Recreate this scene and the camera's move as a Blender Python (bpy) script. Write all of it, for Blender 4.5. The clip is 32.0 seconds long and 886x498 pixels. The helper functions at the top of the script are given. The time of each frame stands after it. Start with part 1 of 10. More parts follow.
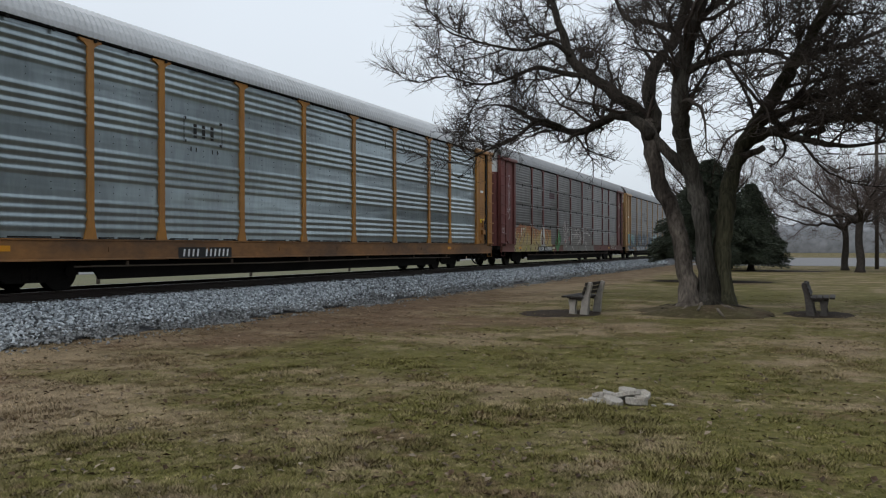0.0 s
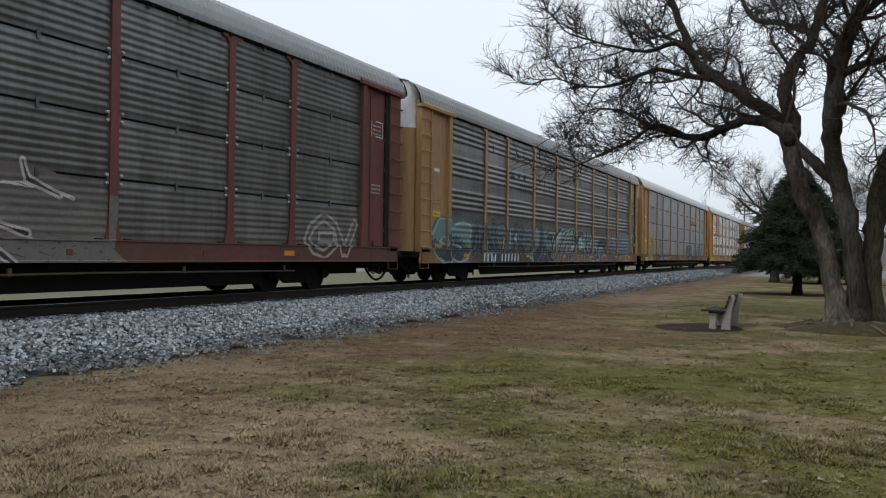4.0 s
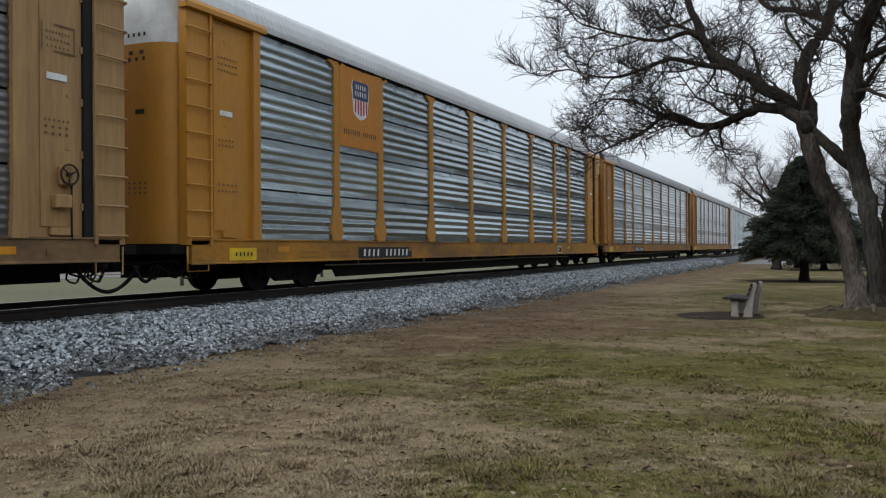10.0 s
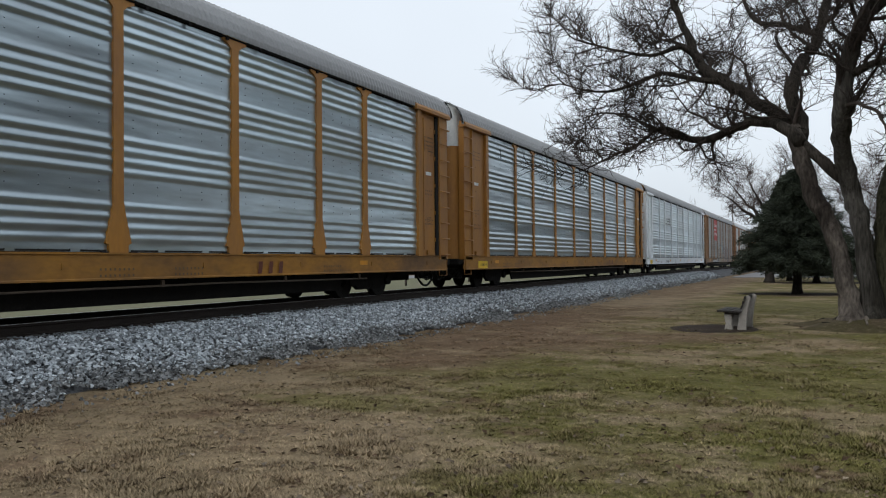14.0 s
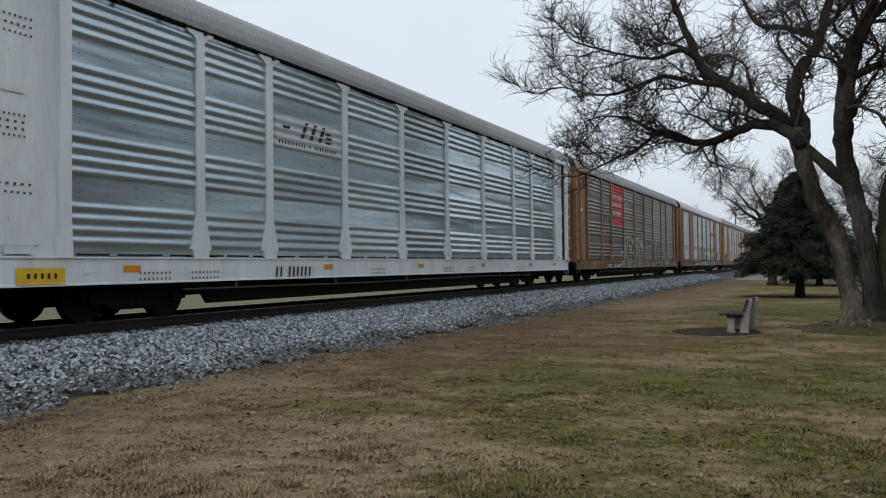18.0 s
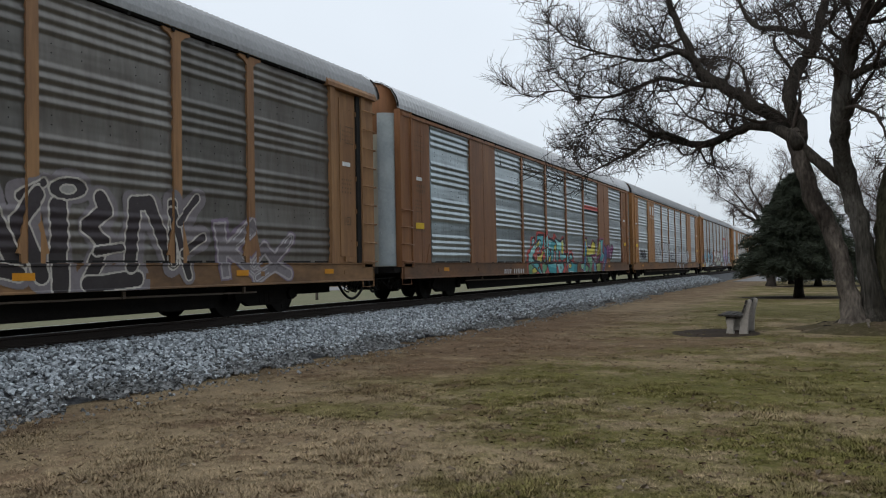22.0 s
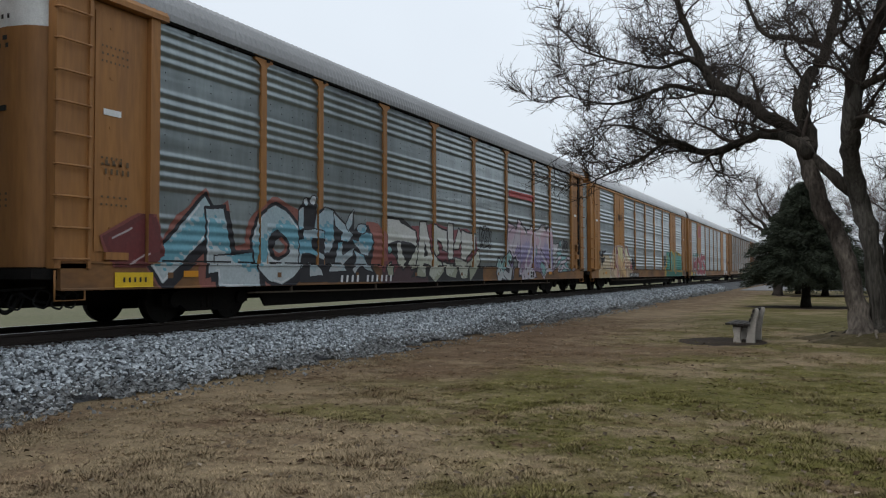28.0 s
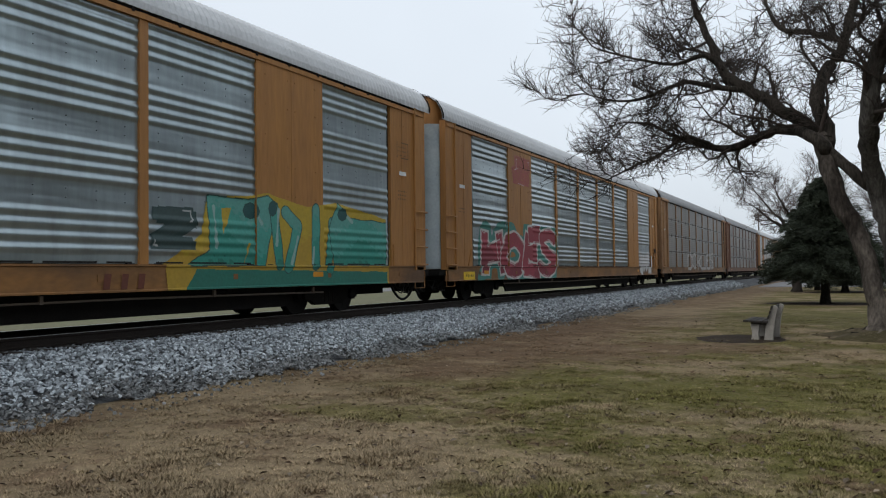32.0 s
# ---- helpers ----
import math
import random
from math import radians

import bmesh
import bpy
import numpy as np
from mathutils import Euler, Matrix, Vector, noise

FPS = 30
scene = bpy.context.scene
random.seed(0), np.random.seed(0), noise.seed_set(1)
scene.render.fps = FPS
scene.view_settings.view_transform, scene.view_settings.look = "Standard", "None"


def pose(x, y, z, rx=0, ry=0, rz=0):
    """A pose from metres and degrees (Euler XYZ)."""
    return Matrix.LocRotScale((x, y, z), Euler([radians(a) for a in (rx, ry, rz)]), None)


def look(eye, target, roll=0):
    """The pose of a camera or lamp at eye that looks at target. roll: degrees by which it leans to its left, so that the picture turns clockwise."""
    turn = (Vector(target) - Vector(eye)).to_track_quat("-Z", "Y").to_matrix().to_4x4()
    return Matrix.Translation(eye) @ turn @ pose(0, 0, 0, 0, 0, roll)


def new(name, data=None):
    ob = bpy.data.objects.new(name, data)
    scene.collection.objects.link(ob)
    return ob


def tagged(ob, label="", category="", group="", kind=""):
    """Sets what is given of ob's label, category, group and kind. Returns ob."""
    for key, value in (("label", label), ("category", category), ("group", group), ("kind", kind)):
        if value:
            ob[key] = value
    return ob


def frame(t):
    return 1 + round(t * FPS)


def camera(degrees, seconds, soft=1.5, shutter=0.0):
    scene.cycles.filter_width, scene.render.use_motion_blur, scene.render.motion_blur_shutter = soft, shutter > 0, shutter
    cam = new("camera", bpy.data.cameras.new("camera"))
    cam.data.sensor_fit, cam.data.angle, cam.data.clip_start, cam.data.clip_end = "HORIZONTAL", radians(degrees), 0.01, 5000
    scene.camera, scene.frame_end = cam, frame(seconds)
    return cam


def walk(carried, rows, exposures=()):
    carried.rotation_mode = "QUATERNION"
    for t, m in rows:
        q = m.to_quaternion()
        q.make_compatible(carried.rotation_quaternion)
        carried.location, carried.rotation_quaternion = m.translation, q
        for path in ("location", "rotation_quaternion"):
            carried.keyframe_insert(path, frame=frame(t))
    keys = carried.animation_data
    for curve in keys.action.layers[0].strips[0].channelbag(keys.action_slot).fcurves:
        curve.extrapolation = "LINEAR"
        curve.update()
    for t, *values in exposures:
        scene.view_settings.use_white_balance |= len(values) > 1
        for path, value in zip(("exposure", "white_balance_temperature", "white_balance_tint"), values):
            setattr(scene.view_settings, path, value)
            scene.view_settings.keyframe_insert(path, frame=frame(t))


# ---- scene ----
cam = camera(58.7, 32.0, soft=1.15)
PATH = [
    (0, (2.751, 0.657, 1.646), (1.911, 2.472, 1.644), -0.1),
    (0.5, (2.427, 0.649, 1.632), (1.651, 2.493, 1.608), -1.2),
    (1, (2.081, 0.695, 1.64), (1.351, 2.557, 1.59), -0.6),
    (1.25, (1.902, 0.712, 1.647), (1.131, 2.556, 1.605), -0.1),
    (1.5, (1.723, 0.728, 1.654), (0.966, 2.579, 1.625), 0.4),
    (1.75, (1.542, 0.716, 1.654), (0.822, 2.582, 1.650), 0.3),
    (2, (1.361, 0.704, 1.654), (0.658, 2.576, 1.655), 0.2),
    (2.2, (1.216, 0.677, 1.652), (0.528, 2.555, 1.643), 0.1),
    (2.3, (1.144, 0.664, 1.652), (0.451, 2.540, 1.639), 0.0),
    (2.4, (1.071, 0.650, 1.651), (0.318, 2.503, 1.633), -0.0),
    (2.5, (0.999, 0.637, 1.65), (0.187, 2.465, 1.64), -0.1),
    (2.75, (0.828, 0.613, 1.663), (-0.042, 2.413, 1.649), -0.1),
    (3, (0.657, 0.588, 1.675), (-0.207, 2.392, 1.692), -0.0),
    (3.25, (0.503, 0.534, 1.670), (-0.353, 2.342, 1.699), 0.2),
    (3.5, (0.349, 0.481, 1.665), (-0.524, 2.28, 1.691), 0.5),
    (5.5, (-0.409, -0.037, 1.66), (-1.349, 1.729, 1.651), 0.3),
    (6, (-0.474, -0.057, 1.665), (-1.454, 1.686, 1.664), 0.2),
    (6.5, (-0.485, -0.049, 1.658), (-1.443, 1.707, 1.655), 0.3),
    (7, (-0.485, -0.02, 1.654), (-1.406, 1.755, 1.65), 0.2),
    (7.5, (-0.48, -0.007, 1.653), (-1.402, 1.768, 1.646), 0.1),
    (8, (-0.484, 0.007, 1.652), (-1.395, 1.787, 1.642), 0.0),
    (8.5, (-0.503, 0.038, 1.648), (-1.429, 1.811, 1.643), -0.3),
    (9, (-0.519, 0.041, 1.648), (-1.433, 1.82, 1.643), -0.4),
    (9.5, (-0.523, 0.038, 1.65), (-1.416, 1.828, 1.645), -0.3),
    (10, (-0.526, 0.05, 1.654), (-1.407, 1.845, 1.652), -0.3),
    (10.5, (-0.524, 0.047, 1.654), (-1.389, 1.851, 1.654), -0.3),
    (11, (-0.52, 0.043, 1.652), (-1.381, 1.847, 1.656), -0.3),
    (11.5, (-0.509, 0.032, 1.648), (-1.366, 1.839, 1.655), -0.3),
    (12, (-0.513, 0.024, 1.647), (-1.37, 1.831, 1.655), -0.2),
    (12.5, (-0.526, 0.029, 1.646), (-1.388, 1.834, 1.656), -0.3),
    (13, (-0.538, 0.032, 1.646), (-1.402, 1.836, 1.664), -0.3),
    (13.5, (-0.543, 0.031, 1.648), (-1.407, 1.834, 1.675), -0.4),
    (14, (-0.533, 0.041, 1.646), (-1.4, 1.844, 1.68), -0.5),
    (14.5, (-0.518, 0.043, 1.647), (-1.383, 1.846, 1.684), -0.7),
    (16.5, (-0.524, 0.032, 1.649), (-1.383, 1.838, 1.683), -0.6),
    (17, (-0.527, 0.035, 1.648), (-1.394, 1.837, 1.68), -0.5),
    (17.5, (-0.525, 0.036, 1.652), (-1.396, 1.836, 1.686), -0.6),
    (18, (-0.516, 0.038, 1.653), (-1.388, 1.837, 1.695), -0.6),
    (18.5, (-0.512, 0.029, 1.652), (-1.388, 1.827, 1.701), -0.6),
    (19, (-0.515, 0.027, 1.651), (-1.389, 1.826, 1.702), -0.8),
    (19.5, (-0.519, 0.032, 1.65), (-1.389, 1.832, 1.703), -1.0),
    (20, (-0.518, 0.041, 1.649), (-1.393, 1.839, 1.701), -1.1),
    (20.5, (-0.516, 0.042, 1.647), (-1.387, 1.841, 1.701), -1.1),
    (21, (-0.514, 0.038, 1.646), (-1.384, 1.838, 1.699), -1.2),
    (21.5, (-0.516, 0.038, 1.648), (-1.387, 1.838, 1.7), -1.1),
    (22, (-0.515, 0.041, 1.647), (-1.384, 1.842, 1.699), -1.1),
    (22.5, (-0.506, 0.039, 1.647), (-1.375, 1.84, 1.697), -0.9),
    (23, (-0.49, 0.035, 1.646), (-1.358, 1.836, 1.7), -1.0),
    (23.5, (-0.494, 0.033, 1.65), (-1.361, 1.834, 1.703), -1.0),
    (24, (-0.5, 0.037, 1.651), (-1.368, 1.838, 1.703), -1.0),
    (24.5, (-0.499, 0.042, 1.648), (-1.37, 1.842, 1.7), -1.1),
    (25, (-0.493, 0.049, 1.65), (-1.367, 1.846, 1.702), -1.1),
    (25.5, (-0.495, 0.034, 1.651), (-1.367, 1.833, 1.703), -1.1),
    (27.5, (-0.53, 0.038, 1.647), (-1.407, 1.834, 1.709), -0.4),
    (28, (-0.549, 0.035, 1.64), (-1.431, 1.83, 1.703), -0.2),
    (28.5, (-0.545, 0.039, 1.643), (-1.431, 1.831, 1.704), -0.4),
    (29, (-0.544, 0.034, 1.646), (-1.433, 1.825, 1.708), -0.2),
    (29.5, (-0.544, 0.036, 1.646), (-1.441, 1.823, 1.708), -0.3),
    (30, (-0.541, 0.039, 1.645), (-1.442, 1.823, 1.707), -0.5),
    (30.5, (-0.542, 0.038, 1.647), (-1.45, 1.819, 1.709), -0.6),
    (31, (-0.545, 0.03, 1.648), (-1.456, 1.81, 1.71), -0.6),
    (31.5, (-0.54, 0.022, 1.647), (-1.455, 1.799, 1.71), -0.7),
    (32, (-0.527, 0.016, 1.648), (-1.445, 1.792, 1.709), -0.7),
]
walk(cam, [(t, look(eye, target, roll)) for t, eye, target, roll in PATH], exposures=[(0, -0.03), (1, 0.42), (2, 0.08), (2.6, 0.14), (3, 0.09), (3.5, 0.08), (5.5, 0.22), (6, 0.1), (8, 0.25), (9, 0.18), (11, 0.05), (16.5, 0.02), (18, -0.07), (20, 0.0), (32, -0.02)])

# ---- world, sun ----
world = bpy.data.worlds.new("overcast_sky")
scene.world = world
world.use_nodes = True
wn, wl = world.node_tree.nodes, world.node_tree.links
wn.clear()
sky = wn.new("ShaderNodeTexSky")
sky.sky_type = "NISHITA"
sky.sun_disc = False
sky.sun_elevation, sky.sun_rotation = radians(42), radians(200)
sky.air_density, sky.dust_density, sky.ozone_density = 1.0, 4.0, 1.0
soft_sky = wn.new("ShaderNodeHueSaturation")
soft_sky.inputs["Saturation"].default_value = 0.3
cloud_co = wn.new("ShaderNodeTexCoord")
cloud = wn.new("ShaderNodeTexNoise")
cloud.inputs["Scale"].default_value, cloud.inputs["Detail"].default_value = 1.6, 4
cloud_ramp = wn.new("ShaderNodeMapRange")
cloud_ramp.inputs["To Min"].default_value, cloud_ramp.inputs["To Max"].default_value = 0.45, 0.9
cloud_mix = wn.new("ShaderNodeMix")
cloud_mix.data_type = "RGBA"
cloud_mix.inputs[7].default_value = (5.9, 6.5, 7.15, 1)
back = wn.new("ShaderNodeBackground")
wout = wn.new("ShaderNodeOutputWorld")
wl.new(sky.outputs[0], soft_sky.inputs["Color"])
wl.new(cloud_co.outputs["Generated"], cloud.inputs["Vector"])
wl.new(cloud.outputs[0], cloud_ramp.inputs["Value"])
wl.new(cloud_ramp.outputs[0], cloud_mix.inputs[0])
wl.new(soft_sky.outputs[0], cloud_mix.inputs[6])
# an overcast sky is brighter overhead than near the horizon
height = wn.new("ShaderNodeSeparateXYZ")
dome = wn.new("ShaderNodeMapRange")
dome.inputs["To Min"].default_value, dome.inputs["To Max"].default_value = 0.139, 0.2
wl.new(cloud_co.outputs["Generated"], height.inputs[0])
wl.new(height.outputs[2], dome.inputs["Value"])
wl.new(dome.outputs[0], back.inputs["Strength"])
wl.new(cloud_mix.outputs[2], back.inputs["Color"])
wl.new(back.outputs[0], wout.inputs[0])
sun = new("sun", bpy.data.lights.new("sun", "SUN"))
sun.data.energy, sun.data.angle, sun.data.color = 0.6, radians(30), (1.0, 0.98, 0.95)
sun.matrix_world = look((0, 0, 60), (18, 42, 0))


# ---- materials ----
def mat(name, base, rough=0.7, metal=0.0, vary=0.25, scale=3.0, grain=40.0, bump=0.15, other=None, amount=0.5, island=0.0, spec=0.4, stretch=(1, 1, 1), cover=0.5, deep=0.02):
    """A procedural paint or surface: base colour, large stains towards other, fine grain and relief."""
    m = bpy.data.materials.new(name)
    m.use_nodes = True
    n, l = m.node_tree.nodes, m.node_tree.links
    b = n["Principled BSDF"]
    b.inputs["Roughness"].default_value, b.inputs["Metallic"].default_value = rough, metal
    b.inputs["Specular IOR Level"].default_value = spec
    geo, mapping = n.new("ShaderNodeTexCoord"), n.new("ShaderNodeMapping")
    mapping.inputs["Scale"].default_value = stretch
    l.new(geo.outputs["Object"], mapping.inputs[0])
    info = n.new("ShaderNodeObjectInfo")
    shift = n.new("ShaderNodeVectorMath")
    shift.operation = "ADD"
    spread = n.new("ShaderNodeMath")
    spread.operation = "MULTIPLY"
    spread.inputs[1].default_value = 37.0
    l.new(info.outputs["Random"], spread.inputs[0])
    l.new(mapping.outputs[0], shift.inputs[0])
    l.new(spread.outputs[0], shift.inputs[1])
    big, fine = n.new("ShaderNodeTexNoise"), n.new("ShaderNodeTexNoise")
    big.inputs["Scale"].default_value, big.inputs["Detail"].default_value, big.inputs["Roughness"].default_value = scale, 6, 0.65
    fine.inputs["Scale"].default_value, fine.inputs["Detail"].default_value = grain, 4
    l.new(shift.outputs[0], big.inputs["Vector"])
    l.new(shift.outputs[0], fine.inputs["Vector"])
    ramp = n.new("ShaderNodeMapRange")
    ramp.inputs["From Min"].default_value, ramp.inputs["From Max"].default_value = cover - 0.12, cover + 0.2
    ramp.inputs["To Max"].default_value = amount
    l.new(big.outputs[0], ramp.inputs["Value"])
    mix = n.new("ShaderNodeMix")
    mix.data_type = "RGBA"
    mix.inputs[6].default_value = (*base, 1)
    mix.inputs[7].default_value = (*(other or tuple(c * 0.55 for c in base)), 1)
    l.new(ramp.outputs[0], mix.inputs[0])
    hsv = n.new("ShaderNodeHueSaturation")
    val = n.new("ShaderNodeMapRange")
    val.inputs["To Min"].default_value, val.inputs["To Max"].default_value = 1 - vary, 1 + vary
    val.inputs["From Min"].default_value, val.inputs["From Max"].default_value = 0.25, 0.75
    l.new(fine.outputs[0], val.inputs["Value"])
    if island:
        isl, im = n.new("ShaderNodeNewGeometry"), n.new("ShaderNodeMapRange")
        im.inputs["To Min"].default_value, im.inputs["To Max"].default_value = 1 - island, 1 + island
        mul = n.new("ShaderNodeMath")
        mul.operation = "MULTIPLY"
        l.new(isl.outputs["Random Per Island"], im.inputs["Value"])
        l.new(im.outputs[0], mul.inputs[0])
        l.new(val.outputs[0], mul.inputs[1])
        l.new(mul.outputs[0], hsv.inputs["Value"])
    else:
        l.new(val.outputs[0], hsv.inputs["Value"])
    l.new(mix.outputs[2], hsv.inputs["Color"])
    l.new(hsv.outputs[0], b.inputs["Base Color"])
    if bump:
        bp = n.new("ShaderNodeBump")
        bp.inputs["Strength"].default_value, bp.inputs["Distance"].default_value = bump, deep
        l.new(fine.outputs[0], bp.inputs["Height"])
        l.new(bp.outputs[0], b.inputs["Normal"])
    return m


def ripple(m, strength, deep):
    """Gives sheet metal long shallow waves, which break up what it mirrors."""
    n, l = m.node_tree.nodes, m.node_tree.links
    co, mapping, waves, bp = n.new("ShaderNodeTexCoord"), n.new("ShaderNodeMapping"), n.new("ShaderNodeTexNoise"), n.new("ShaderNodeBump")
    info, spread, shift = n.new("ShaderNodeObjectInfo"), n.new("ShaderNodeMath"), n.new("ShaderNodeVectorMath")
    spread.operation, shift.operation = "MULTIPLY", "ADD"
    spread.inputs[1].default_value = 53.0
    mapping.inputs["Scale"].default_value = (1, 0.22, 2.2)
    waves.inputs["Scale"].default_value, waves.inputs["Detail"].default_value, waves.inputs["Roughness"].default_value = 1.3, 2, 0.45
    bp.inputs["Strength"].default_value, bp.inputs["Distance"].default_value = strength, deep
    l.new(co.outputs["Object"], mapping.inputs[0])
    l.new(info.outputs["Random"], spread.inputs[0])
    l.new(mapping.outputs[0], shift.inputs[0])
    l.new(spread.outputs[0], shift.inputs[1])
    l.new(shift.outputs[0], waves.inputs["Vector"])
    l.new(waves.outputs[0], bp.inputs["Height"])
    l.new(bp.outputs[0], n["Principled BSDF"].inputs["Normal"])
    # no two sheets have weathered alike
    hsv = [k for k in n if k.bl_idname == "ShaderNodeHueSaturation"][0]
    tone, both = n.new("ShaderNodeMapRange"), n.new("ShaderNodeMath")
    tone.inputs["To Min"].default_value, tone.inputs["To Max"].default_value = 0.80, 1.18
    both.operation = "MULTIPLY"
    l.new(info.outputs["Random"], tone.inputs["Value"])
    l.new(hsv.inputs["Value"].links[0].from_socket, both.inputs[0])
    l.new(tone.outputs[0], both.inputs[1])
    l.new(both.outputs[0], hsv.inputs["Value"])
    return m


def lawn(name, tan, green, brown, island=0.0, bump=0.8):
    """Winter turf: tan and green patches of a few metres, mottled, with a worn brown strip along the ballast."""
    m = mat(name, tan, 0.95, vary=0.3, scale=0.3, grain=26, bump=bump, other=green, amount=0.95, island=island, spec=0.08, cover=0.5)
    n, l = m.node_tree.nodes, m.node_tree.links
    mixed = [k for k in n if k.bl_idname == "ShaderNodeMix"][0]
    hsv = [k for k in n if k.bl_idname == "ShaderNodeHueSaturation"][0]
    co, sep = n.new("ShaderNodeTexCoord"), n.new("ShaderNodeSeparateXYZ")
    l.new(co.outputs["Object"], sep.inputs[0])

    def clouds(scale, detail, rough):
        t = n.new("ShaderNodeTexNoise")
        t.inputs["Scale"].default_value, t.inputs["Detail"].default_value, t.inputs["Roughness"].default_value = scale, detail, rough
        l.new(co.outputs["Object"], t.inputs["Vector"])
        return t.outputs[0]

    def span(src, a, b, c, d):
        t = n.new("ShaderNodeMapRange")
        for key, v in zip(("From Min", "From Max", "To Min", "To Max"), (a, b, c, d)):
            t.inputs[key].default_value = v
        l.new(src, t.inputs["Value"])
        return t.outputs[0]

    def join(op, a, b):
        t = n.new("ShaderNodeMath")
        t.operation = op
        l.new(a, t.inputs[0])
        l.new(b, t.inputs[1])
        return t.outputs[0]

    def blend(f, a, c):
        t = n.new("ShaderNodeMix")
        t.data_type = "RGBA"
        t.inputs[7].default_value = (*c, 1)
        l.new(f, t.inputs[0])
        l.new(a, t.inputs[6])
        return t.outputs[2]

    # greener towards the middle of the park
    patches = join("ADD", clouds(0.5, 8, 0.76), span(sep.outputs[0], -8.0, -4.0, -0.07, 0.05))
    # paler straw before the camera, greener across the middle
    dry = join("MULTIPLY", span(sep.outputs[0], -1.2, -4.2, 0.0, 1.0), span(sep.outputs[1], 8.8, 6.6, 0.0, 0.13))
    patches = join("SUBTRACT", patches, dry)
    patches = join("SUBTRACT", patches, span(sep.outputs[1], 12.5, 15.5, 0.0, 0.035))
    old = mixed.inputs[0].links[0]
    l.remove(old)
    l.new(span(patches, 0.44, 0.55, 0.05, 1.0), mixed.inputs[0])
    # worn brown spots, most along the ballast
    worn = join("ADD", clouds(1.0, 8, 0.78), join("MULTIPLY", span(sep.outputs[0], -4.5, -6.5, -0.02, 0.11), span(sep.outputs[1], 9.0, 13.0, 0.15, 1.0)))
    colour = blend(span(worn, 0.51, 0.62, 0.0, 0.85), mixed.outputs[2], brown)
    # patches that the place shows: green ones, bare soil along the ballast, pale straw
    def spot(x, y, rx, ry, most):
        place, size, length = n.new("ShaderNodeVectorMath"), n.new("ShaderNodeVectorMath"), n.new("ShaderNodeVectorMath")
        place.operation, size.operation, length.operation = "SUBTRACT", "DIVIDE", "LENGTH"
        place.inputs[1].default_value, size.inputs[1].default_value = (x, y, 0), (rx, ry, 1000)
        l.new(co.outputs["Object"], place.inputs[0])
        l.new(place.outputs[0], size.inputs[0])
        l.new(size.outputs[0], length.inputs[0])
        return span(join("ADD", length.outputs["Value"], span(clouds(1.6, 7, 0.75), 0.3, 0.7, -0.75, 0.75)), 0.55, 1.15, most, 0.0)

    for x, y, rx, ry in ((-5.7, 8.0, 1.3, 0.6), (-3.2, 10.8, 2.8, 1.3), (-0.6, 11.5, 2.4, 1.6), (2.2, 8.2, 2.2, 1.1), (0.6, 30.0, 6.0, 5.0)):
        colour = blend(spot(x, y, rx, ry, 0.7), colour, green)
    for x, y, rx, ry in ((-5.6, 15.6, 2.4, 2.6), (-6.4, 11.9, 0.9, 1.1), (-7.6, 20.5, 1.3, 5.0), (-3.4, 17.4, 2.0, 1.3)):
        colour = blend(spot(x, y, rx, ry, 0.75), colour, brown)
    for x, y, rx, ry in ((-8.3, 8.6, 1.0, 1.3), (-4.2, 6.4, 1.8, 0.7), (-3.2, 13.4, 2.2, 0.5), (-0.2, 9.3, 1.2, 0.4), (-7.0, 32.0, 1.6, 5.0)):
        colour = blend(spot(x, y, rx, ry, 0.6), colour, tuple(v * 1.12 for v in tan))
    # dry straw tips and dark thatch in small flecks
    colour = blend(span(clouds(5.5, 7, 0.8), 0.52, 0.68, 0.0, 0.55), colour, tuple(v * 1.7 for v in tan))
    colour = blend(span(clouds(3.0, 9, 0.86), 0.55, 0.70, 0.0, 0.5), colour, tuple(v * 0.5 for v in brown))
    # broad light and dark swells
    swell = n.new("ShaderNodeHueSaturation")
    l.new(span(clouds(1.3, 6, 0.7), 0.36, 0.64, 0.80, 1.16), swell.inputs["Value"])
    l.new(colour, swell.inputs["Color"])
    l.new(swell.outputs[0], hsv.inputs["Color"])
    return m


# ---- mesh helpers ----
def box(bm, x0, x1, y0, y1, z0, z1, mi=0):
    v = [bm.verts.new((x, y, z)) for x in (x0, x1) for y in (y0, y1) for z in (z0, z1)]
    for q in ((0, 1, 3, 2), (4, 6, 7, 5), (0, 4, 5, 1), (2, 3, 7, 6), (0, 2, 6, 4), (1, 5, 7, 3)):
        bm.faces.new([v[i] for i in q]).material_index = mi
    return v


def prism(bm, outline, axis, a, b, mi=0):
    """Extrudes an outline of 2D points along an axis (0, 1, 2) from a to b."""
    def place(p, w):
        c = [p[0], p[1]]
        c.insert(axis, w)
        return bm.verts.new(c)
    lo, hi = [place(p, a) for p in outline], [place(p, b) for p in outline]
    k = len(outline)
    for i in range(k):
        bm.faces.new((lo[i], lo[(i + 1) % k], hi[(i + 1) % k], hi[i])).material_index = mi
    bm.faces.new(lo).material_index = mi
    bm.faces.new(hi[::-1]).material_index = mi


def sheet(bm, outline, axis, a, b, mi=0):
    """An open strip along an outline."""
    def place(p, w):
        c = [p[0], p[1]]
        c.insert(axis, w)
        return bm.verts.new(c)
    lo, hi = [place(p, a) for p in outline], [place(p, b) for p in outline]
    for i in range(len(outline) - 1):
        bm.faces.new((lo[i], lo[i + 1], hi[i + 1], hi[i])).material_index = mi


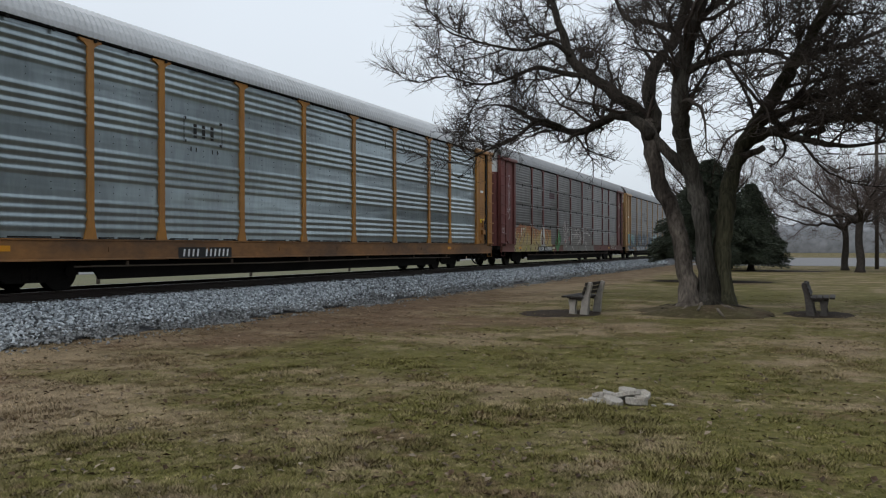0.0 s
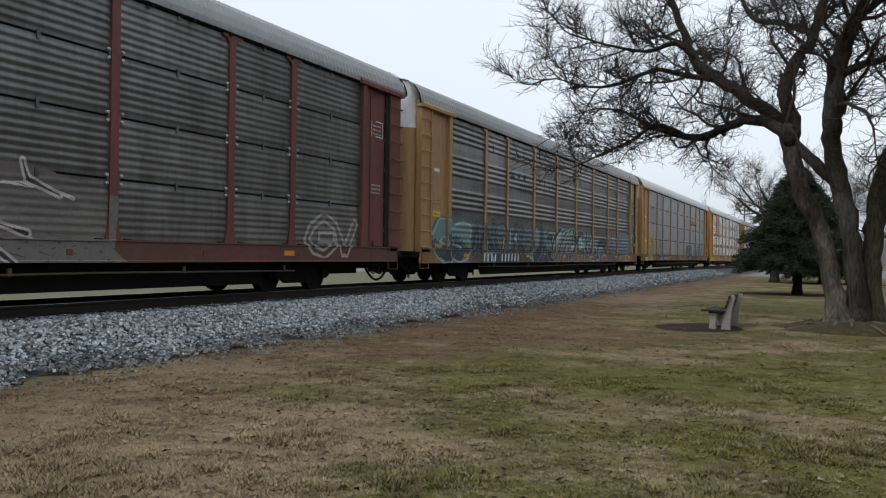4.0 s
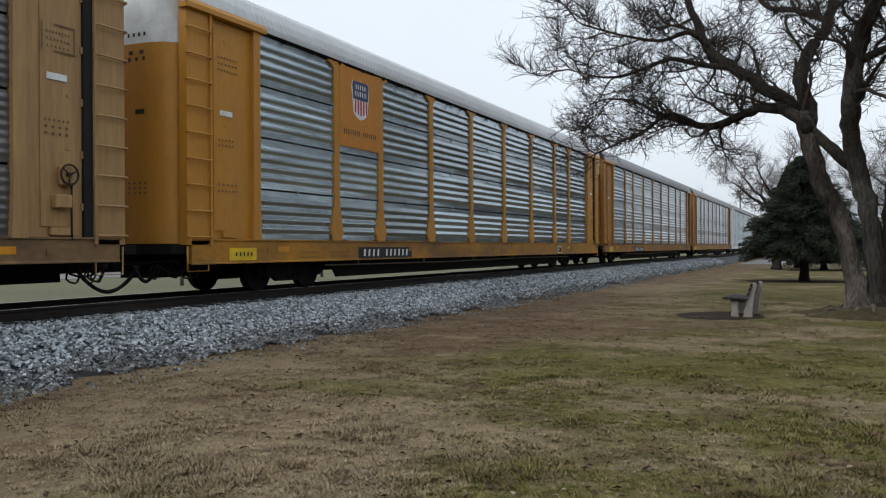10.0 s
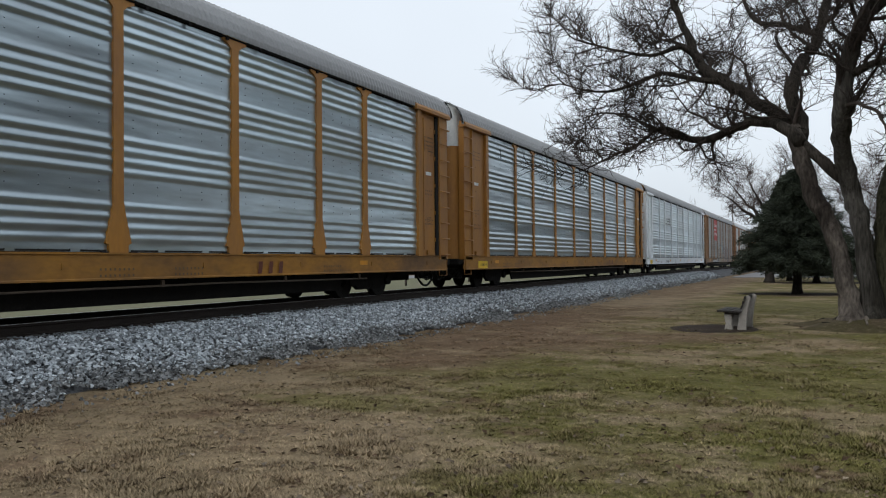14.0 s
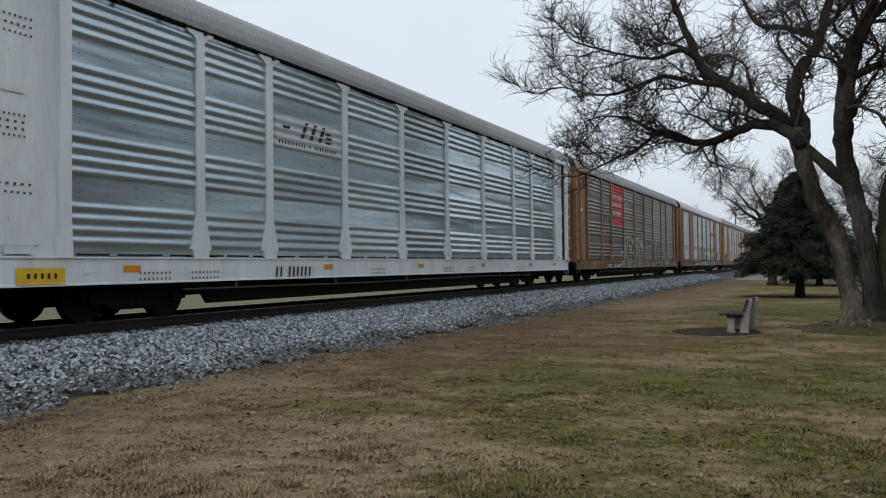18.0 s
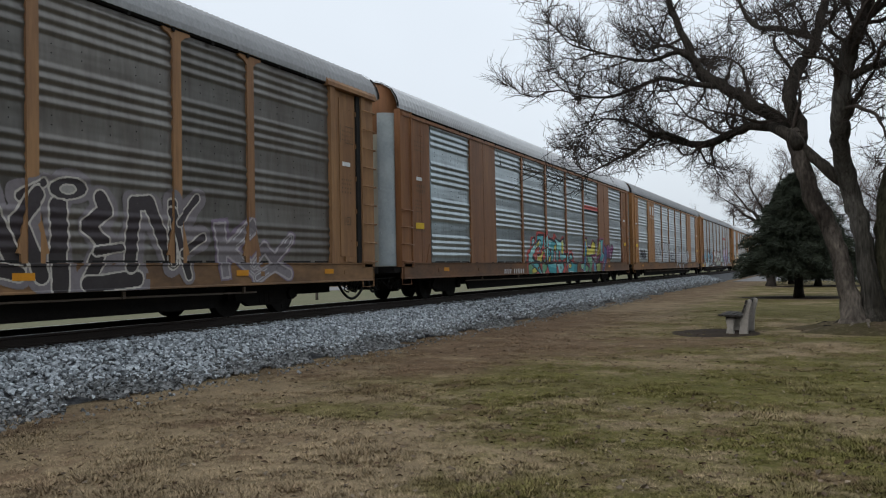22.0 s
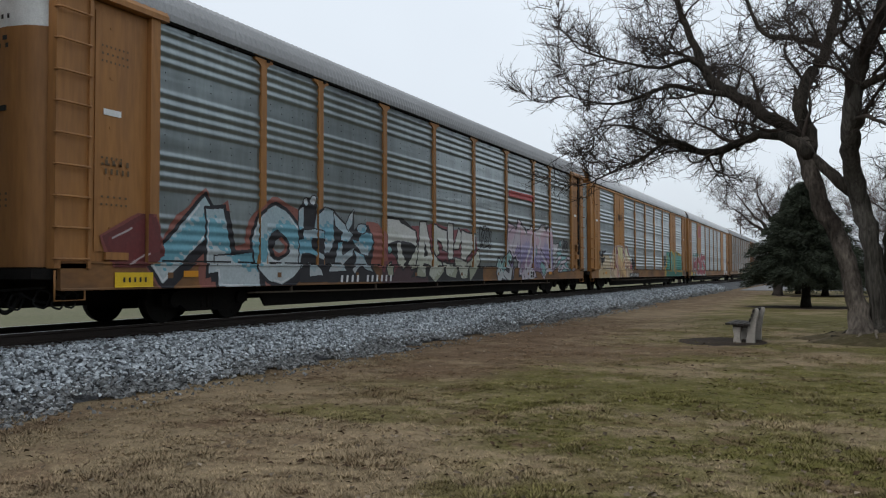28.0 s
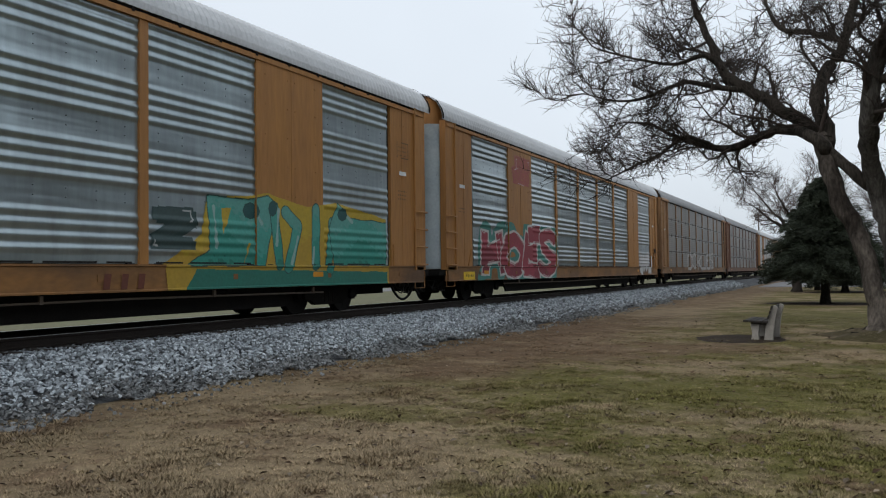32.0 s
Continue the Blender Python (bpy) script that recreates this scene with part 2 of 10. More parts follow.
def tube(bm, pts, radii, sides=6, mi=0, cap=True):
    """A tapered tube along points."""
    rings, ref = [], Vector((0.31, 0.57, 0.76))
    pts = [Vector(p) for p in pts]
    for i, p in enumerate(pts):
        d = (pts[min(i + 1, len(pts) - 1)] - pts[max(i - 1, 0)]).normalized()
        u = d.cross(ref)
        if u.length < 0.2:
            u = d.cross(Vector((1, 0, 0)))
        u.normalize()
        w = d.cross(u)
        rings.append([bm.verts.new(p + radii[i] * (math.cos(2 * math.pi * k / sides) * u + math.sin(2 * math.pi * k / sides) * w)) for k in range(sides)])
    for a, b in zip(rings, rings[1:]):
        for k in range(sides):
            f = bm.faces.new((a[k], a[(k + 1) % sides], b[(k + 1) % sides], b[k]))
            f.material_index, f.smooth = mi, True
    if cap:
        bm.faces.new(rings[0][::-1]).material_index = mi
        bm.faces.new(rings[-1]).material_index = mi


def cyl(bm, c, axis, r, length, sides=16, mi=0):
    d = Vector((0, 0, 0))
    d[axis] = length / 2
    tube(bm, [Vector(c) - d, Vector(c) + d], [r, r], sides, mi)


def mesh_of(name, bm, *mats):
    bmesh.ops.recalc_face_normals(bm, faces=bm.faces)
    me = bpy.data.meshes.new(name)
    bm.to_mesh(me)
    bm.free()
    for m in mats:
        me.materials.append(m)
    return me


def part(name, bm, material, parent, label=""):
    """Links a bmesh, or a mesh that is shared, as one mesh object under a thing or part."""
    if isinstance(bm, bmesh.types.BMesh):
        bm = mesh_of(name, bm, *(material if isinstance(material, (list, tuple)) else (material,)))
    ob = new(name, bm)
    ob.parent = parent
    if label:
        ob["label"] = label
    return ob


def empty(name, m, label, category, group="", kind=""):
    e = new(name)
    e.empty_display_size = 0.3
    e.matrix_world = m
    return tagged(e, label, category, group, kind)


def solid(name, bm, mats, label, category="", kind="structure", m=None):
    ob = new(name, mesh_of(name, bm, *(mats if isinstance(mats, (list, tuple)) else (mats,))))
    if m is not None:
        ob.matrix_world = m
    return tagged(ob, label, category, kind=kind)

RAIL_Z, TRACK_X, PITCH = 0.76, -12.38, 29.0

# ---- surfaces ----
M_BALLAST = mat("ballast_gravel", (0.09, 0.093, 0.098), 0.95, vary=0.5, scale=2.0, grain=30, bump=0.9, other=(0.05, 0.05, 0.05), amount=0.6, spec=0.2)
M_STONE = mat("crushed_stone", (0.385, 0.417, 0.437), 0.9, vary=0.3, scale=6, grain=60, bump=0.3, other=(0.2, 0.215, 0.23), amount=0.7, island=0.6, spec=0.2)
M_SOILED = mat("soiled_crushed_stone", (0.18, 0.188, 0.19), 0.9, vary=0.3, scale=6, grain=60, bump=0.3, other=(0.085, 0.08, 0.075), amount=0.7, island=0.6, spec=0.15)
M_RAIL = mat("rusty_rail_steel", (0.032, 0.024, 0.02), 0.75, 0.2, vary=0.3, scale=4, grain=50, other=(0.03, 0.024, 0.02))
M_HEAD = mat("polished_rail_head", (0.35, 0.34, 0.33), 0.35, 0.9, vary=0.15, scale=4, grain=30, bump=0.02)
M_TIE = mat("creosoted_timber", (0.045, 0.036, 0.03), 0.9, vary=0.4, scale=5, grain=60, other=(0.09, 0.08, 0.07), stretch=(0.2, 1, 1))
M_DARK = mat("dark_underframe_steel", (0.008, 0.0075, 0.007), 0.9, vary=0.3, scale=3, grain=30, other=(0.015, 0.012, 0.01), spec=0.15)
# M_BLACK stands in for shade in gaps, slots and holes; also colours hoses
M_BLACK = mat("gap_shade_and_hose_black", (0.012, 0.012, 0.012), 0.9, vary=0.2)
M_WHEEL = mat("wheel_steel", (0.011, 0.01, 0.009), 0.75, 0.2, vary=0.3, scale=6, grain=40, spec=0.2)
M_ROOF = mat("galvanised_roof", (0.50, 0.51, 0.52), 0.55, 0.25, vary=0.1, scale=1.0, grain=20, other=(0.36, 0.36, 0.36), amount=0.5)
M_ROOFD = mat("weathered_grey_roof", (0.27, 0.275, 0.28), 0.6, 0.25, vary=0.12, scale=1.0, grain=20, other=(0.2, 0.2, 0.2), amount=0.5)
ZINC = {
    "bright": mat("bright_galvanised_steel", (0.43, 0.515, 0.56), 0.28, 0.76, vary=0.1, scale=1.3, grain=9, bump=0, other=(0.32, 0.35, 0.37), amount=0.8, stretch=(1, 0.2, 1.2)),
    "pearl": mat("pale_galvanised_steel", (0.37, 0.43, 0.46), 0.25, 0.86, vary=0.1, scale=1.3, grain=9, bump=0, other=(0.26, 0.29, 0.31), amount=0.8, stretch=(1, 0.2, 1.2)),
    "grey": mat("dull_galvanised_steel", (0.31, 0.365, 0.385), 0.29, 0.74, vary=0.11, scale=1.3, grain=9, bump=0, other=(0.20, 0.23, 0.24), amount=0.7, stretch=(1, 1, 0.22)),
    "dull": mat("weathered_grey_steel", (0.25, 0.29, 0.298), 0.31, 0.72, vary=0.12, scale=1.3, grain=9, bump=0, other=(0.15, 0.17, 0.175), amount=0.8, stretch=(1, 1, 0.22)),
    "dark": mat("sooty_galvanised_steel", (0.20, 0.203, 0.207), 0.36, 0.65, vary=0.14, scale=1.2, grain=10, bump=0, other=(0.09, 0.088, 0.085), amount=0.8, stretch=(1, 1, 0.22)),
    "darkest": mat("darkest_dull_steel", (0.155, 0.152, 0.147), 0.38, 0.65, vary=0.15, scale=1.2, grain=10, bump=0, other=(0.07, 0.066, 0.06), amount=0.8, stretch=(1, 1, 0.22)),
    "brown": mat("grimy_brown_steel", (0.165, 0.158, 0.145), 0.40, 0.65, vary=0.15, scale=1.2, grain=10, bump=0, other=(0.09, 0.078, 0.068), amount=0.8, stretch=(1, 1, 0.22)),
}
ripple(ZINC["bright"], 0.5, 0.08)
ripple(ZINC["pearl"], 0.5, 0.08)
ripple(ZINC["grey"], 0.5, 0.07)
ripple(ZINC["dull"], 0.5, 0.06)
ripple(ZINC["dark"], 0.5, 0.06)
ripple(ZINC["brown"], 0.5, 0.06)
ripple(ZINC["darkest"], 0.5, 0.06)
PAINT = {
    "yellow": mat("aged_yellow_paint", (0.375, 0.168, 0.025), 0.55, vary=0.1, scale=1.4, grain=14, bump=0.04, other=(0.25, 0.12, 0.045), amount=0.80, stretch=(1, 1, 0.3), cover=0.46),
    "amber": mat("weathered_amber_paint", (0.345, 0.16, 0.042), 0.6, vary=0.16, scale=2.1, grain=14, bump=0.04, other=(0.29, 0.135, 0.045), amount=0.8, stretch=(1, 1, 0.14), cover=0.48),
    "orange": mat("weathered_orange_paint", (0.32, 0.147, 0.043), 0.6, vary=0.16, scale=2.1, grain=14, bump=0.04, other=(0.25, 0.12, 0.045), amount=0.85, stretch=(1, 1, 0.14), cover=0.46),
    "buff": mat("faded_buff_paint", (0.375, 0.222, 0.09), 0.6, vary=0.16, scale=2.1, grain=14, bump=0.04, other=(0.29, 0.17, 0.08), amount=0.75, stretch=(1, 1, 0.14), cover=0.46),
    "copper": mat("rust_stained_orange_paint", (0.25, 0.114, 0.046), 0.6, vary=0.16, scale=2.1, grain=14, bump=0.04, other=(0.16, 0.07, 0.035), amount=0.85, stretch=(1, 1, 0.14), cover=0.46),
    "tan": mat("grimy_tan_paint", (0.31, 0.17, 0.075), 0.65, vary=0.16, scale=2.1, grain=14, bump=0.04, other=(0.17, 0.085, 0.045), amount=0.8, stretch=(1, 1, 0.14), cover=0.46),
    "gold": mat("fresh_golden_paint", (0.46, 0.208, 0.02), 0.5, vary=0.08, scale=1.4, grain=14, bump=0.03, other=(0.38, 0.18, 0.04), amount=0.65, stretch=(1, 1, 0.3), cover=0.46),
    "maroon": mat("faded_maroon_paint", (0.15, 0.045, 0.04), 0.65, vary=0.15, scale=1.4, grain=14, bump=0.04, other=(0.09, 0.035, 0.03), amount=0.85, stretch=(1, 1, 0.3), cover=0.46),
    "white": mat("white_car_paint", (0.73, 0.765, 0.79), 0.5, vary=0.06, scale=1.4, grain=14, bump=0.03, other=(0.52, 0.55, 0.58), amount=0.65, stretch=(1, 1, 0.3), cover=0.46),
    "cream": mat("cream_door_paint", (0.50, 0.48, 0.40), 0.55, vary=0.06, scale=1.4, grain=14, bump=0.03, other=(0.38, 0.36, 0.29), amount=0.75, stretch=(1, 1, 0.3), cover=0.46),
    "rust": mat("rusty_brown_paint", (0.20, 0.095, 0.055), 0.7, vary=0.2, scale=1.4, grain=14, bump=0.05, other=(0.12, 0.06, 0.04), amount=0.85, stretch=(1, 1, 0.3), cover=0.46),
}
def grimy(name, base, cover):
    """The paint of a side sill, under brown brake dust and road dirt."""
    return mat("grimy_" + name + "_sill_paint", tuple(v * 0.88 for v in base), 0.7, vary=0.15, scale=1.1, grain=16, bump=0.06, other=(0.085, 0.052, 0.032), amount=0.85, stretch=(1, 0.35, 0.8), cover=cover)


SILL = {k: grimy(k, c, 0.5 if k in ("yellow", "gold") else 0.41) for k, c in (("yellow", (0.37, 0.172, 0.025)), ("gold", (0.45, 0.207, 0.02)), ("buff", (0.35, 0.205, 0.085)), ("orange", (0.30, 0.138, 0.042)), ("amber", (0.33, 0.152, 0.042)), ("tan", (0.31, 0.17, 0.075)), ("copper", (0.24, 0.11, 0.045)), ("maroon", (0.15, 0.045, 0.04)), ("rust", (0.20, 0.095, 0.055)))}
SILL["white"] = PAINT["white"]
M_INK = mat("black_lettering", (0.02, 0.02, 0.02), 0.7, vary=0.1, bump=0)
M_WHITE = mat("white_lettering", (0.72, 0.74, 0.74), 0.7, vary=0.1, bump=0)
M_YEL = mat("yellow_placard", (0.75, 0.50, 0.02), 0.6, vary=0.1, bump=0)
M_AMBER = mat("amber_reflector", (0.62, 0.26, 0.01), 0.5, vary=0.1, bump=0)
M_RED = mat("red_sign_paint", (0.42, 0.035, 0.04), 0.6, vary=0.1, bump=0)
M_FAINT = mat("faded_stencil_ink", (0.13, 0.085, 0.045), 0.7, vary=0.1, bump=0)
M_BLUE = mat("blue_sign_paint", (0.05, 0.06, 0.13), 0.6, vary=0.1, bump=0)

# ---- track ----
bm = bmesh.new()
prism(bm, [(TRACK_X - 4.4, -0.3), (TRACK_X + 3.2, -0.3), (TRACK_X + 3.2, -0.03), (TRACK_X + 2.95, 0.08), (TRACK_X + 2.2, 0.40), (TRACK_X + 1.75, 0.555), (TRACK_X - 1.75, 0.555), (TRACK_X - 4.4, -0.04)], 1, -420, 900)
solid("track_bed", bm, M_BALLAST, "grey crushed stone ballast bed under the railway track", "ballast")
for s in (-1, 1):
    c = TRACK_X + s * 0.755
    rail = empty("rail", pose(c, 0, 0), "rusty steel rail with a worn bright head on ties", "rail", kind="structure")
    bm = bmesh.new()
    prism(bm, [(-0.07, 0.585), (0.07, 0.585), (0.07, 0.60), (0.012, 0.625), (-0.012, 0.625), (-0.07, 0.60)], 1, -420, 900)
    part("rail_foot", bm, M_RAIL, rail)
    bm = bmesh.new()
    box(bm, -0.011, 0.011, -420, 900, 0.622, 0.708)
    part("rail_web", bm, M_RAIL, rail)
    bm = bmesh.new()
    prism(bm, [(-0.012, 0.705), (0.012, 0.705), (0.036, 0.72), (0.036, 0.757), (-0.036, 0.757), (-0.036, 0.72)], 1, -420, 900)
    box(bm, -0.030, 0.030, -420, 900, 0.7575, 0.760, 1)
    head = part("rail_head", bm, M_RAIL, rail)
    head.data.materials.append(M_HEAD)
bm = bmesh.new()
box(bm, -1.3, 1.3, -0.11, 0.11, 0.42, 0.585)
tie_mesh = mesh_of("railway_tie", bm, M_TIE)
ties = empty("tie_row", pose(0, 0, 0), "dark creosoted timber ties under the rails", "railway ties", kind="structure")
for i in range(230):
    t = new("tie", tie_mesh)
    t.parent = ties
    t.matrix_world = pose(TRACK_X + random.uniform(-0.04, 0.04), 2.0 + i * 0.52, random.uniform(-0.01, 0.01), 0, 0, random.uniform(-1, 1))

# ---- railway cars ----
POSTS = [-9.1, -7.1, -4.25, -1.42, 1.42, 4.25, 7.1, 9.1]
EDGES = [-12.05] + POSTS + [12.05]
SIDE, Z0, Z1 = 1.58, 1.07, 5.26


ROW = 1.0475


def rib_x(z):
    """Depth of the ribbed panels: four groups of four ribs with flats between."""
    u = (z - Z0) % 1.083
    return SIDE - 0.046 + (0.0125 * (1 - math.cos(2 * math.pi * (u - 0.16) / 0.178)) if 0.16 < u < 0.872 else 0.0)


def sheet_x(z):
    """Depth of the stacked sheets: four broad ribs to a sheet."""
    u = (z - Z0) % ROW
    return SIDE - 0.046 + (0.0125 * (1 - math.cos(2 * math.pi * (u - 0.13) / 0.19)) if 0.13 < u < 0.89 else 0.0)


def fine_x(z):
    """Depth of the older stacked sheets: many shallow ribs."""
    u = (z - Z0) % ROW
    return SIDE - 0.042 + (0.006 * (1 - math.cos(2 * math.pi * (u - 0.06) / 0.13)) if 0.06 < u < 0.97 else 0.0)


DEPTH = {"ribs": rib_x, "sheet": sheet_x, "fine": fine_x}


def profile(fn, a, b, step):
    k = round((b - a) / step)
    return [(fn(a + (b - a) * i / k), a + (b - a) * i / k) for i in range(k + 1)]


def panel_mesh(kind, w, side):
    bm = bmesh.new()
    if kind == "ribs":
        pts = profile(rib_x, Z0 + 0.03, Z1 - 0.03, 0.0175)
    elif kind in ("sheet", "fine"):
        pts = profile(lambda z: DEPTH[kind](z + Z0), 0.0, ROW - 0.042, 0.0175)
    else:
        pts = [(SIDE + 0.01, Z0 + 0.02), (SIDE + 0.01, Z1 - 0.02)]
    sheet(bm, [(side * x, z) for x, z in pts], 1, -w / 2, w / 2)
    for a, b in ((pts[0], pts[-1]),):
        box(bm, *sorted((side * (SIDE - 0.085), side * (SIDE - 0.062))), -w / 2, w / 2, a[1], b[1])
    for f in bm.faces:
        f.smooth = kind != "flat"
    if kind == "ribs":
        x = side * (SIDE - 0.046)
        for k in range(5):
            for z in (Z0 + 1.083 * k - 0.07, Z0 + 1.083 * k + 0.07):
                if not Z0 + 0.05 < z < Z1 - 0.05:
                    continue
                for j in range(5):
                    y, q = -w / 2 + w * (j + 0.5) / 5, 0.016
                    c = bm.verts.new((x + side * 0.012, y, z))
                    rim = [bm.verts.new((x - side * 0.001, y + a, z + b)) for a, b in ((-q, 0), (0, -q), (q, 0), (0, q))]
                    # the two lower faces are black: shade painted on the head's underside
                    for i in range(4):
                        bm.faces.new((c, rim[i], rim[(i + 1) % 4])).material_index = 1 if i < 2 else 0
        # black bars drawn where the slots above the sill lie in shade
        for a, b in ((-0.42, -0.2), (-0.14, 0.2), (0.27, 0.45)):
            box(bm, *sorted((side * (SIDE - 0.05), side * (SIDE - 0.035))), w * a, w * b, Z0 + 0.035, Z0 + 0.065, 1)
    if kind == "flat":
        x = side * (SIDE + 0.01)
        box(bm, *sorted((x, x + side * 0.006)), -0.012, 0.012, Z0 + 0.03, Z1 - 0.03)
        for z in (1.3, 1.9, 2.5, 3.1, 3.7, 4.3, 4.9):
            for y in (-w / 2 + 0.1, -0.12, 0.12, w / 2 - 0.1):
                box(bm, *sorted((x, x + side * 0.01)), y - 0.014, y + 0.014, z - 0.014, z + 0.014)
    if kind in ("sheet", "fine"):
        x = side * (SIDE - 0.043)
        # black diamonds stand in for the dark of punched holes
        for z, lift in ((0.045, 0), (0.095, 0.5), (0.92, 0), (0.97, 0.5)) if kind == "sheet" else ():
            for j in range(int(w / 0.075)):
                if j % 9 == 8:
                    continue
                y, q = -w / 2 + 0.06 + 0.075 * (j + lift), 0.012
                bm.faces.new([bm.verts.new((x, y + a, z + b)) for a, b in ((-q, 0), (0, -q), (q, 0), (0, q))]).material_index = 1
        for j in (0.0, 0.5, 1.0):
            y = -w / 2 + 0.03 + (w - 0.06) * j
            box(bm, *sorted((side * (SIDE - 0.045), side * (SIDE - 0.015))), y - 0.03, y + 0.03, ROW - 0.11, ROW + 0.03)
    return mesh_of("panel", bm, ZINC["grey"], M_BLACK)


MESH = {}
for kd in ("ribs", "sheet", "fine", "flat"):
    for wd in (2.95, 2.0, 2.85, 2.84):
        for sd in (-1, 1):
            MESH[kd, wd, sd] = panel_mesh(kd, wd - 0.16, sd)


def post_mesh(style, side):
    bm = bmesh.new()
    if style == "flare":
        out = [(-0.19, Z0), (0.19, Z0), (0.2, 1.22), (0.26, 1.24), (0.13, 1.76), (0.1, 1.92), (0.1, 5.06), (0.2, 5.15), (0.33, 5.2), (0.33, 5.3), (-0.33, 5.3), (-0.33, 5.2), (-0.2, 5.15), (-0.1, 5.06), (-0.1, 1.92), (-0.13, 1.76), (-0.26, 1.24), (-0.2, 1.22)]
    elif style == "slim":
        out = [(-0.16, Z0), (0.16, Z0), (0.1, 1.35), (0.085, 1.5), (0.085, 5.08), (0.17, 5.16), (0.28, 5.2), (0.28, 5.3), (-0.28, 5.3), (-0.28, 5.2), (-0.17, 5.16), (-0.085, 5.08), (-0.085, 1.5), (-0.1, 1.35)]
    else:
        out = [(-0.09, Z0), (0.09, Z0), (0.09, 5.3), (-0.09, 5.3)]
    prism(bm, out, 0, side * (SIDE - 0.07), side * (SIDE + 0.008))
    # two black bars paint the shade of the drain slots
    for y in (-0.36, 0.22):
        box(bm, *sorted((side * 1.56, side * 1.614)), y, y + 0.14, 1.088, 1.106, 1)
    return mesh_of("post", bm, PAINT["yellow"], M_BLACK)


for st in ("flare", "slim", "plain"):
    for sd in (-1, 1):
        MESH["post", st, sd] = post_mesh(st, sd)

bm = bmesh.new()
cyl(bm, (SIDE - 0.012, 0, 0), 0, 0.026, 0.05, 7)
cyl(bm, (SIDE + 0.01, 0, 0), 0, 0.014, 0.05, 6)
MESH["bolt"] = mesh_of("bolt", bm, M_ROOF)

# roof: an arched sheet with cross ribs
ARC = [(1.62, 5.28), (1.62, 5.40), (1.56, 5.58), (1.42, 5.80), (1.15, 5.98), (0.8, 6.08), (0.4, 6.13), (0.0, 6.15)]
ARC = ARC + [(-x, z) for x, z in ARC[-2::-1]]
bm = bmesh.new()
rows, ny = [], 360
for i in range(ny + 1):
    y = -13.55 + 27.1 * i / ny
    lift = 0.022 if i % 2 else 0.0
    rows.append([bm.verts.new((x * (1 + lift * 0.4), y, z + lift * (1 if 1 < j < len(ARC) - 2 else 0))) for j, (x, z) in enumerate(ARC)])
for a, b in zip(rows, rows[1:]):
    for j in range(len(ARC) - 1):
        bm.faces.new((a[j], a[j + 1], b[j + 1], b[j]))
MESH["roof"] = mesh_of("roof", bm, M_ROOF)
for sy in (-1, 1):
    bm = bmesh.new()
    sheet(bm, [(x * 1.015, z + 0.03) for x, z in ARC], 1, sy * 13.5, sy * 13.57)
    for x, z in ARC[3:-3:2] if sy > 0 else ():
        tube(bm, [(x, sy * 13.5, z), (x, sy * 13.62, z - 0.02)], [0.03, 0.03], 5)
    MESH["roof_edge", sy] = mesh_of("roof_edge", bm, M_DARK)
# body core: black boxes in place of the shaded interior
bm = bmesh.new()
box(bm, -1.49, 1.49, -12.9, 12.9, 0.9, 5.34)
box(bm, -1.42, 1.42, -13.0, 13.0, 0.99, 5.30)
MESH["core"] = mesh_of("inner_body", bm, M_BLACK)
# sill, with lower lip and stiffeners
SILL_LOW = {"ribs": 0.645, "sheet": 0.62, "fine": 0.70}
for sd in (-1, 1):
    for kind, low in SILL_LOW.items():
        bm = bmesh.new()
        a = [(1.46, low + 0.02), (1.60, low), (1.60, low + 0.025), (1.585, low + 0.04), (1.585, 1.05), (1.61, 1.06), (1.61, 1.09), (1.46, 1.09)]
        prism(bm, [(sd * x, z) for x, z in a], 1, -13.3, 13.3)
        for k in range(9):
            y = -12 + 3 * k + 0.4
            box(bm, *sorted((sd * 1.58, sd * 1.60)), y - 0.06, y + 0.06, 0.82, 0.92)
        MESH["sill", kind, sd] = mesh_of("side_sill", bm, PAINT["yellow"])
    bm = bmesh.new()
    box(bm, *sorted((sd * 1.50, sd * 1.6)), -12.2, 12.2, 5.245, 5.275)
    for y in range(-11, 12, 1):
        box(bm, *sorted((sd * 1.585, sd * 1.625)), y - 0.03, y + 0.03, 5.2, 5.27)
    MESH["rail", sd] = mesh_of("top_rail", bm, M_DARK)
    bm = bmesh.new()
    box(bm, *sorted((sd * 1.50, sd * 1.615)), -13.8, 13.8, 5.13, 5.225)
    MESH["chord", sd] = mesh_of("top_chord", bm, PAINT["orange"])
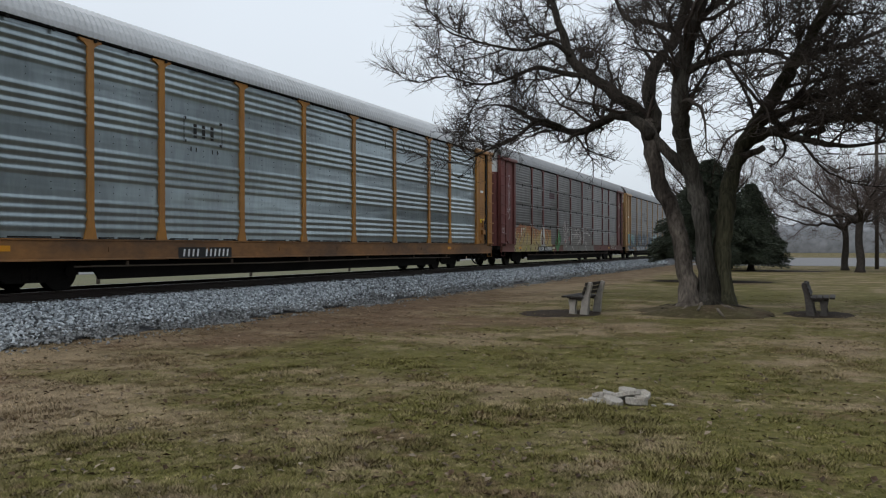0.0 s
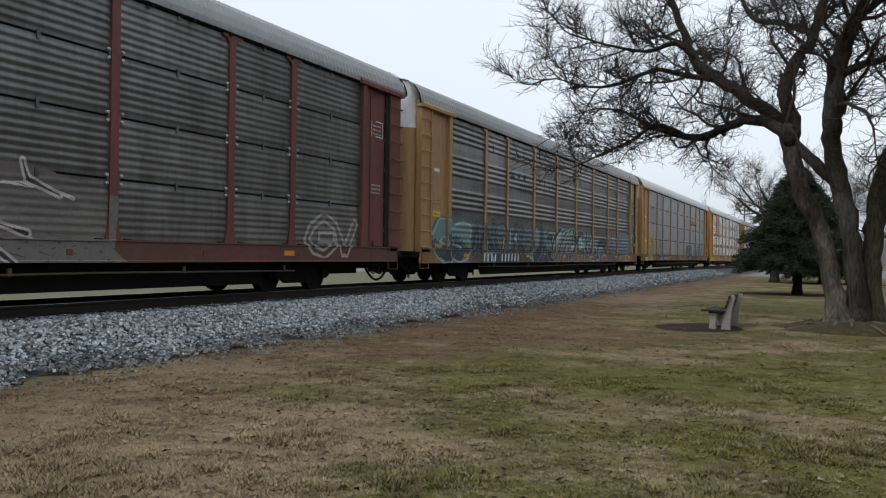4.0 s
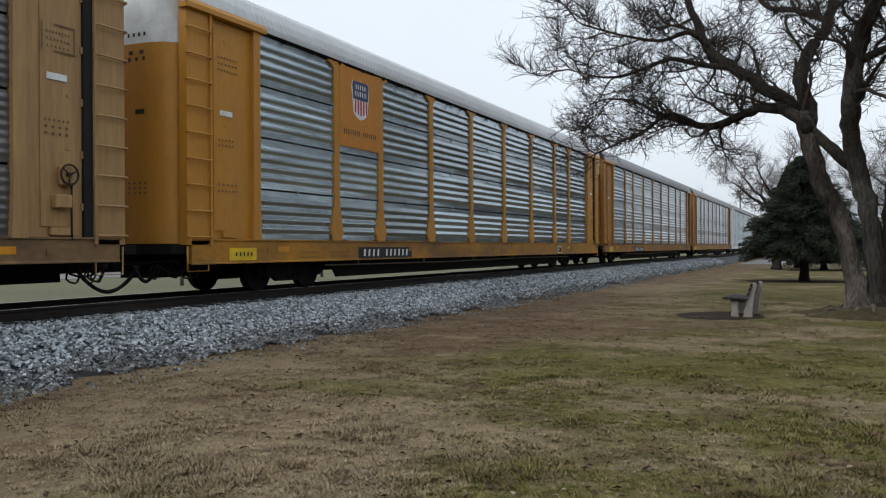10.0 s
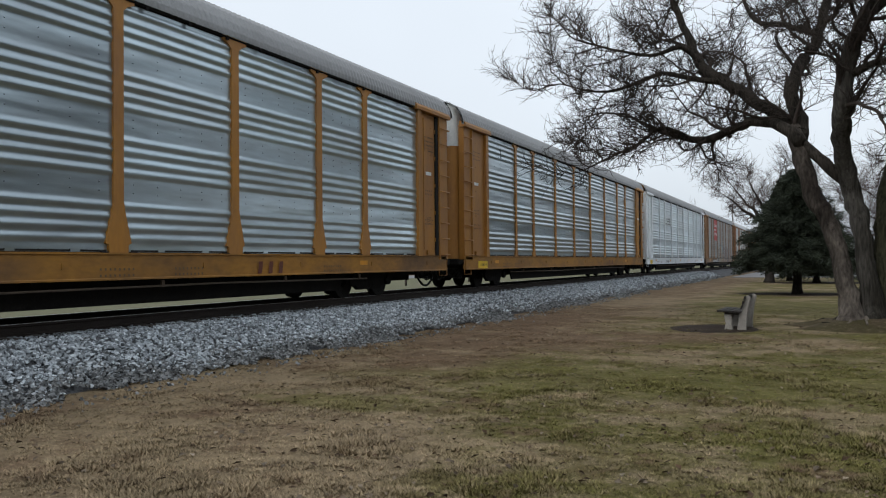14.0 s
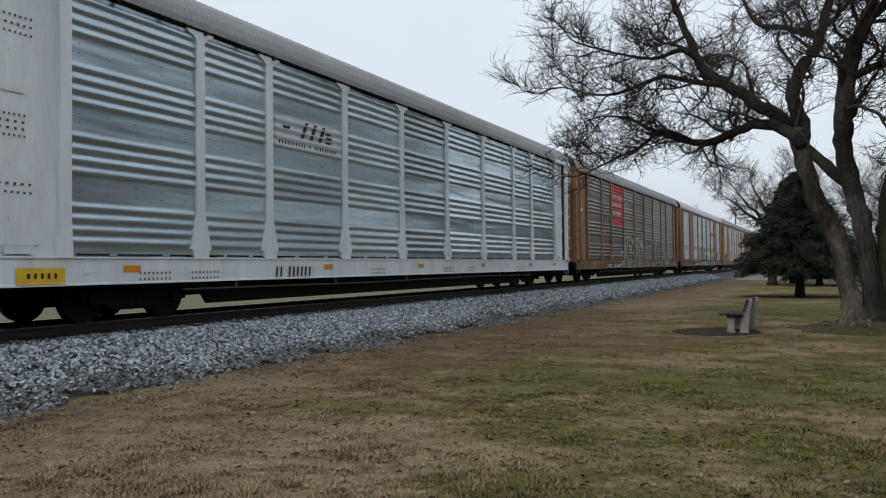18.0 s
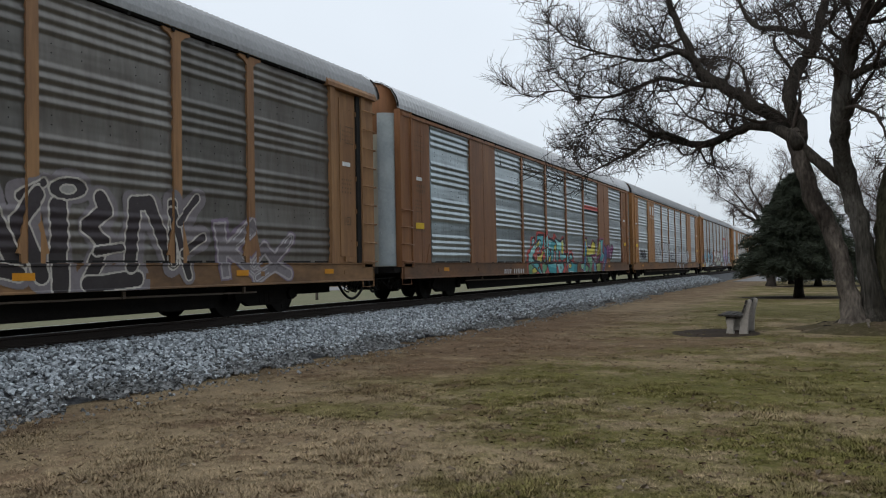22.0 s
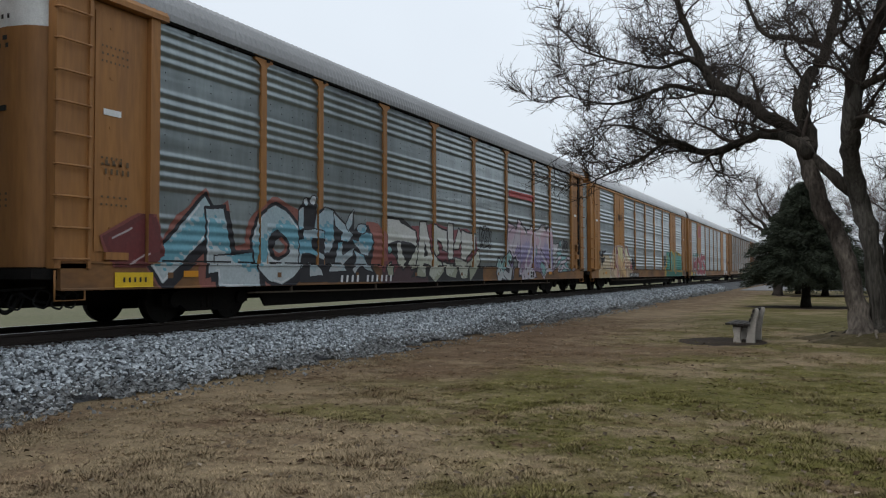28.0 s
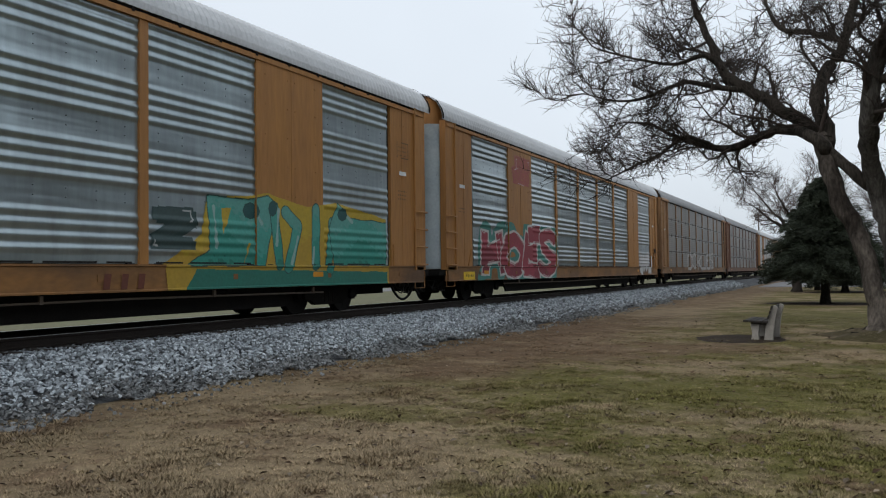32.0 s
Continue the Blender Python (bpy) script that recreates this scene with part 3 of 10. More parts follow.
# corner: ladder strip, side end panel, cap beam, end post
for sx in (-1, 1):
    for sy in (-1, 1):
        bm = bmesh.new()
        box(bm, *sorted((sx * 1.40, sx * 1.585)), *sorted((sy * 12.95, sy * 13.38)), 0.98, 5.30)
        box(bm, *sorted((sx * 1.585, sx * 1.63)), *sorted((sy * 12.94, sy * 12.98)), 0.98, 5.30)
        MESH["corner", sx, sy] = mesh_of("corner_post", bm, PAINT["yellow"])
        bm = bmesh.new()
        tube(bm, [(sx * 1.57, sy * 12.96, 0), (sx * 1.66, sy * 12.98, 0), (sx * 1.66, sy * 13.37, 0), (sx * 1.57, sy * 13.39, 0)], [0.02] * 4, 6)
        MESH["rung", sx, sy] = mesh_of("rung", bm, PAINT["yellow"])
        bm = bmesh.new()
        for z in (0.5,):
            tube(bm, [(sx * 1.56, sy * 12.98, 0.95), (sx * 1.56, sy * 12.98, z), (sx * 1.56, sy * 13.36, z), (sx * 1.56, sy * 13.36, 0.95)], [0.015] * 4, 5)
        MESH["ladder", sx, sy] = mesh_of("corner_step", bm, PAINT["yellow"])
        bm = bmesh.new()
        far = 12.95 if sy < 0 else 12.82
        box(bm, *sorted((sx * 1.40, sx * 1.53)), *sorted((sy * 12.1, sy * far)), 1.07, 5.2)
        box(bm, *sorted((sx * 1.53, sx * 1.548)), *sorted((sy * 12.3, sy * (far - 0.09))), 1.25, 5.05)
        box(bm, *sorted((sx * 1.548, sx * 1.60)), *sorted((sy * 12.4, sy * 12.72)), 1.12, 1.24)
        if sy > 0:
            for z in (1.5, 2.3, 3.1, 3.9, 4.7):
                box(bm, *sorted((sx * 1.50, sx * 1.56)), 12.80, 12.86, z, z + 0.11)
        for z in (1.6, 2.4, 3.2, 4.0, 4.8):
            box(bm, *sorted((sx * 1.548, sx * 1.557)), *sorted((sy * 12.62, sy * 12.66)), z, z + 0.04)
        if sy > 0:
            # flush black box instead of the shade inside the slot by the door
            gap = bmesh.new()
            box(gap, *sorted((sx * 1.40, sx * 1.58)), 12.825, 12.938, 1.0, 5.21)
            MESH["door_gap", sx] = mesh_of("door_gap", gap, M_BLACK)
        MESH["end_panel", sx, sy] = mesh_of("end_panel", bm, PAINT["yellow"])
        bm = bmesh.new()
        box(bm, *sorted((sx * 1.40, sx * 1.575)), *sorted((sy * 12.1, sy * 12.946)), 1.07, 5.24)
        box(bm, *sorted((sx * 1.575, sx * 1.583)), *sorted((sy * 12.5, sy * 12.515)), 1.1, 5.2)
        prism(bm, [(sy * 12.16, 1.09), (sy * 12.34, 1.09), (sy * 12.19, 1.62), (sy * 12.16, 1.62)], 0, sx * 1.575, sx * 1.60)
        for z in (1.5, 2.3, 3.1, 3.9, 4.7):
            for y in (12.44, 12.58, 12.86):
                box(bm, *sorted((sx * 1.575, sx * 1.584)), *sorted((sy * y, sy * (y + 0.02))), z, z + 0.025)
        MESH["smooth_end", sx, sy] = mesh_of("end_panel", bm, PAINT["orange"])
        bm = bmesh.new()
        prism(bm, [(sy * 12.0 - 0.13, Z0), (sy * 12.0 + 0.13, Z0), (sy * 12.0 + 0.1, 1.7), (sy * 12.0 + 0.1, 5.25), (sy * 12.0 - 0.1, 5.25), (sy * 12.0 - 0.1, 1.7)], 0, sx * 1.48, sx * 1.63)
        MESH["end_post", sx, sy] = mesh_of("end_post", bm, PAINT["yellow"])
        bm = bmesh.new()
        prism(bm, [(sx * 1.45, 5.22), (sx * 1.68, 5.22), (sx * 1.68, 5.31), (sx * 1.62, 5.40), (sx * 1.45, 5.42)], 1, sy * 11.75, sy * 13.42)
        MESH["cap", sx, sy] = mesh_of("cap_beam", bm, PAINT["yellow"])
# curved end doors
spare = mat("blue_grey_door_paint", (0.40, 0.45, 0.46), 0.55, vary=0.08, scale=1.4, grain=14, bump=0.03, other=(0.2, 0.24, 0.28), amount=0.5)
for sy in (-1, 1):
    bm = bmesh.new()
    ring = [(1.40, 13.40), (1.34, 13.62), (1.15, 13.74), (0.8, 13.80), (0.3, 13.82), (0.01, 13.82)]
    for s in (-1, 1):
        for za, zb, mi in ((1.0, 4.62, 0), (4.62, 5.36, 1)):
            lo = [bm.verts.new((s * x, sy * (y - 0.25), za)) for x, y in ring]
            hi = [bm.verts.new((s * x, sy * (y - 0.25), zb)) for x, y in ring]
            for i in range(len(ring) - 1):
                f = bm.faces.new((lo[i], lo[i + 1], hi[i + 1], hi[i]))
                f.material_index, f.smooth = mi, True
    # the cap over the doors leans back to the arch of the roof
    rise = sorted((x, z) for x, z in ARC if z > 5.3 and x >= 0)
    for s in (-1, 1):
        lo = [bm.verts.new((s * x, sy * (y - 0.25), 5.36)) for x, y in ring]
        mid = [bm.verts.new((s * x * 1.03, sy * (y - 0.265), 5.36 + 0.72 * (float(np.interp(x, [p[0] for p in rise], [p[1] for p in rise])) - 5.36))) for x, y in ring]
        hi = [bm.verts.new((s * min(x * 1.1, 1.55), sy * 13.50, float(np.interp(min(x * 1.1, 1.55), [p[0] for p in rise], [p[1] for p in rise])) + 0.015)) for x, y in ring]
        for a, b in ((lo, mid), (mid, hi)):
            for i in range(len(ring) - 1):
                f = bm.faces.new((a[i], a[i + 1], b[i + 1], b[i]))
                f.material_index, f.smooth = 1, True
    MESH["door", sy] = mesh_of("end_door", bm, PAINT["yellow"], M_WHITE)
    bm = bmesh.new()
    ring = [(1.415, 13.40), (1.39, 13.55), (1.355, 13.635), (1.16, 13.752), (0.98, 13.785)]
    lo, hi = ([bm.verts.new((x, sy * (y - 0.25), z)) for x, y in ring] for z in (1.02, 5.2))
    for i in range(4):
        bm.faces.new((lo[i], lo[i + 1], hi[i + 1], hi[i])).smooth = True
    for z in (1.3, 1.9, 2.5, 3.1, 3.7, 4.3, 4.9):
        for x, y in ((1.33, 13.655), (1.05, 13.775)):
            box(bm, x - 0.015, x + 0.015, *sorted((sy * (y - 0.26), sy * (y - 0.235))), z, z + 0.03)
    MESH["leaf", sy] = mesh_of("door_leaf", bm, spare)
    bm = bmesh.new()
    # black box gives the dark of an opening in the door
    box(bm, 0.6, 0.8, *sorted((sy * 13.54, sy * 13.565)), 3.35, 3.43)
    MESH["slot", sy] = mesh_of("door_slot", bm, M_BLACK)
    bm = bmesh.new()
    box(bm, -1.5, 1.5, *sorted((sy * 12.9, sy * 13.6)), 0.82, 0.98)
    box(bm, -0.3, 0.3, *sorted((sy * 13.2, sy * 13.75)), 0.5, 0.85)
    MESH["platform", sy] = mesh_of("end_platform", bm, M_DARK)
    bm = bmesh.new()
    box(bm, -0.1, 0.1, *sorted((sy * 13.4, sy * 13.86)), 0.62, 0.82)
    prism(bm, [(-0.16, sy * 13.80), (0.16, sy * 13.80), (0.2, sy * 14.0), (0.06, sy * 14.1), (-0.14, sy * 13.98)], 2, 0.56, 0.86)
    MESH["coupler", sy] = mesh_of("coupler", bm, M_RAIL)
    bm = bmesh.new()
    span, sag = (1.35, 0.46) if sy > 0 else (0.5, 0.3)
    pts = [(0.5 if sy > 0 else 0.75, sy * (13.3 + span * u), 0.62 - sag * math.sin(math.pi * u) ** 0.8) for u in [i / 14 for i in range(15)]]
    tube(bm, pts, [0.036] * 15, 6)
    pts = [(1.0, sy * (12.6 + 0.9 * u), 0.62 - 0.16 * math.sin(math.pi * u)) for u in [i / 8 for i in range(9)]]
    tube(bm, pts, [0.02] * 9, 6)
    tube(bm, [(1.3, sy * 13.3, 0.7), (0.3, sy * 13.75, 0.62)], [0.02, 0.02], 5)
    for x, y, z, rr in ((1.15, 12.75, 0.5, 0.13), (1.2, 13.0, 0.47, 0.11), (1.1, 13.2, 0.52, 0.14), (0.85, 13.45, 0.48, 0.12)):
        tube(bm, [(x + 0.03 * math.sin(3 * a), sy * (y + rr * math.cos(a)), z + rr * math.sin(a)) for a in [2 * math.pi * i / 12 for i in range(13)]], [0.017] * 13, 5)
    MESH["hose"] = MESH.get("hose", {})
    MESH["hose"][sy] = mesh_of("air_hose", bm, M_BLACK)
bm = bmesh.new()
ring = [(1.69, 12.56 + 0.15 * math.cos(a), 2.02 + 0.15 * math.sin(a)) for a in [2 * math.pi * i / 16 for i in range(17)]]
tube(bm, ring, [0.018] * 17, 6, cap=False)
for a in (0.4, 2.5, 4.6):
    tube(bm, [(1.69, 12.56, 2.02), (1.69, 12.56 + 0.15 * math.cos(a), 2.02 + 0.15 * math.sin(a))], [0.014, 0.014], 5)
tube(bm, [(1.55, 12.56, 2.02), (1.70, 12.56, 2.02)], [0.03, 0.03], 8)
tube(bm, [(1.60, 12.66, 1.9), (1.60, 12.66, 1.05)], [0.018, 0.018], 6)
MESH["brake_wheel"] = mesh_of("brake_wheel", bm, M_RAIL)
bm = bmesh.new()
box(bm, 1.55, 1.68, 12.34, 12.62, 1.52, 1.72)
box(bm, 1.55, 1.64, 12.46, 12.66, 1.86, 2.16)
bmesh.ops.bevel(bm, geom=bm.edges[:], offset=0.015, segments=1, affect="EDGES")
MESH["brake_box"] = mesh_of("brake_box", bm, PAINT["yellow"])
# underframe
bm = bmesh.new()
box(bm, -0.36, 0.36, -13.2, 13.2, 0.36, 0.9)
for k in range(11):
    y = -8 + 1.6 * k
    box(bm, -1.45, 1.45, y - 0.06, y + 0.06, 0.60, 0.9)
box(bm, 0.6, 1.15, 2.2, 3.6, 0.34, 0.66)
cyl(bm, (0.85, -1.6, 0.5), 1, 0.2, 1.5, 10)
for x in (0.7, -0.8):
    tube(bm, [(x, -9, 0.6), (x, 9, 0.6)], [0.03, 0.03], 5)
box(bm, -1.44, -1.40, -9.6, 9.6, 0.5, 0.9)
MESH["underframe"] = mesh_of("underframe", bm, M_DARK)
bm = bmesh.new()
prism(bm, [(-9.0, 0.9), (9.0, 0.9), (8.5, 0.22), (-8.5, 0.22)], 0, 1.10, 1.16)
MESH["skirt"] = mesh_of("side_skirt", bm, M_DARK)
bm = bmesh.new()
tube(bm, [(1.44, -9.4, 0.52), (1.44, -3.0, 0.49), (1.44, 4.0, 0.53), (1.42, 9.4, 0.50)], [0.018] * 4, 6)
for y in (-8, -4.5, -1, 2.5, 6, 9):
    box(bm, 1.42, 1.46, y - 0.03, y + 0.03, 0.5, 0.62)
MESH["pipe"] = mesh_of("brake_pipe", bm, mat("dusty_pipe_steel", (0.13, 0.10, 0.075), 0.7, vary=0.2))
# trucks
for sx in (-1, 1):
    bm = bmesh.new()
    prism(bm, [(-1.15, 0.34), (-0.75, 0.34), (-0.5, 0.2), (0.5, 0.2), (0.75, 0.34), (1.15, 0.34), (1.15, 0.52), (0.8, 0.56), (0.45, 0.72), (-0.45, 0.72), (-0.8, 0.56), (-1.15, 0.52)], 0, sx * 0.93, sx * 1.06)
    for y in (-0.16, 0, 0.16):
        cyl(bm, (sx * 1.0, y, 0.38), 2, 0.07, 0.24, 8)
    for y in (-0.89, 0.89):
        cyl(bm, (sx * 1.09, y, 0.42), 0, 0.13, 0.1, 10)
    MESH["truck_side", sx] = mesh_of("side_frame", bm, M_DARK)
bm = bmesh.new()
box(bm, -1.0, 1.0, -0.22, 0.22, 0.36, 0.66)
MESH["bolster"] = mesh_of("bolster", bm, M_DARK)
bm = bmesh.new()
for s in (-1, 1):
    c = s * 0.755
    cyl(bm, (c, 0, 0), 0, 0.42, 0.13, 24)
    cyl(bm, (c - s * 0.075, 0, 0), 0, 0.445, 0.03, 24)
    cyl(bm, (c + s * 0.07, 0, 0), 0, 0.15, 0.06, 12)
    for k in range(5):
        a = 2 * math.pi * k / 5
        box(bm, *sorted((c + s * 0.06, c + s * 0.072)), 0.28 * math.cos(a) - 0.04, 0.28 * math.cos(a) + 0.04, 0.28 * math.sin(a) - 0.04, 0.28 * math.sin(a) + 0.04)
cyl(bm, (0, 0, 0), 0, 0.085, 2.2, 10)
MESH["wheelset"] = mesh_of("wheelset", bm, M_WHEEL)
WHEELS = {-0.89: [], 0.89: []}


def reach(y):
    """Place of a point past the end posts, where the ends run 1.8 m on to the ladders."""
    return y if abs(y) < 12.1 else math.copysign(12.1 + 1.385 * (abs(y) - 12.1), y)


for key, me in MESH.items():
    kind = key[0] if isinstance(key, tuple) else key
    if kind in ("roof", "roof_edge", "core", "sill", "corner", "rung", "ladder", "end_panel", "smooth_end", "door_gap", "cap", "door", "leaf", "slot", "platform", "underframe"):
        for v in me.vertices:
            v.co.y = reach(v.co.y)
    elif kind in ("coupler", "brake_wheel", "brake_box"):
        for v in me.vertices:
            v.co.y += math.copysign(0.45 if kind == "coupler" else 0.2, v.co.y)
for sy, me in MESH["hose"].items():
    for v in me.vertices:
        v.co.y += sy * 0.5


def shared(name, me, parent, material=None, at=None, label=""):
    """A part on a shared mesh, with its own paint where one is given."""
    ob = new(name, me)
    ob.parent = parent
    if at is not None:
        ob.location = at
    if material is not None:
        ob.material_slots[0].link = "OBJECT"
        ob.material_slots[0].material = material
    if label:
        ob["label"] = label
    return ob


def railcar(label, paint, panels, zinc, post, roof, solid_bays=(), door=None, cap_white=True, sill=None, crown=None):
    """One covered car carrier: body, posts, panels, roof, ends and running gear."""
    car = empty("autorack_car", pose(TRACK_X, 0, RAIL_Z), label, "railway car", "train of car carriers")
    p = PAINT[paint]
    shared("inner_body", MESH["core"], car)
    shared("roof", MESH["roof"], car, roof)
    shared("underframe", MESH["underframe"], car)
    shared("side_skirt", MESH["skirt"], car)
    shared("brake_pipe", MESH["pipe"], car)
    for sd in (1, -1):
        shared("side_sill", MESH["sill", panels, sd], car, SILL[sill or paint])
        shared("top_rail", MESH["rail", sd], car)
        if post == "plain":
            shared("top_chord", MESH["chord", sd], car, p)
        for y in POSTS:
            shared("post", MESH["post", post, sd], car, p, (0, y, 0))
        if panels == "fine" and sd > 0:
            for y in POSTS:
                for k in (1, 2, 3):
                    for side, up in ((-0.145, -0.09), (-0.145, 0.05), (0.145, -0.09), (0.145, 0.05)):
                        shared("bolt", MESH["bolt"], car, None, (0, y + side, Z0 + ROW * k + up))
        for i, (a, b) in enumerate(zip(EDGES, EDGES[1:])):
            w = min((2.95, 2.0, 2.85, 2.84), key=lambda v: abs(v - (b - a)))
            at = (0, (a + b) / 2, 0)
            if i in solid_bays:
                shared("panel", MESH["flat", w, sd], car, p, at)
            elif panels == "ribs":
                shared("panel", MESH["ribs", w, sd], car, ZINC[zinc], at)
            else:
                for k in range(4):
                    shared("panel", MESH[panels, w, sd], car, ZINC[zinc], (0, at[1], Z0 + ROW * k + 0.012))
        for sy in (-1, 1):
            shared("corner_post", MESH["corner", sd, sy], car, p)
            step = shared("corner_step", MESH["ladder", sd, sy], car, p)
            for k in range(0 if sd < 0 else 4 if post == "plain" else 9):
                shared("rung", MESH["rung", sd, sy], step, p, (0, 0, 1.12 + 0.47 * k))
            if post == "plain":
                shared("end_panel", MESH["smooth_end", sd, sy], car, p)
                continue
            shared("end_panel", MESH["end_panel", sd, sy], car, p)
            if sy > 0:
                shared("door_gap", MESH["door_gap", sd], car)
            shared("end_post", MESH["end_post", sd, sy], car, p)
            shared("cap_beam", MESH["cap", sd, sy], car, p)
    for sy in (-1, 1):
        d = shared("end_door", MESH["door", sy], car, PAINT[door or paint])
        if crown or not cap_white:
            d.material_slots[1].link = "OBJECT"
            d.material_slots[1].material = PAINT[crown or door or paint]
        shared("door_slot", MESH["slot", sy], d)
        shared("roof_edge", MESH["roof_edge", sy], car)
        if door == "cream":
            shared("door_leaf", MESH["leaf", sy], d)
        shared("end_platform", MESH["platform", sy], car)
        shared("coupler", MESH["coupler", sy], car)
        shared("air_hose", MESH["hose"][sy], car)
        truck = shared("truck", MESH["bolster"], car, None, (0, sy * 10.12, 0))
        for sd in (1, -1):
            shared("side_frame", MESH["truck_side", sd], truck)
        for y in (-0.89, 0.89):
            WHEELS[y].append(shared("wheelset", MESH["wheelset"], truck, None, (0, y, 0.42)))
    return car


CARS = [
    railcar("yellow car carrier with dull galvanised side panels", "yellow", "ribs", "grey", "slim", M_ROOF, cap_white=True, sill="orange"),
    railcar("maroon car carrier with dark panels and orange graffiti", "maroon", "fine", "darkest", "slim", M_ROOFD),
    railcar("buff car carrier with dark panels and teal graffiti", "buff", "ribs", "darkest", "slim", M_ROOFD, cap_white=True),
    railcar("buff car carrier with dark stacked side sheets", "buff", "fine", "dark", "flare", M_ROOF, cap_white=True),
    railcar("golden yellow car carrier with bright stacked sheets", "gold", "sheet", "pearl", "flare", M_ROOF, cap_white=True),
    railcar("orange-yellow car carrier with shiny ribbed panels", "yellow", "ribs", "bright", "flare", M_ROOFD),
    railcar("orange-yellow car carrier with bright ribbed panels", "yellow", "ribs", "bright", "slim", M_ROOFD),
    railcar("white car carrier with shiny galvanised panels", "white", "ribs", "bright", "flare", M_ROOFD, crown="gold"),
    railcar("tan car carrier with grimy brown panels and a red sign", "tan", "ribs", "brown", "flare", M_ROOFD, cap_white=False, crown="cream"),
    railcar("orange car carrier with grey panels and teal graffiti", "copper", "ribs", "grey", "plain", M_ROOF, (1, 7), "cream", False, crown="copper"),
    railcar("orange car carrier with grey panels and white graffiti", "orange", "ribs", "grey", "plain", M_ROOFD, (1, 7), "cream", False, crown="orange"),
    railcar("orange car carrier with a long blue and white graffiti", "orange", "ribs", "dull", "slim", M_ROOFD, cap_white=True),
    railcar("orange car carrier with cream and teal graffiti", "amber", "ribs", "grey", "plain", M_ROOF, (1, 7), "cream", False, crown="amber"),
    railcar("orange car carrier with red graffiti on grey panels", "amber", "ribs", "grey", "plain", M_ROOF, (1, 7), "cream", False, crown="amber"),
    railcar("tan car carrier with grimy brown panels", "tan", "fine", "brown", "slim", M_ROOFD, cap_white=False),
    railcar("rust-brown car carrier with grimy panels", "rust", "fine", "brown", "slim", M_ROOFD, cap_white=False),
    railcar("orange car carrier with dull grey panels", "orange", "ribs", "grey", "plain", M_ROOF, (1, 7)),
    railcar("buff car carrier with dark grey panels", "buff", "ribs", "dark", "slim", M_ROOFD),
    railcar("orange car carrier with dull grey panels", "orange", "ribs", "grey", "slim", M_ROOF),
    railcar("yellow car carrier with dull grey panels", "yellow", "ribs", "grey", "slim", M_ROOFD),
    railcar("orange car carrier with dull grey panels", "orange", "ribs", "grey", "plain", M_ROOF),
]
for k in (0, 2, 3, 11, 13):
    shared("brake_box", MESH["brake_box"], CARS[k], PAINT["buff" if k in (2, 3) else "orange"])
    shared("brake_wheel", MESH["brake_wheel"], CARS[k])
# ---- markings and spray paint on the cars ----
def surface_x(y, z, car_kind, bays):
    """How far out the near side stands at a place of a car."""
    if z < 1.05:
        return 1.588 if z > SILL_LOW[car_kind] + 0.04 else 1.603
    if z < 1.095:
        return 1.613
    if abs(y) > 12.14 and bays:
        return 1.59
    if abs(y) > 12.14:
        return 1.59 if abs(y) > 13.25 else 1.556
    if any(abs(y - p) < 0.10 for p in POSTS) or abs(y) > 11.88:
        return SIDE + 0.053 if abs(y) > 11.88 else SIDE + 0.012
    for i, (a, b) in enumerate(zip(EDGES, EDGES[1:])):
        if a <= y <= b:
            if i in bays:
                return SIDE + 0.013
    return DEPTH[car_kind](z - (0 if car_kind == "ribs" else 0.012)) + 0.002


SPRAY, LAYERS = {}, {}


def spray(c):
    key = tuple(c)
    if key not in SPRAY:
        SPRAY[key] = mat("spray_paint", key, 0.65, vary=0.12, scale=2.5, grain=18, bump=0.05, other=tuple(v * 0.7 + 0.02 for v in key), amount=0.5)
    return SPRAY[key]


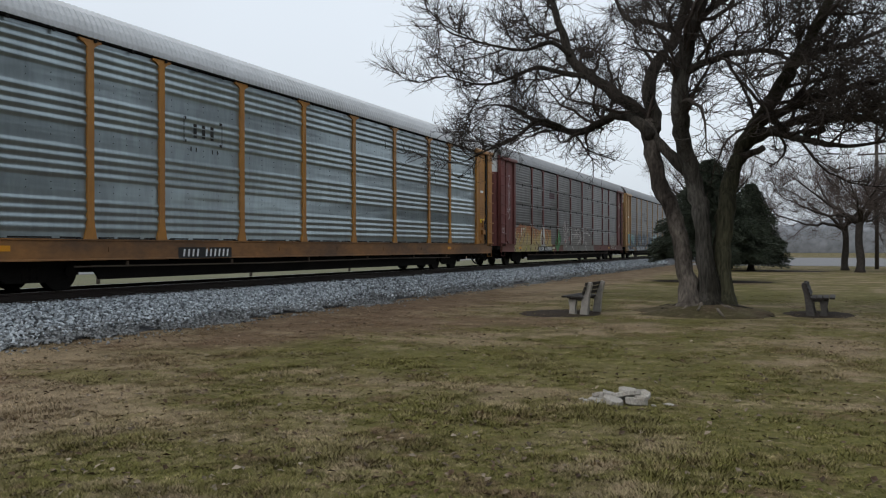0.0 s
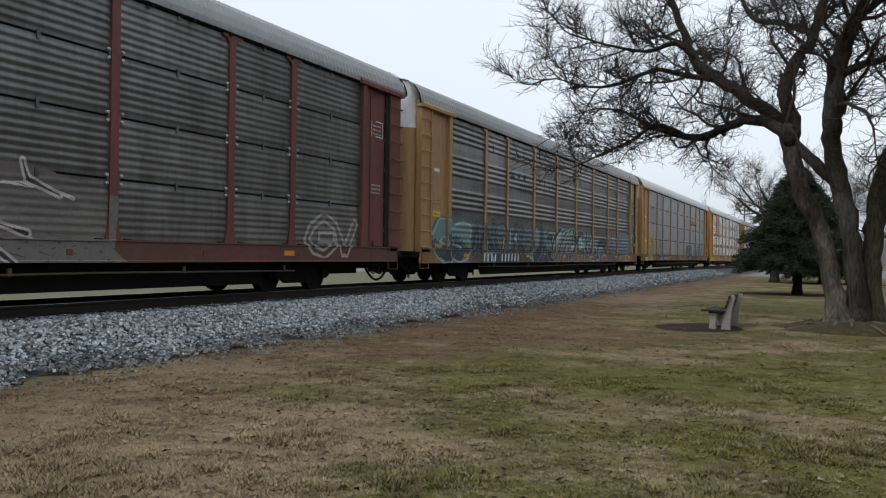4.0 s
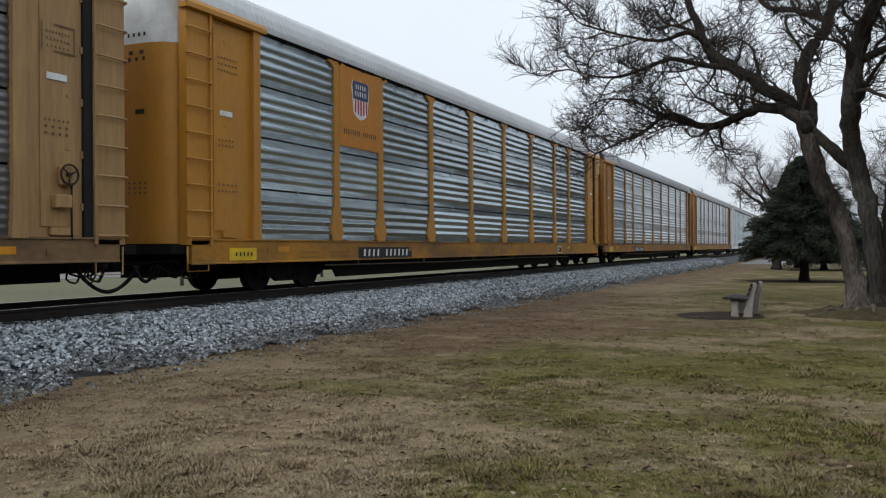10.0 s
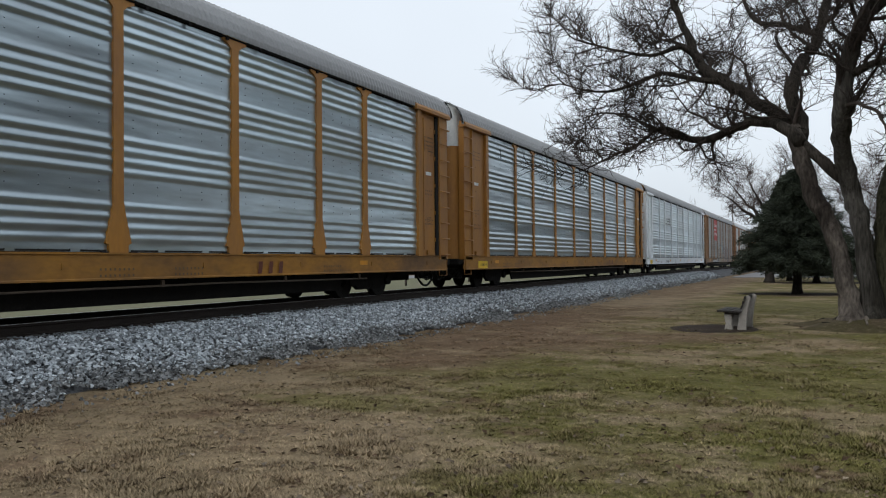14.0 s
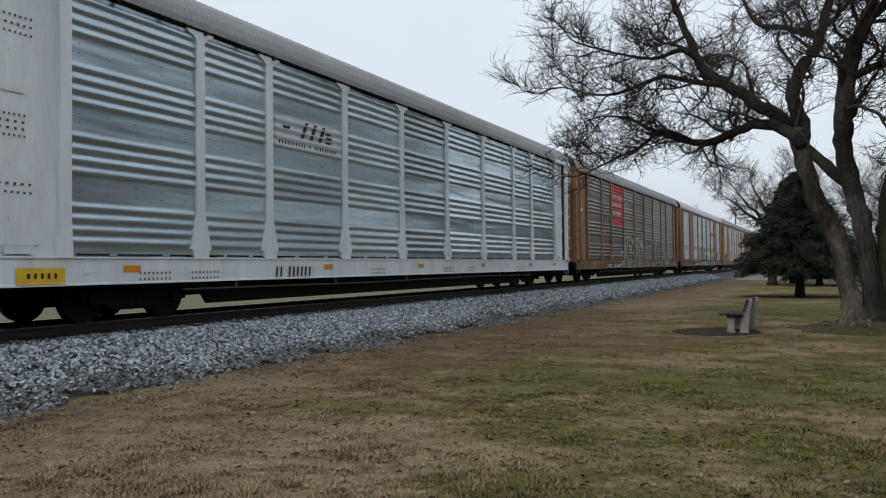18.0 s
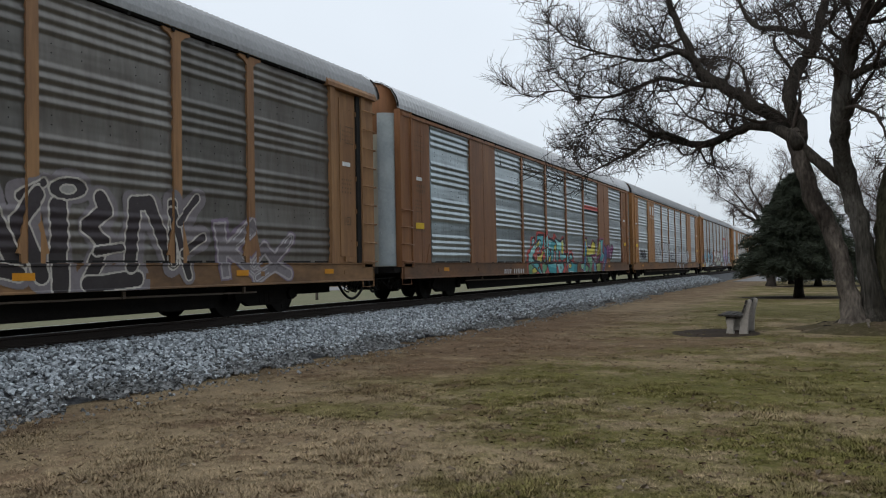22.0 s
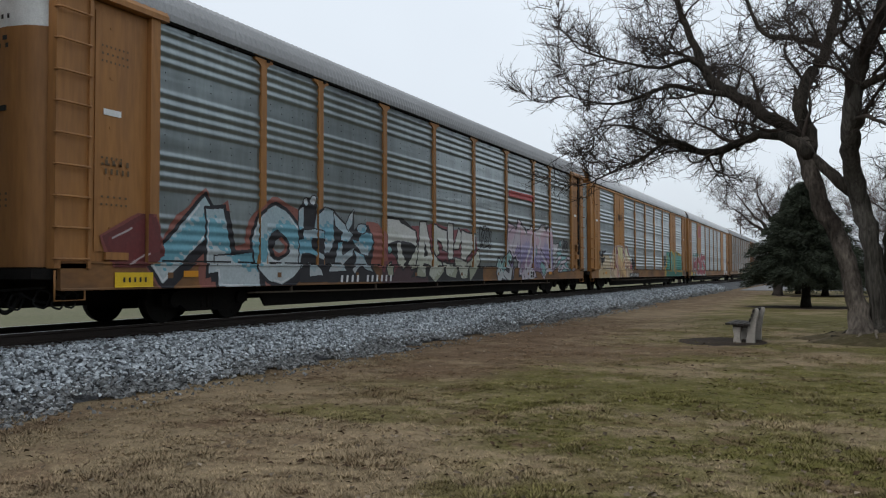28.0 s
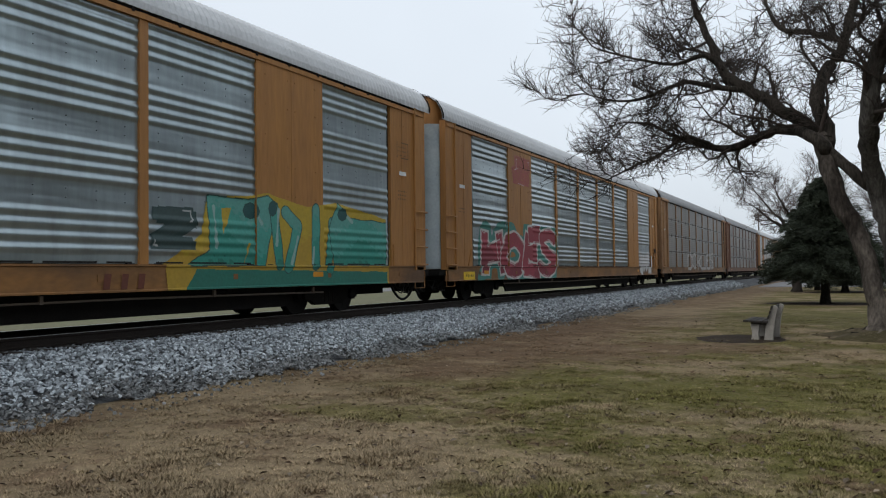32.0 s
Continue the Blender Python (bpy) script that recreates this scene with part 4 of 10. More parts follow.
def decal(car, name, k, y0, y1, z0, z1, shade, mats, label, step=0.014, fine=0.01):
    """A coat of paint that follows the side; shade gives, for arrays of y and z, an index into mats, or -1, and the letter that owns the spot, or -1 for the ground."""
    kind, bays = KINDS[k]
    z0 = max(z0, SILL_LOW[kind] + 0.004)
    ny, nz = max(1, round((y1 - y0) / fine)), max(1, round((z1 - z0) / step))
    ys, zs = np.linspace(y0, y1, ny + 1), np.linspace(z0, z1, nz + 1)
    cy, cz = np.meshgrid((ys[1:] + ys[:-1]) / 2, (zs[1:] + zs[:-1]) / 2, indexing="ij")
    pick, owner = shade(cy, cz)
    mid = (ys[1:] + ys[:-1]) / 2
    span = np.array([surface_x(v, 3.0, kind, bays) for v in mid])
    cuts = np.nonzero(np.abs(np.diff(span)) > 0.001)[0] + 1
    LAYERS[k] = LAYERS.get(k, 0) + 1
    lift = 0.003 + 0.0011 * (LAYERS[k] % 14)
    base = None
    for own in [-1] + sorted(set(owner[pick >= 0].tolist()) - {-1}):
        verts, faces, index = [], [], []
        mine = np.where(owner == own, pick, -1)
        for j in range(nz):
            row = mine[:, j]
            if row.max() < 0:
                continue
            ends = np.union1d(np.nonzero(np.diff(row))[0] + 1, cuts)
            edges = np.concatenate(([0], ends, [ny])).astype(int)
            for i0, i1 in zip(edges[:-1], edges[1:]):
                if i1 <= i0 or row[i0] < 0:
                    continue
                m = mid[(i0 + i1 - 1) // 2]
                xa, xb = (surface_x(m, z, kind, bays) + lift for z in (zs[j], zs[j + 1]))
                i = len(verts)
                verts += [(xa, ys[i0], zs[j]), (xa, ys[i1], zs[j]), (xb, ys[i1], zs[j + 1]), (xb, ys[i0], zs[j + 1])]
                faces.append((i, i + 1, i + 2, i + 3))
                index.append(int(row[i0]))
        if not faces:
            continue
        me = bpy.data.meshes.new(name)
        me.from_pydata(verts, [], faces)
        for m in mats:
            me.materials.append(m)
        me.polygons.foreach_set("material_index", index)
        if base is None:
            base = part(name, me, None, car, label)
        else:
            part("painted_letter", me, None, base)
    return base


def to_strokes(y, z, strokes):
    best = np.full(y.shape, 9.0)
    for pts in strokes:
        for (ay, az), (by, bz) in zip(pts, pts[1:]):
            d2 = (by - ay) ** 2 + (bz - az) ** 2 + 1e-9
            u = np.clip(((y - ay) * (by - ay) + (z - az) * (bz - az)) / d2, 0, 1)
            best = np.minimum(best, np.hypot(y - ay - u * (by - ay), z - az - u * (bz - az)))
    return best


# block letters as strokes (y, z to y, z) in a unit square, or as bent strokes through points
ALPHABET = {
    "A": [(0.05, 0, 0.42, 1), (0.95, 0, 0.5, 1), (0.2, 0.33, 0.85, 0.36)],
    "C": [[(0.95, 0.78), (0.62, 0.98), (0.22, 0.84), (0.1, 0.45), (0.3, 0.1), (0.65, 0.02), (0.98, 0.2)]],
    "D": [(0.15, 0, 0.2, 1), [(0.2, 0.95), (0.7, 0.9), (0.95, 0.55), (0.7, 0.12), (0.2, 0.05)]],
    "E": [(0.2, 0, 0.25, 1), (0.2, 0.92, 0.95, 1.0), (0.2, 0.5, 0.8, 0.56), (0.15, 0.08, 1.0, 0.02)],
    "F": [(0.2, 0, 0.25, 1), (0.2, 0.92, 0.95, 1.0), (0.2, 0.48, 0.8, 0.54)],
    "G": [[(0.95, 0.8), (0.6, 1.0), (0.2, 0.8), (0.1, 0.45), (0.3, 0.1), (0.65, 0.02), (0.95, 0.2)], (0.5, 0.45, 1.0, 0.4)],
    "H": [(0.15, 0, 0.2, 1), (0.85, 0, 0.8, 1), (0.2, 0.45, 0.85, 0.55)],
    "I": [(0.5, 0, 0.5, 0.78), [(0.42, 0.98), (0.58, 1.0)]],
    "K": [(0.2, 0, 0.15, 1), (0.25, 0.45, 0.95, 1.0), (0.3, 0.55, 1.0, 0)],
    "L": [(0.15, 1, 0.2, 0), (0.1, 0.08, 0.95, 0.1)],
    "M": [(0.1, 0, 0.2, 1), (0.2, 0.95, 0.5, 0.4), (0.5, 0.4, 0.85, 1.0), (0.85, 1, 0.95, 0)],
    "N": [(0.12, 0, 0.12, 1), (0.1, 0.95, 0.85, 0.05), (0.85, 0, 0.92, 1)],
    "O": [[(0.5 + 0.42 * math.cos(0.6 * i), 0.5 + 0.44 * math.sin(0.6 * i)) for i in range(12)]],
    "P": [(0.2, 0, 0.15, 1), [(0.2, 0.92), (0.7, 0.96), (0.95, 0.72), (0.65, 0.48), (0.25, 0.45)]],
    "R": [(0.2, 0, 0.15, 1), [(0.2, 0.9), (0.6, 0.98), (0.85, 0.75), (0.6, 0.55), (0.25, 0.5)], (0.5, 0.55, 1.0, -0.02)],
    "S": [[(0.9, 0.85), (0.6, 0.98), (0.2, 0.85), (0.2, 0.62), (0.55, 0.5), (0.85, 0.35), (0.75, 0.1), (0.35, 0.02), (0.05, 0.15)]],
    "T": [(0.0, 0.9, 1.0, 0.98), (0.5, 1.0, 0.45, 0)],
    "U": [[(0.15, 1.0), (0.12, 0.3), (0.45, 0.05), (0.82, 0.3), (0.85, 1.0)]],
    "V": [(0.1, 1.0, 0.48, 0), (0.9, 1.0, 0.52, 0)],
    "X": [(0.05, 0, 0.95, 1), (0.05, 1, 0.95, 0)],
    "Y": [(0.0, 1, 0.5, 0.45), (1.0, 1.0, 0.45, 0.42), (0.5, 0.5, 0.4, 0)],
    "Z": [(0.05, 0.95, 0.95, 0.98), (0.92, 0.95, 0.1, 0.05), (0.05, 0.05, 1.0, 0.02)],
    "/": [(0.1, 0, 0.9, 1)],
    "~": [[(0.0, 0.2), (0.3, 0.6), (0.6, 0.3), (1.0, 0.75)], [(0.1, 0.0), (0.5, 0.2), (0.9, 0.05)]],
}


def stroke_distance(y, z, a, b, wa, wb):
    """Distance to a flared straight stroke with square ends, below zero inside."""
    if b is None:
        return to_strokes(y, z, [a]) - wa
    length = math.hypot(b[0] - a[0], b[1] - a[1])
    ey, ez = (b[0] - a[0]) / length, (b[1] - a[1]) / length
    u = (y - a[0]) * ey + (z - a[1]) * ez
    v = (z - a[1]) * ey - (y - a[0]) * ez
    half = wa + (wb - wa) * np.clip(u / length, 0, 1)
    return np.maximum(np.abs(v) - half, np.maximum(-u, u - length))


def graffiti(k, y0, y1, z0, z1, seed, fills, line, halo, label, forms="", pitch=0.95, thick=0.15, edge=0.045, glow=0.12, fade=0.0, flare=1.0, cast=0.08):
    """Interlocked painted block letters, with colours from the foot up, outlines and a halo. forms: the letters, or as many free ones as there is room for."""
    r = random.Random(seed)
    n = len(forms) or max(1, round((y1 - y0) / pitch))
    h, strokes = z1 - z0 - 1.2 * glow - 0.06, []
    for i in range(n):
        w = (y1 - y0) / n
        left, low, tall, lean = y0 + w * i - w * 0.06, z0 + glow * 0.5 + r.uniform(0, 0.08) * h, h * r.uniform(0.86, 1.0), r.uniform(-0.1, 0.16)
        loose = 0.055 if forms else 0.08
        for form in ALPHABET[forms[i] if forms else r.choice(sorted(ALPHABET))]:
            def put(u, v):
                return (left + w * 1.12 * (u + lean * (v - 0.5) + r.uniform(-loose, loose)), low + thick * 0.5 + (tall - thick) * min(1.02, max(0, v + r.uniform(-loose, loose))))
            if isinstance(form, list):
                strokes.append(([put(*p) for p in form], None, thick * r.uniform(0.9, 1.15), 0, r.uniform(-0.2, 0.2), i))
                continue
            q0, q1 = put(*form[:2]), put(*form[2:])
            if math.hypot(q0[0] - q1[0], q0[1] - q1[1]) < 0.08:
                continue
            strokes.append((q0, q1, thick * r.uniform(0.85, 1.2), thick * r.uniform(1.0, 1.6) * flare, r.uniform(-0.2, 0.2), i))
    oy, oz = r.uniform(-5, 5), r.uniform(-5, 5)

    def shade(y, z):
        wob = 0.012 * np.sin(7 * y + oy) * np.sin(9 * z + oz)
        ds = [stroke_distance(y, z, *q[:4]) + wob for q in strokes]
        d = np.min(ds, axis=0)
        near = np.array([q[5] for q in strokes])[np.argmin(ds, axis=0)]
        pick = np.full(y.shape, -1)
        if glow:
            pick[d < edge + glow * (0.75 + 0.7 * np.sin(2.3 * y + oz) * np.sin(1.9 * z + oy + y) + 0.45 * np.sin(6.1 * y + oy) * np.sin(4.7 * z))] = 1
        if fills and cast and sum(line) < 0.3:
            pick[np.min([stroke_distance(y - cast, z + 0.85 * cast, *q[:4]) for q in strokes], axis=0) < edge * 0.6] = 0
        pick[d < edge] = 0
        nf = len(fills)
        for i in range(n):
            mine = [(q, dq) for q, dq in zip(strokes, ds) if q[5] == i]
            dl = np.min([dq for q, dq in mine], axis=0)
            if not fills:
                for q, dq in mine:
                    pick[dq < -edge] = -1
                continue
            pick[np.abs(dl) < edge * 0.55] = 0
            tone = (z - z0) / (z1 - z0) + mine[0][0][4] + 0.12 * np.sin(2.7 * y + oy) + 0.06 * np.sin(23 * y + 11 * z) * np.sin(31 * z)
            c = 2 + np.clip((tone * nf).astype(int), 0, nf - 1)
            inner = dl < -edge * 0.55
            pick[inner] = c[inner]
            for q, dq in mine[1:]:
                pick[inner & (np.abs(dq) < edge * 0.3) & (np.sin(3.3 * y + 2.1 * z + i) > 0.1)] = 0
            pick[inner & (dl < -edge * 0.55 - 0.02) & (dl > -edge * 0.55 - 0.05) & (np.sin(4 * y + 3 * z + oy) > 0.45)] = 2 + nf
        if fade:
            pick[np.sin(17 * y + 3 * np.sin(23 * z)) * np.sin(29 * z + y * 5) > 1 - fade] = -1
        return pick, np.where(pick == 1, -1, near)

    light = tuple(min(0.62, 0.35 + 0.5 * v) for v in fills[-1]) if fills else halo
    decal(CARS[k], "graffiti", k, max(-13.85, y0 - 0.5 * glow - 0.3), min(13.85, y1 + 0.5 * glow + 0.3), z0, z1, shade, [spray(line), spray(halo)] + [spray(c) for c in fills] + [spray(light)], label)


def inside(y, z, pts):
    hit = np.zeros(y.shape, bool)
    for (ay, az), (by, bz) in zip(pts, pts[1:] + pts[:1]):
        if az != bz:
            hit ^= ((az > z) != (bz > z)) & (y < ay + (z - az) * (by - ay) / (bz - az))
    return hit


def piece(k, shapes, lines, colours, line, halo, label, edge=0.04, glow=0.14, cast=0.07):
    """Spray-painted lettering of overlapping flat shapes, each outlined, with a cast edge, tonal fades and a halo."""
    ys = [p[0] for c, pts in shapes for p in pts]
    zs = [p[1] for c, pts in shapes for p in pts]
    names = sorted(colours)
    paints = [spray(line), spray(halo)]
    for c in names:
        a = colours[c]
        paints += [spray(a), spray(tuple(min(0.6, v * 1.3 + 0.06) for v in a)), spray(tuple(v * 0.66 for v in a))]
    pale = len(paints)
    paints.append(spray((0.5, 0.53, 0.52)))

    def shade(y, z):
        wob_y, wob_z = 0.02 * np.sin(6.3 * z + 1.7 * y), 0.018 * np.sin(5.1 * y + 0.8)
        y, z = y + wob_y, z + wob_z
        pick = np.full(y.shape, -1)
        rims = [to_strokes(y, z, [pts + pts[:1]]) for c, pts in shapes]
        fields = [np.where(inside(y, z, pts), -rim, rim) for (c, pts), rim in zip(shapes, rims)]
        d = np.min(fields, axis=0)
        pick[d < edge + glow * (0.7 + 0.5 * np.sin(2.3 * y) * np.sin(1.9 * z + y) + 0.35 * np.sin(6.1 * y) * np.sin(4.7 * z + 1))] = 1
        if cast:
            for c, pts in shapes:
                pick[inside(y - cast, z - 0.8 * cast, pts)] = 0
        for (c, pts), f in zip(shapes, fields):
            mid = (max(p[1] for p in pts) + min(p[1] for p in pts)) / 2
            high = max(0.15, max(p[1] for p in pts) - min(p[1] for p in pts))
            tone = (z - mid) / high + 0.22 * np.sin(2.9 * y + 3.1 * z) + 0.05 * np.sin(31 * y + 17 * z) * np.sin(43 * z)
            pick[f < edge * 0.5] = 0
            i = 2 + 3 * names.index(c)
            fill = f < -edge * 0.5
            pick[fill] = np.where(tone > 0.24, i + 1, np.where(tone < -0.28, i + 2, i))[fill]
            pick[(f < -edge * 0.5 - 0.015) & (f > -edge * 0.5 - 0.04) & (np.sin(3.1 * y + 2.3 * z) > 0.62)] = pale
        for pts in lines:
            pick[to_strokes(y, z, [pts]) < edge * 0.62] = 0
        return pick, np.where(pick == 1, -1, np.argmin(fields, axis=0))

    g = glow + edge + 0.25
    decal(CARS[k], "graffiti", k, max(-13.85, min(ys) - g), min(13.85, max(ys) + g), max(0.52, min(zs) - 0.06), max(zs) + g, shade, paints, label)


def mural(k, strokes, tones, line, ground, label, edge=0.025, glow=0.0, bare=(), fade=0.0):
    """Painted letters laid over one another in order: bent strokes (tone, half width, points) or, with no width, filled shapes. tones: colours from the foot up."""
    ys = [p[0] for key, w, pts in strokes for p in pts]
    zs = [p[1] for key, w, pts in strokes for p in pts]
    wide = max(w for key, w, pts in strokes) + edge + glow + 0.05
    low, high = min(zs), max(zs)
    names = sorted(tones)
    paints, first = [spray(line), spray(ground)], {}
    for key in names:
        first[key] = len(paints)
        paints += [spray(c) for c in tones[key]]

    def shade(y, z):
        wob = 0.014 * np.sin(7 * y + 1.3) * np.sin(9 * z + 0.4)
        pick, owner, best = np.full(y.shape, -1), np.full(y.shape, -1), np.full(y.shape, 9.0)
        for i, (key, w, pts) in enumerate(strokes):
            if w:
                d = to_strokes(y, z, [pts]) - w
            else:
                rim = to_strokes(y, z, [pts + pts[:1]])
                d = np.where(inside(y, z, pts), -rim, rim)
            d = d + wob
            best = np.minimum(best, d)
            nf = len(tones[key])
            tone = (z - low) / (high - low) + 0.10 * np.sin(2.7 * y + i) + 0.05 * np.sin(23 * y + 11 * z) * np.sin(31 * z)
            fill = first[key] + np.clip((tone * nf).astype(int), 0, nf - 1)
            if key not in bare:
                pick[d < edge] = 0
                owner[d < edge] = i
            pick[d < 0] = fill[d < 0]
            owner[d < 0] = i
        halo = (pick < 0) & (best < edge + glow * (0.8 + 0.5 * np.sin(2.3 * y) * np.sin(1.9 * z + y) + 0.35 * np.sin(6.1 * y) * np.sin(4.7 * z)))
        if glow:
            pick[halo] = 1
        if fade:
            pick[np.sin(17 * y + 3 * np.sin(23 * z)) * np.sin(29 * z + y * 5) > 1 - fade] = -1
        return pick, owner

    decal(CARS[k], "graffiti", k, max(-13.85, min(ys) - wide), min(13.85, max(ys) + wide), low - wide, high + wide, shade, paints, label)


def silhouette(k, strokes, label):
    """A small solid black figure of rounded strokes (points, radius)."""
    ys = [p[0] for pts, w in strokes for p in pts]
    zs = [p[1] for pts, w in strokes for p in pts]

    def shade(y, z):
        return np.where(np.min([to_strokes(y, z, [pts]) - w for pts, w in strokes], axis=0) < 0, 0, -1), np.full(y.shape, -1)

    decal(CARS[k], "silhouette", k, min(ys) - 0.3, max(ys) + 0.3, max(0.6, min(zs) - 0.3), max(zs) + 0.3, shade, [spray(BLK)], label)


def plate(k, name, y0, y1, z0, z1, material, label=""):
    """A flat painted or fixed rectangle that stands on the near side."""
    y0, y1 = reach(y0), reach(y1)
    return decal(CARS[k], name, k, y0, y1, z0, z1, lambda y, z: (np.zeros(y.shape, int), np.full(y.shape, -1)), [material], label, fine=0.05)


def bars(k, y0, y1, z0, z1, groups, material, name="lettering", x=None, slant=0.15):
    """Plain slanted bars in place of characters."""
    kind, bays = KINDS[k]
    y0, y1 = reach(y0), reach(y1)
    up = max(0, SILL_LOW[kind] + 0.05 - z0)
    z0, z1 = z0 + up, z1 + up * 0.5
    n = sum(groups) + len(groups) - 1
    w = (y1 - y0) / n
    bm, i = bmesh.new(), 0
    depth = x if x is not None else surface_x((y0 + y1) / 2, (z0 + z1) / 2, kind, bays) + 0.021
    for g in groups:
        for _ in range(g):
            a, b, s = y0 + w * i + w * 0.24, y0 + w * i + w * 0.62, (z1 - z0) * slant
            bm.faces.new([bm.verts.new((depth, yy, zz)) for yy, zz in ((a, z0), (b, z0), (b + s, z1), (a + s, z1))])
            i += 1
        i += 1
    ob = part(name, bm, material, CARS[k])
    ob["kind"] = "stuff"
    return ob


KINDS = [("ribs", ()), ("fine", ()), ("ribs", ()), ("fine", ()), ("sheet", ()), ("ribs", ()), ("ribs", ()), ("ribs", ()), ("ribs", ()), ("ribs", (1, 7)), ("ribs", (1, 7)), ("ribs", ()), ("ribs", (1, 7)), ("ribs", (1, 7)), ("fine", ()), ("fine", ()), ("ribs", (1, 7)), ("ribs", ()), ("ribs", ()), ("ribs", ()), ("ribs", ())]
NAVY, BLK = (0.03, 0.035, 0.06), (0.015, 0.015, 0.02)
# maroon car
mural(1, [
    ("gold", 0, [(-12.03, 1.7), (-11.74, 1.87), (-10.99, 2.13), (-10.25, 2.07), (-9.08, 2.08), (-7.75, 1.84), (-7.31, 1.99), (-5.6, 1.94), (-5.47, 0.95), (-4.93, 0.59), (-11.96, 0.65), (-12.03, 0.98), (-11.52, 1.2)]),
    ("cream", 0.026, [(-11.67, 1.85), (-11.92, 1.71), (-11.92, 1.42), (-11.63, 1.3)]),
    ("cream", 0.061, [(-10.75, 1.9), (-10.83, 1.59)]),
    ("cream", 0.061, [(-10.5, 1.91), (-10.25, 1.84)]),
    ("white", 0, [(-7.48, 1.72), (-7.19, 2.03), (-6.85, 1.98), (-6.7, 1.22), (-6.85, 0.95), (-7.59, 0.95)]),
    ("cream", 0, [(-8.07, 0.88), (-4.93, 0.95), (-4.93, 0.85), (-8.02, 0.63)]),
    ("ink", 0.036, [(-11.78, 1.77), (-11.89, 1.5), (-11.6, 1.3), (-11.3, 1.6)]),
    ("ink", 0.036, [(-11.22, 1.15), (-10.67, 1.57), (-10.08, 2.02)]),
    ("ink", 0.036, [(-10.54, 1.16), (-10.12, 1.93)]),
    ("ink", 0.036, [(-9.77, 1.66), (-9.95, 1.11), (-9.86, 1.4)]),
    ("ink", 0.036, [(-9.36, 1.35), (-9.41, 1.06)]),
    ("ink", 0.036, [(-9.08, 1.9), (-9.22, 1.18)]),
    ("ink", 0.036, [(-8.69, 1.86), (-8.49, 1.56), (-8.59, 1.37)]),
    ("ink", 0.036, [(-8.07, 1.76), (-8.02, 1.45)]),
    ("ink", 0.036, [(-8.38, 1.25), (-7.97, 1.01), (-8.28, 0.76)]),
    ("ink", 0.036, [(-7.42, 1.14), (-7.31, 1.6), (-6.73, 1.15)]),
    ("ink", 0.036, [(-6.43, 1.83), (-5.99, 1.5), (-6.36, 1.09)]),
    ("ink", 0.036, [(-11.22, 0.66), (-10.91, 1.04)]),
    ("ink", 0.036, [(-10.34, 0.65), (-10.08, 0.88)]),
    ("ink", 0.036, [(-9.45, 0.7), (-9.36, 1)]),
    ("ink", 0.036, [(-11.99, 0.93), (-11.74, 0.67)]),
], {"gold": [(0.27, 0.235, 0.075), (0.36, 0.29, 0.13), (0.34, 0.24, 0.09), (0.31, 0.15, 0.05), (0.24, 0.09, 0.035)], "cream": [(0.45, 0.41, 0.26), (0.48, 0.45, 0.38)], "white": [(0.36, 0.36, 0.35), (0.52, 0.52, 0.5)], "ink": [(0.05, 0.015, 0.012)]}, (0.44, 0.37, 0.21), BLK, "orange and yellow spray-painted lettering with dark outlines", edge=0.035, bare=("gold", "cream"))
graffiti(1, -4.6, -3.8, 0.62, 2.0, 26, [(0.05, 0.16, 0.05)], (0.04, 0.12, 0.04), (0.06, 0.10, 0.05), "green spray-painted patch", forms="/", thick=0.25, glow=0.1, fade=0.1)
mural(1, [
    ("wash", 0, [(-3.21, 2.25), (-2.73, 2.43), (-2.11, 2.42), (-1.49, 2.29), (-0.28, 2.2), (0.93, 2.21), (2.61, 2.26), (3.65, 1.97), (4.35, 1.81), (4.27, 0.91), (4.64, 0.66), (-3.19, 0.73)]),
    ("rose", 0, [(-2.71, 1.34), (-2.15, 1.53), (-2.41, 1.17), (-2.62, 1.17)]),
    ("rose", 0, [(-1.87, 1.51), (-1.63, 1.66), (-1.58, 1.34), (-1.82, 1.33)]),
    ("rose", 0, [(-2.7, 2.09), (-2.51, 2.07), (-2.59, 1.82), (-2.72, 1.78)]),
    ("rose", 0, [(1.47, 1.47), (1.62, 1.45), (1.54, 1.21), (1.4, 1.21)]),
    ("pale", 0.033, [(-1.49, 2.18), (-1.39, 1.78), (-1.38, 1.34)]),
    ("pale", 0.026, [(-1.14, 1.76), (-0.39, 1.74), (0.25, 1.79)]),
    ("pale", 0.028, [(-0.04, 1.58), (0.25, 1.65), (0.19, 1.47)]),
    ("pale", 0.031, [(1.73, 2.18), (1.74, 1.52), (1.68, 1.21)]),
    ("pale", 0.031, [(1.88, 1.88), (3, 1.89), (3.49, 1.72)]),
    ("pale", 0.02, [(-2.97, 1.8), (-2.77, 2.29)]),
    ("pale", 0.024, [(-0.39, 2), (0.01, 2.1), (0.49, 2.05)]),
    ("pale", 0.025, [(0.44, 1.31), (0.81, 1.43)]),
], {"wash": [(0.15, 0.145, 0.13), (0.14, 0.13, 0.12), (0.125, 0.11, 0.105), (0.11, 0.095, 0.09)], "rose": [(0.24, 0.12, 0.12)], "pale": [(0.43, 0.41, 0.39)]}, (0.1, 0.1, 0.1), (0.1, 0.1, 0.1), "faded grey and rose spray-painted lettering", bare=("wash", "rose", "pale"), fade=0.12)
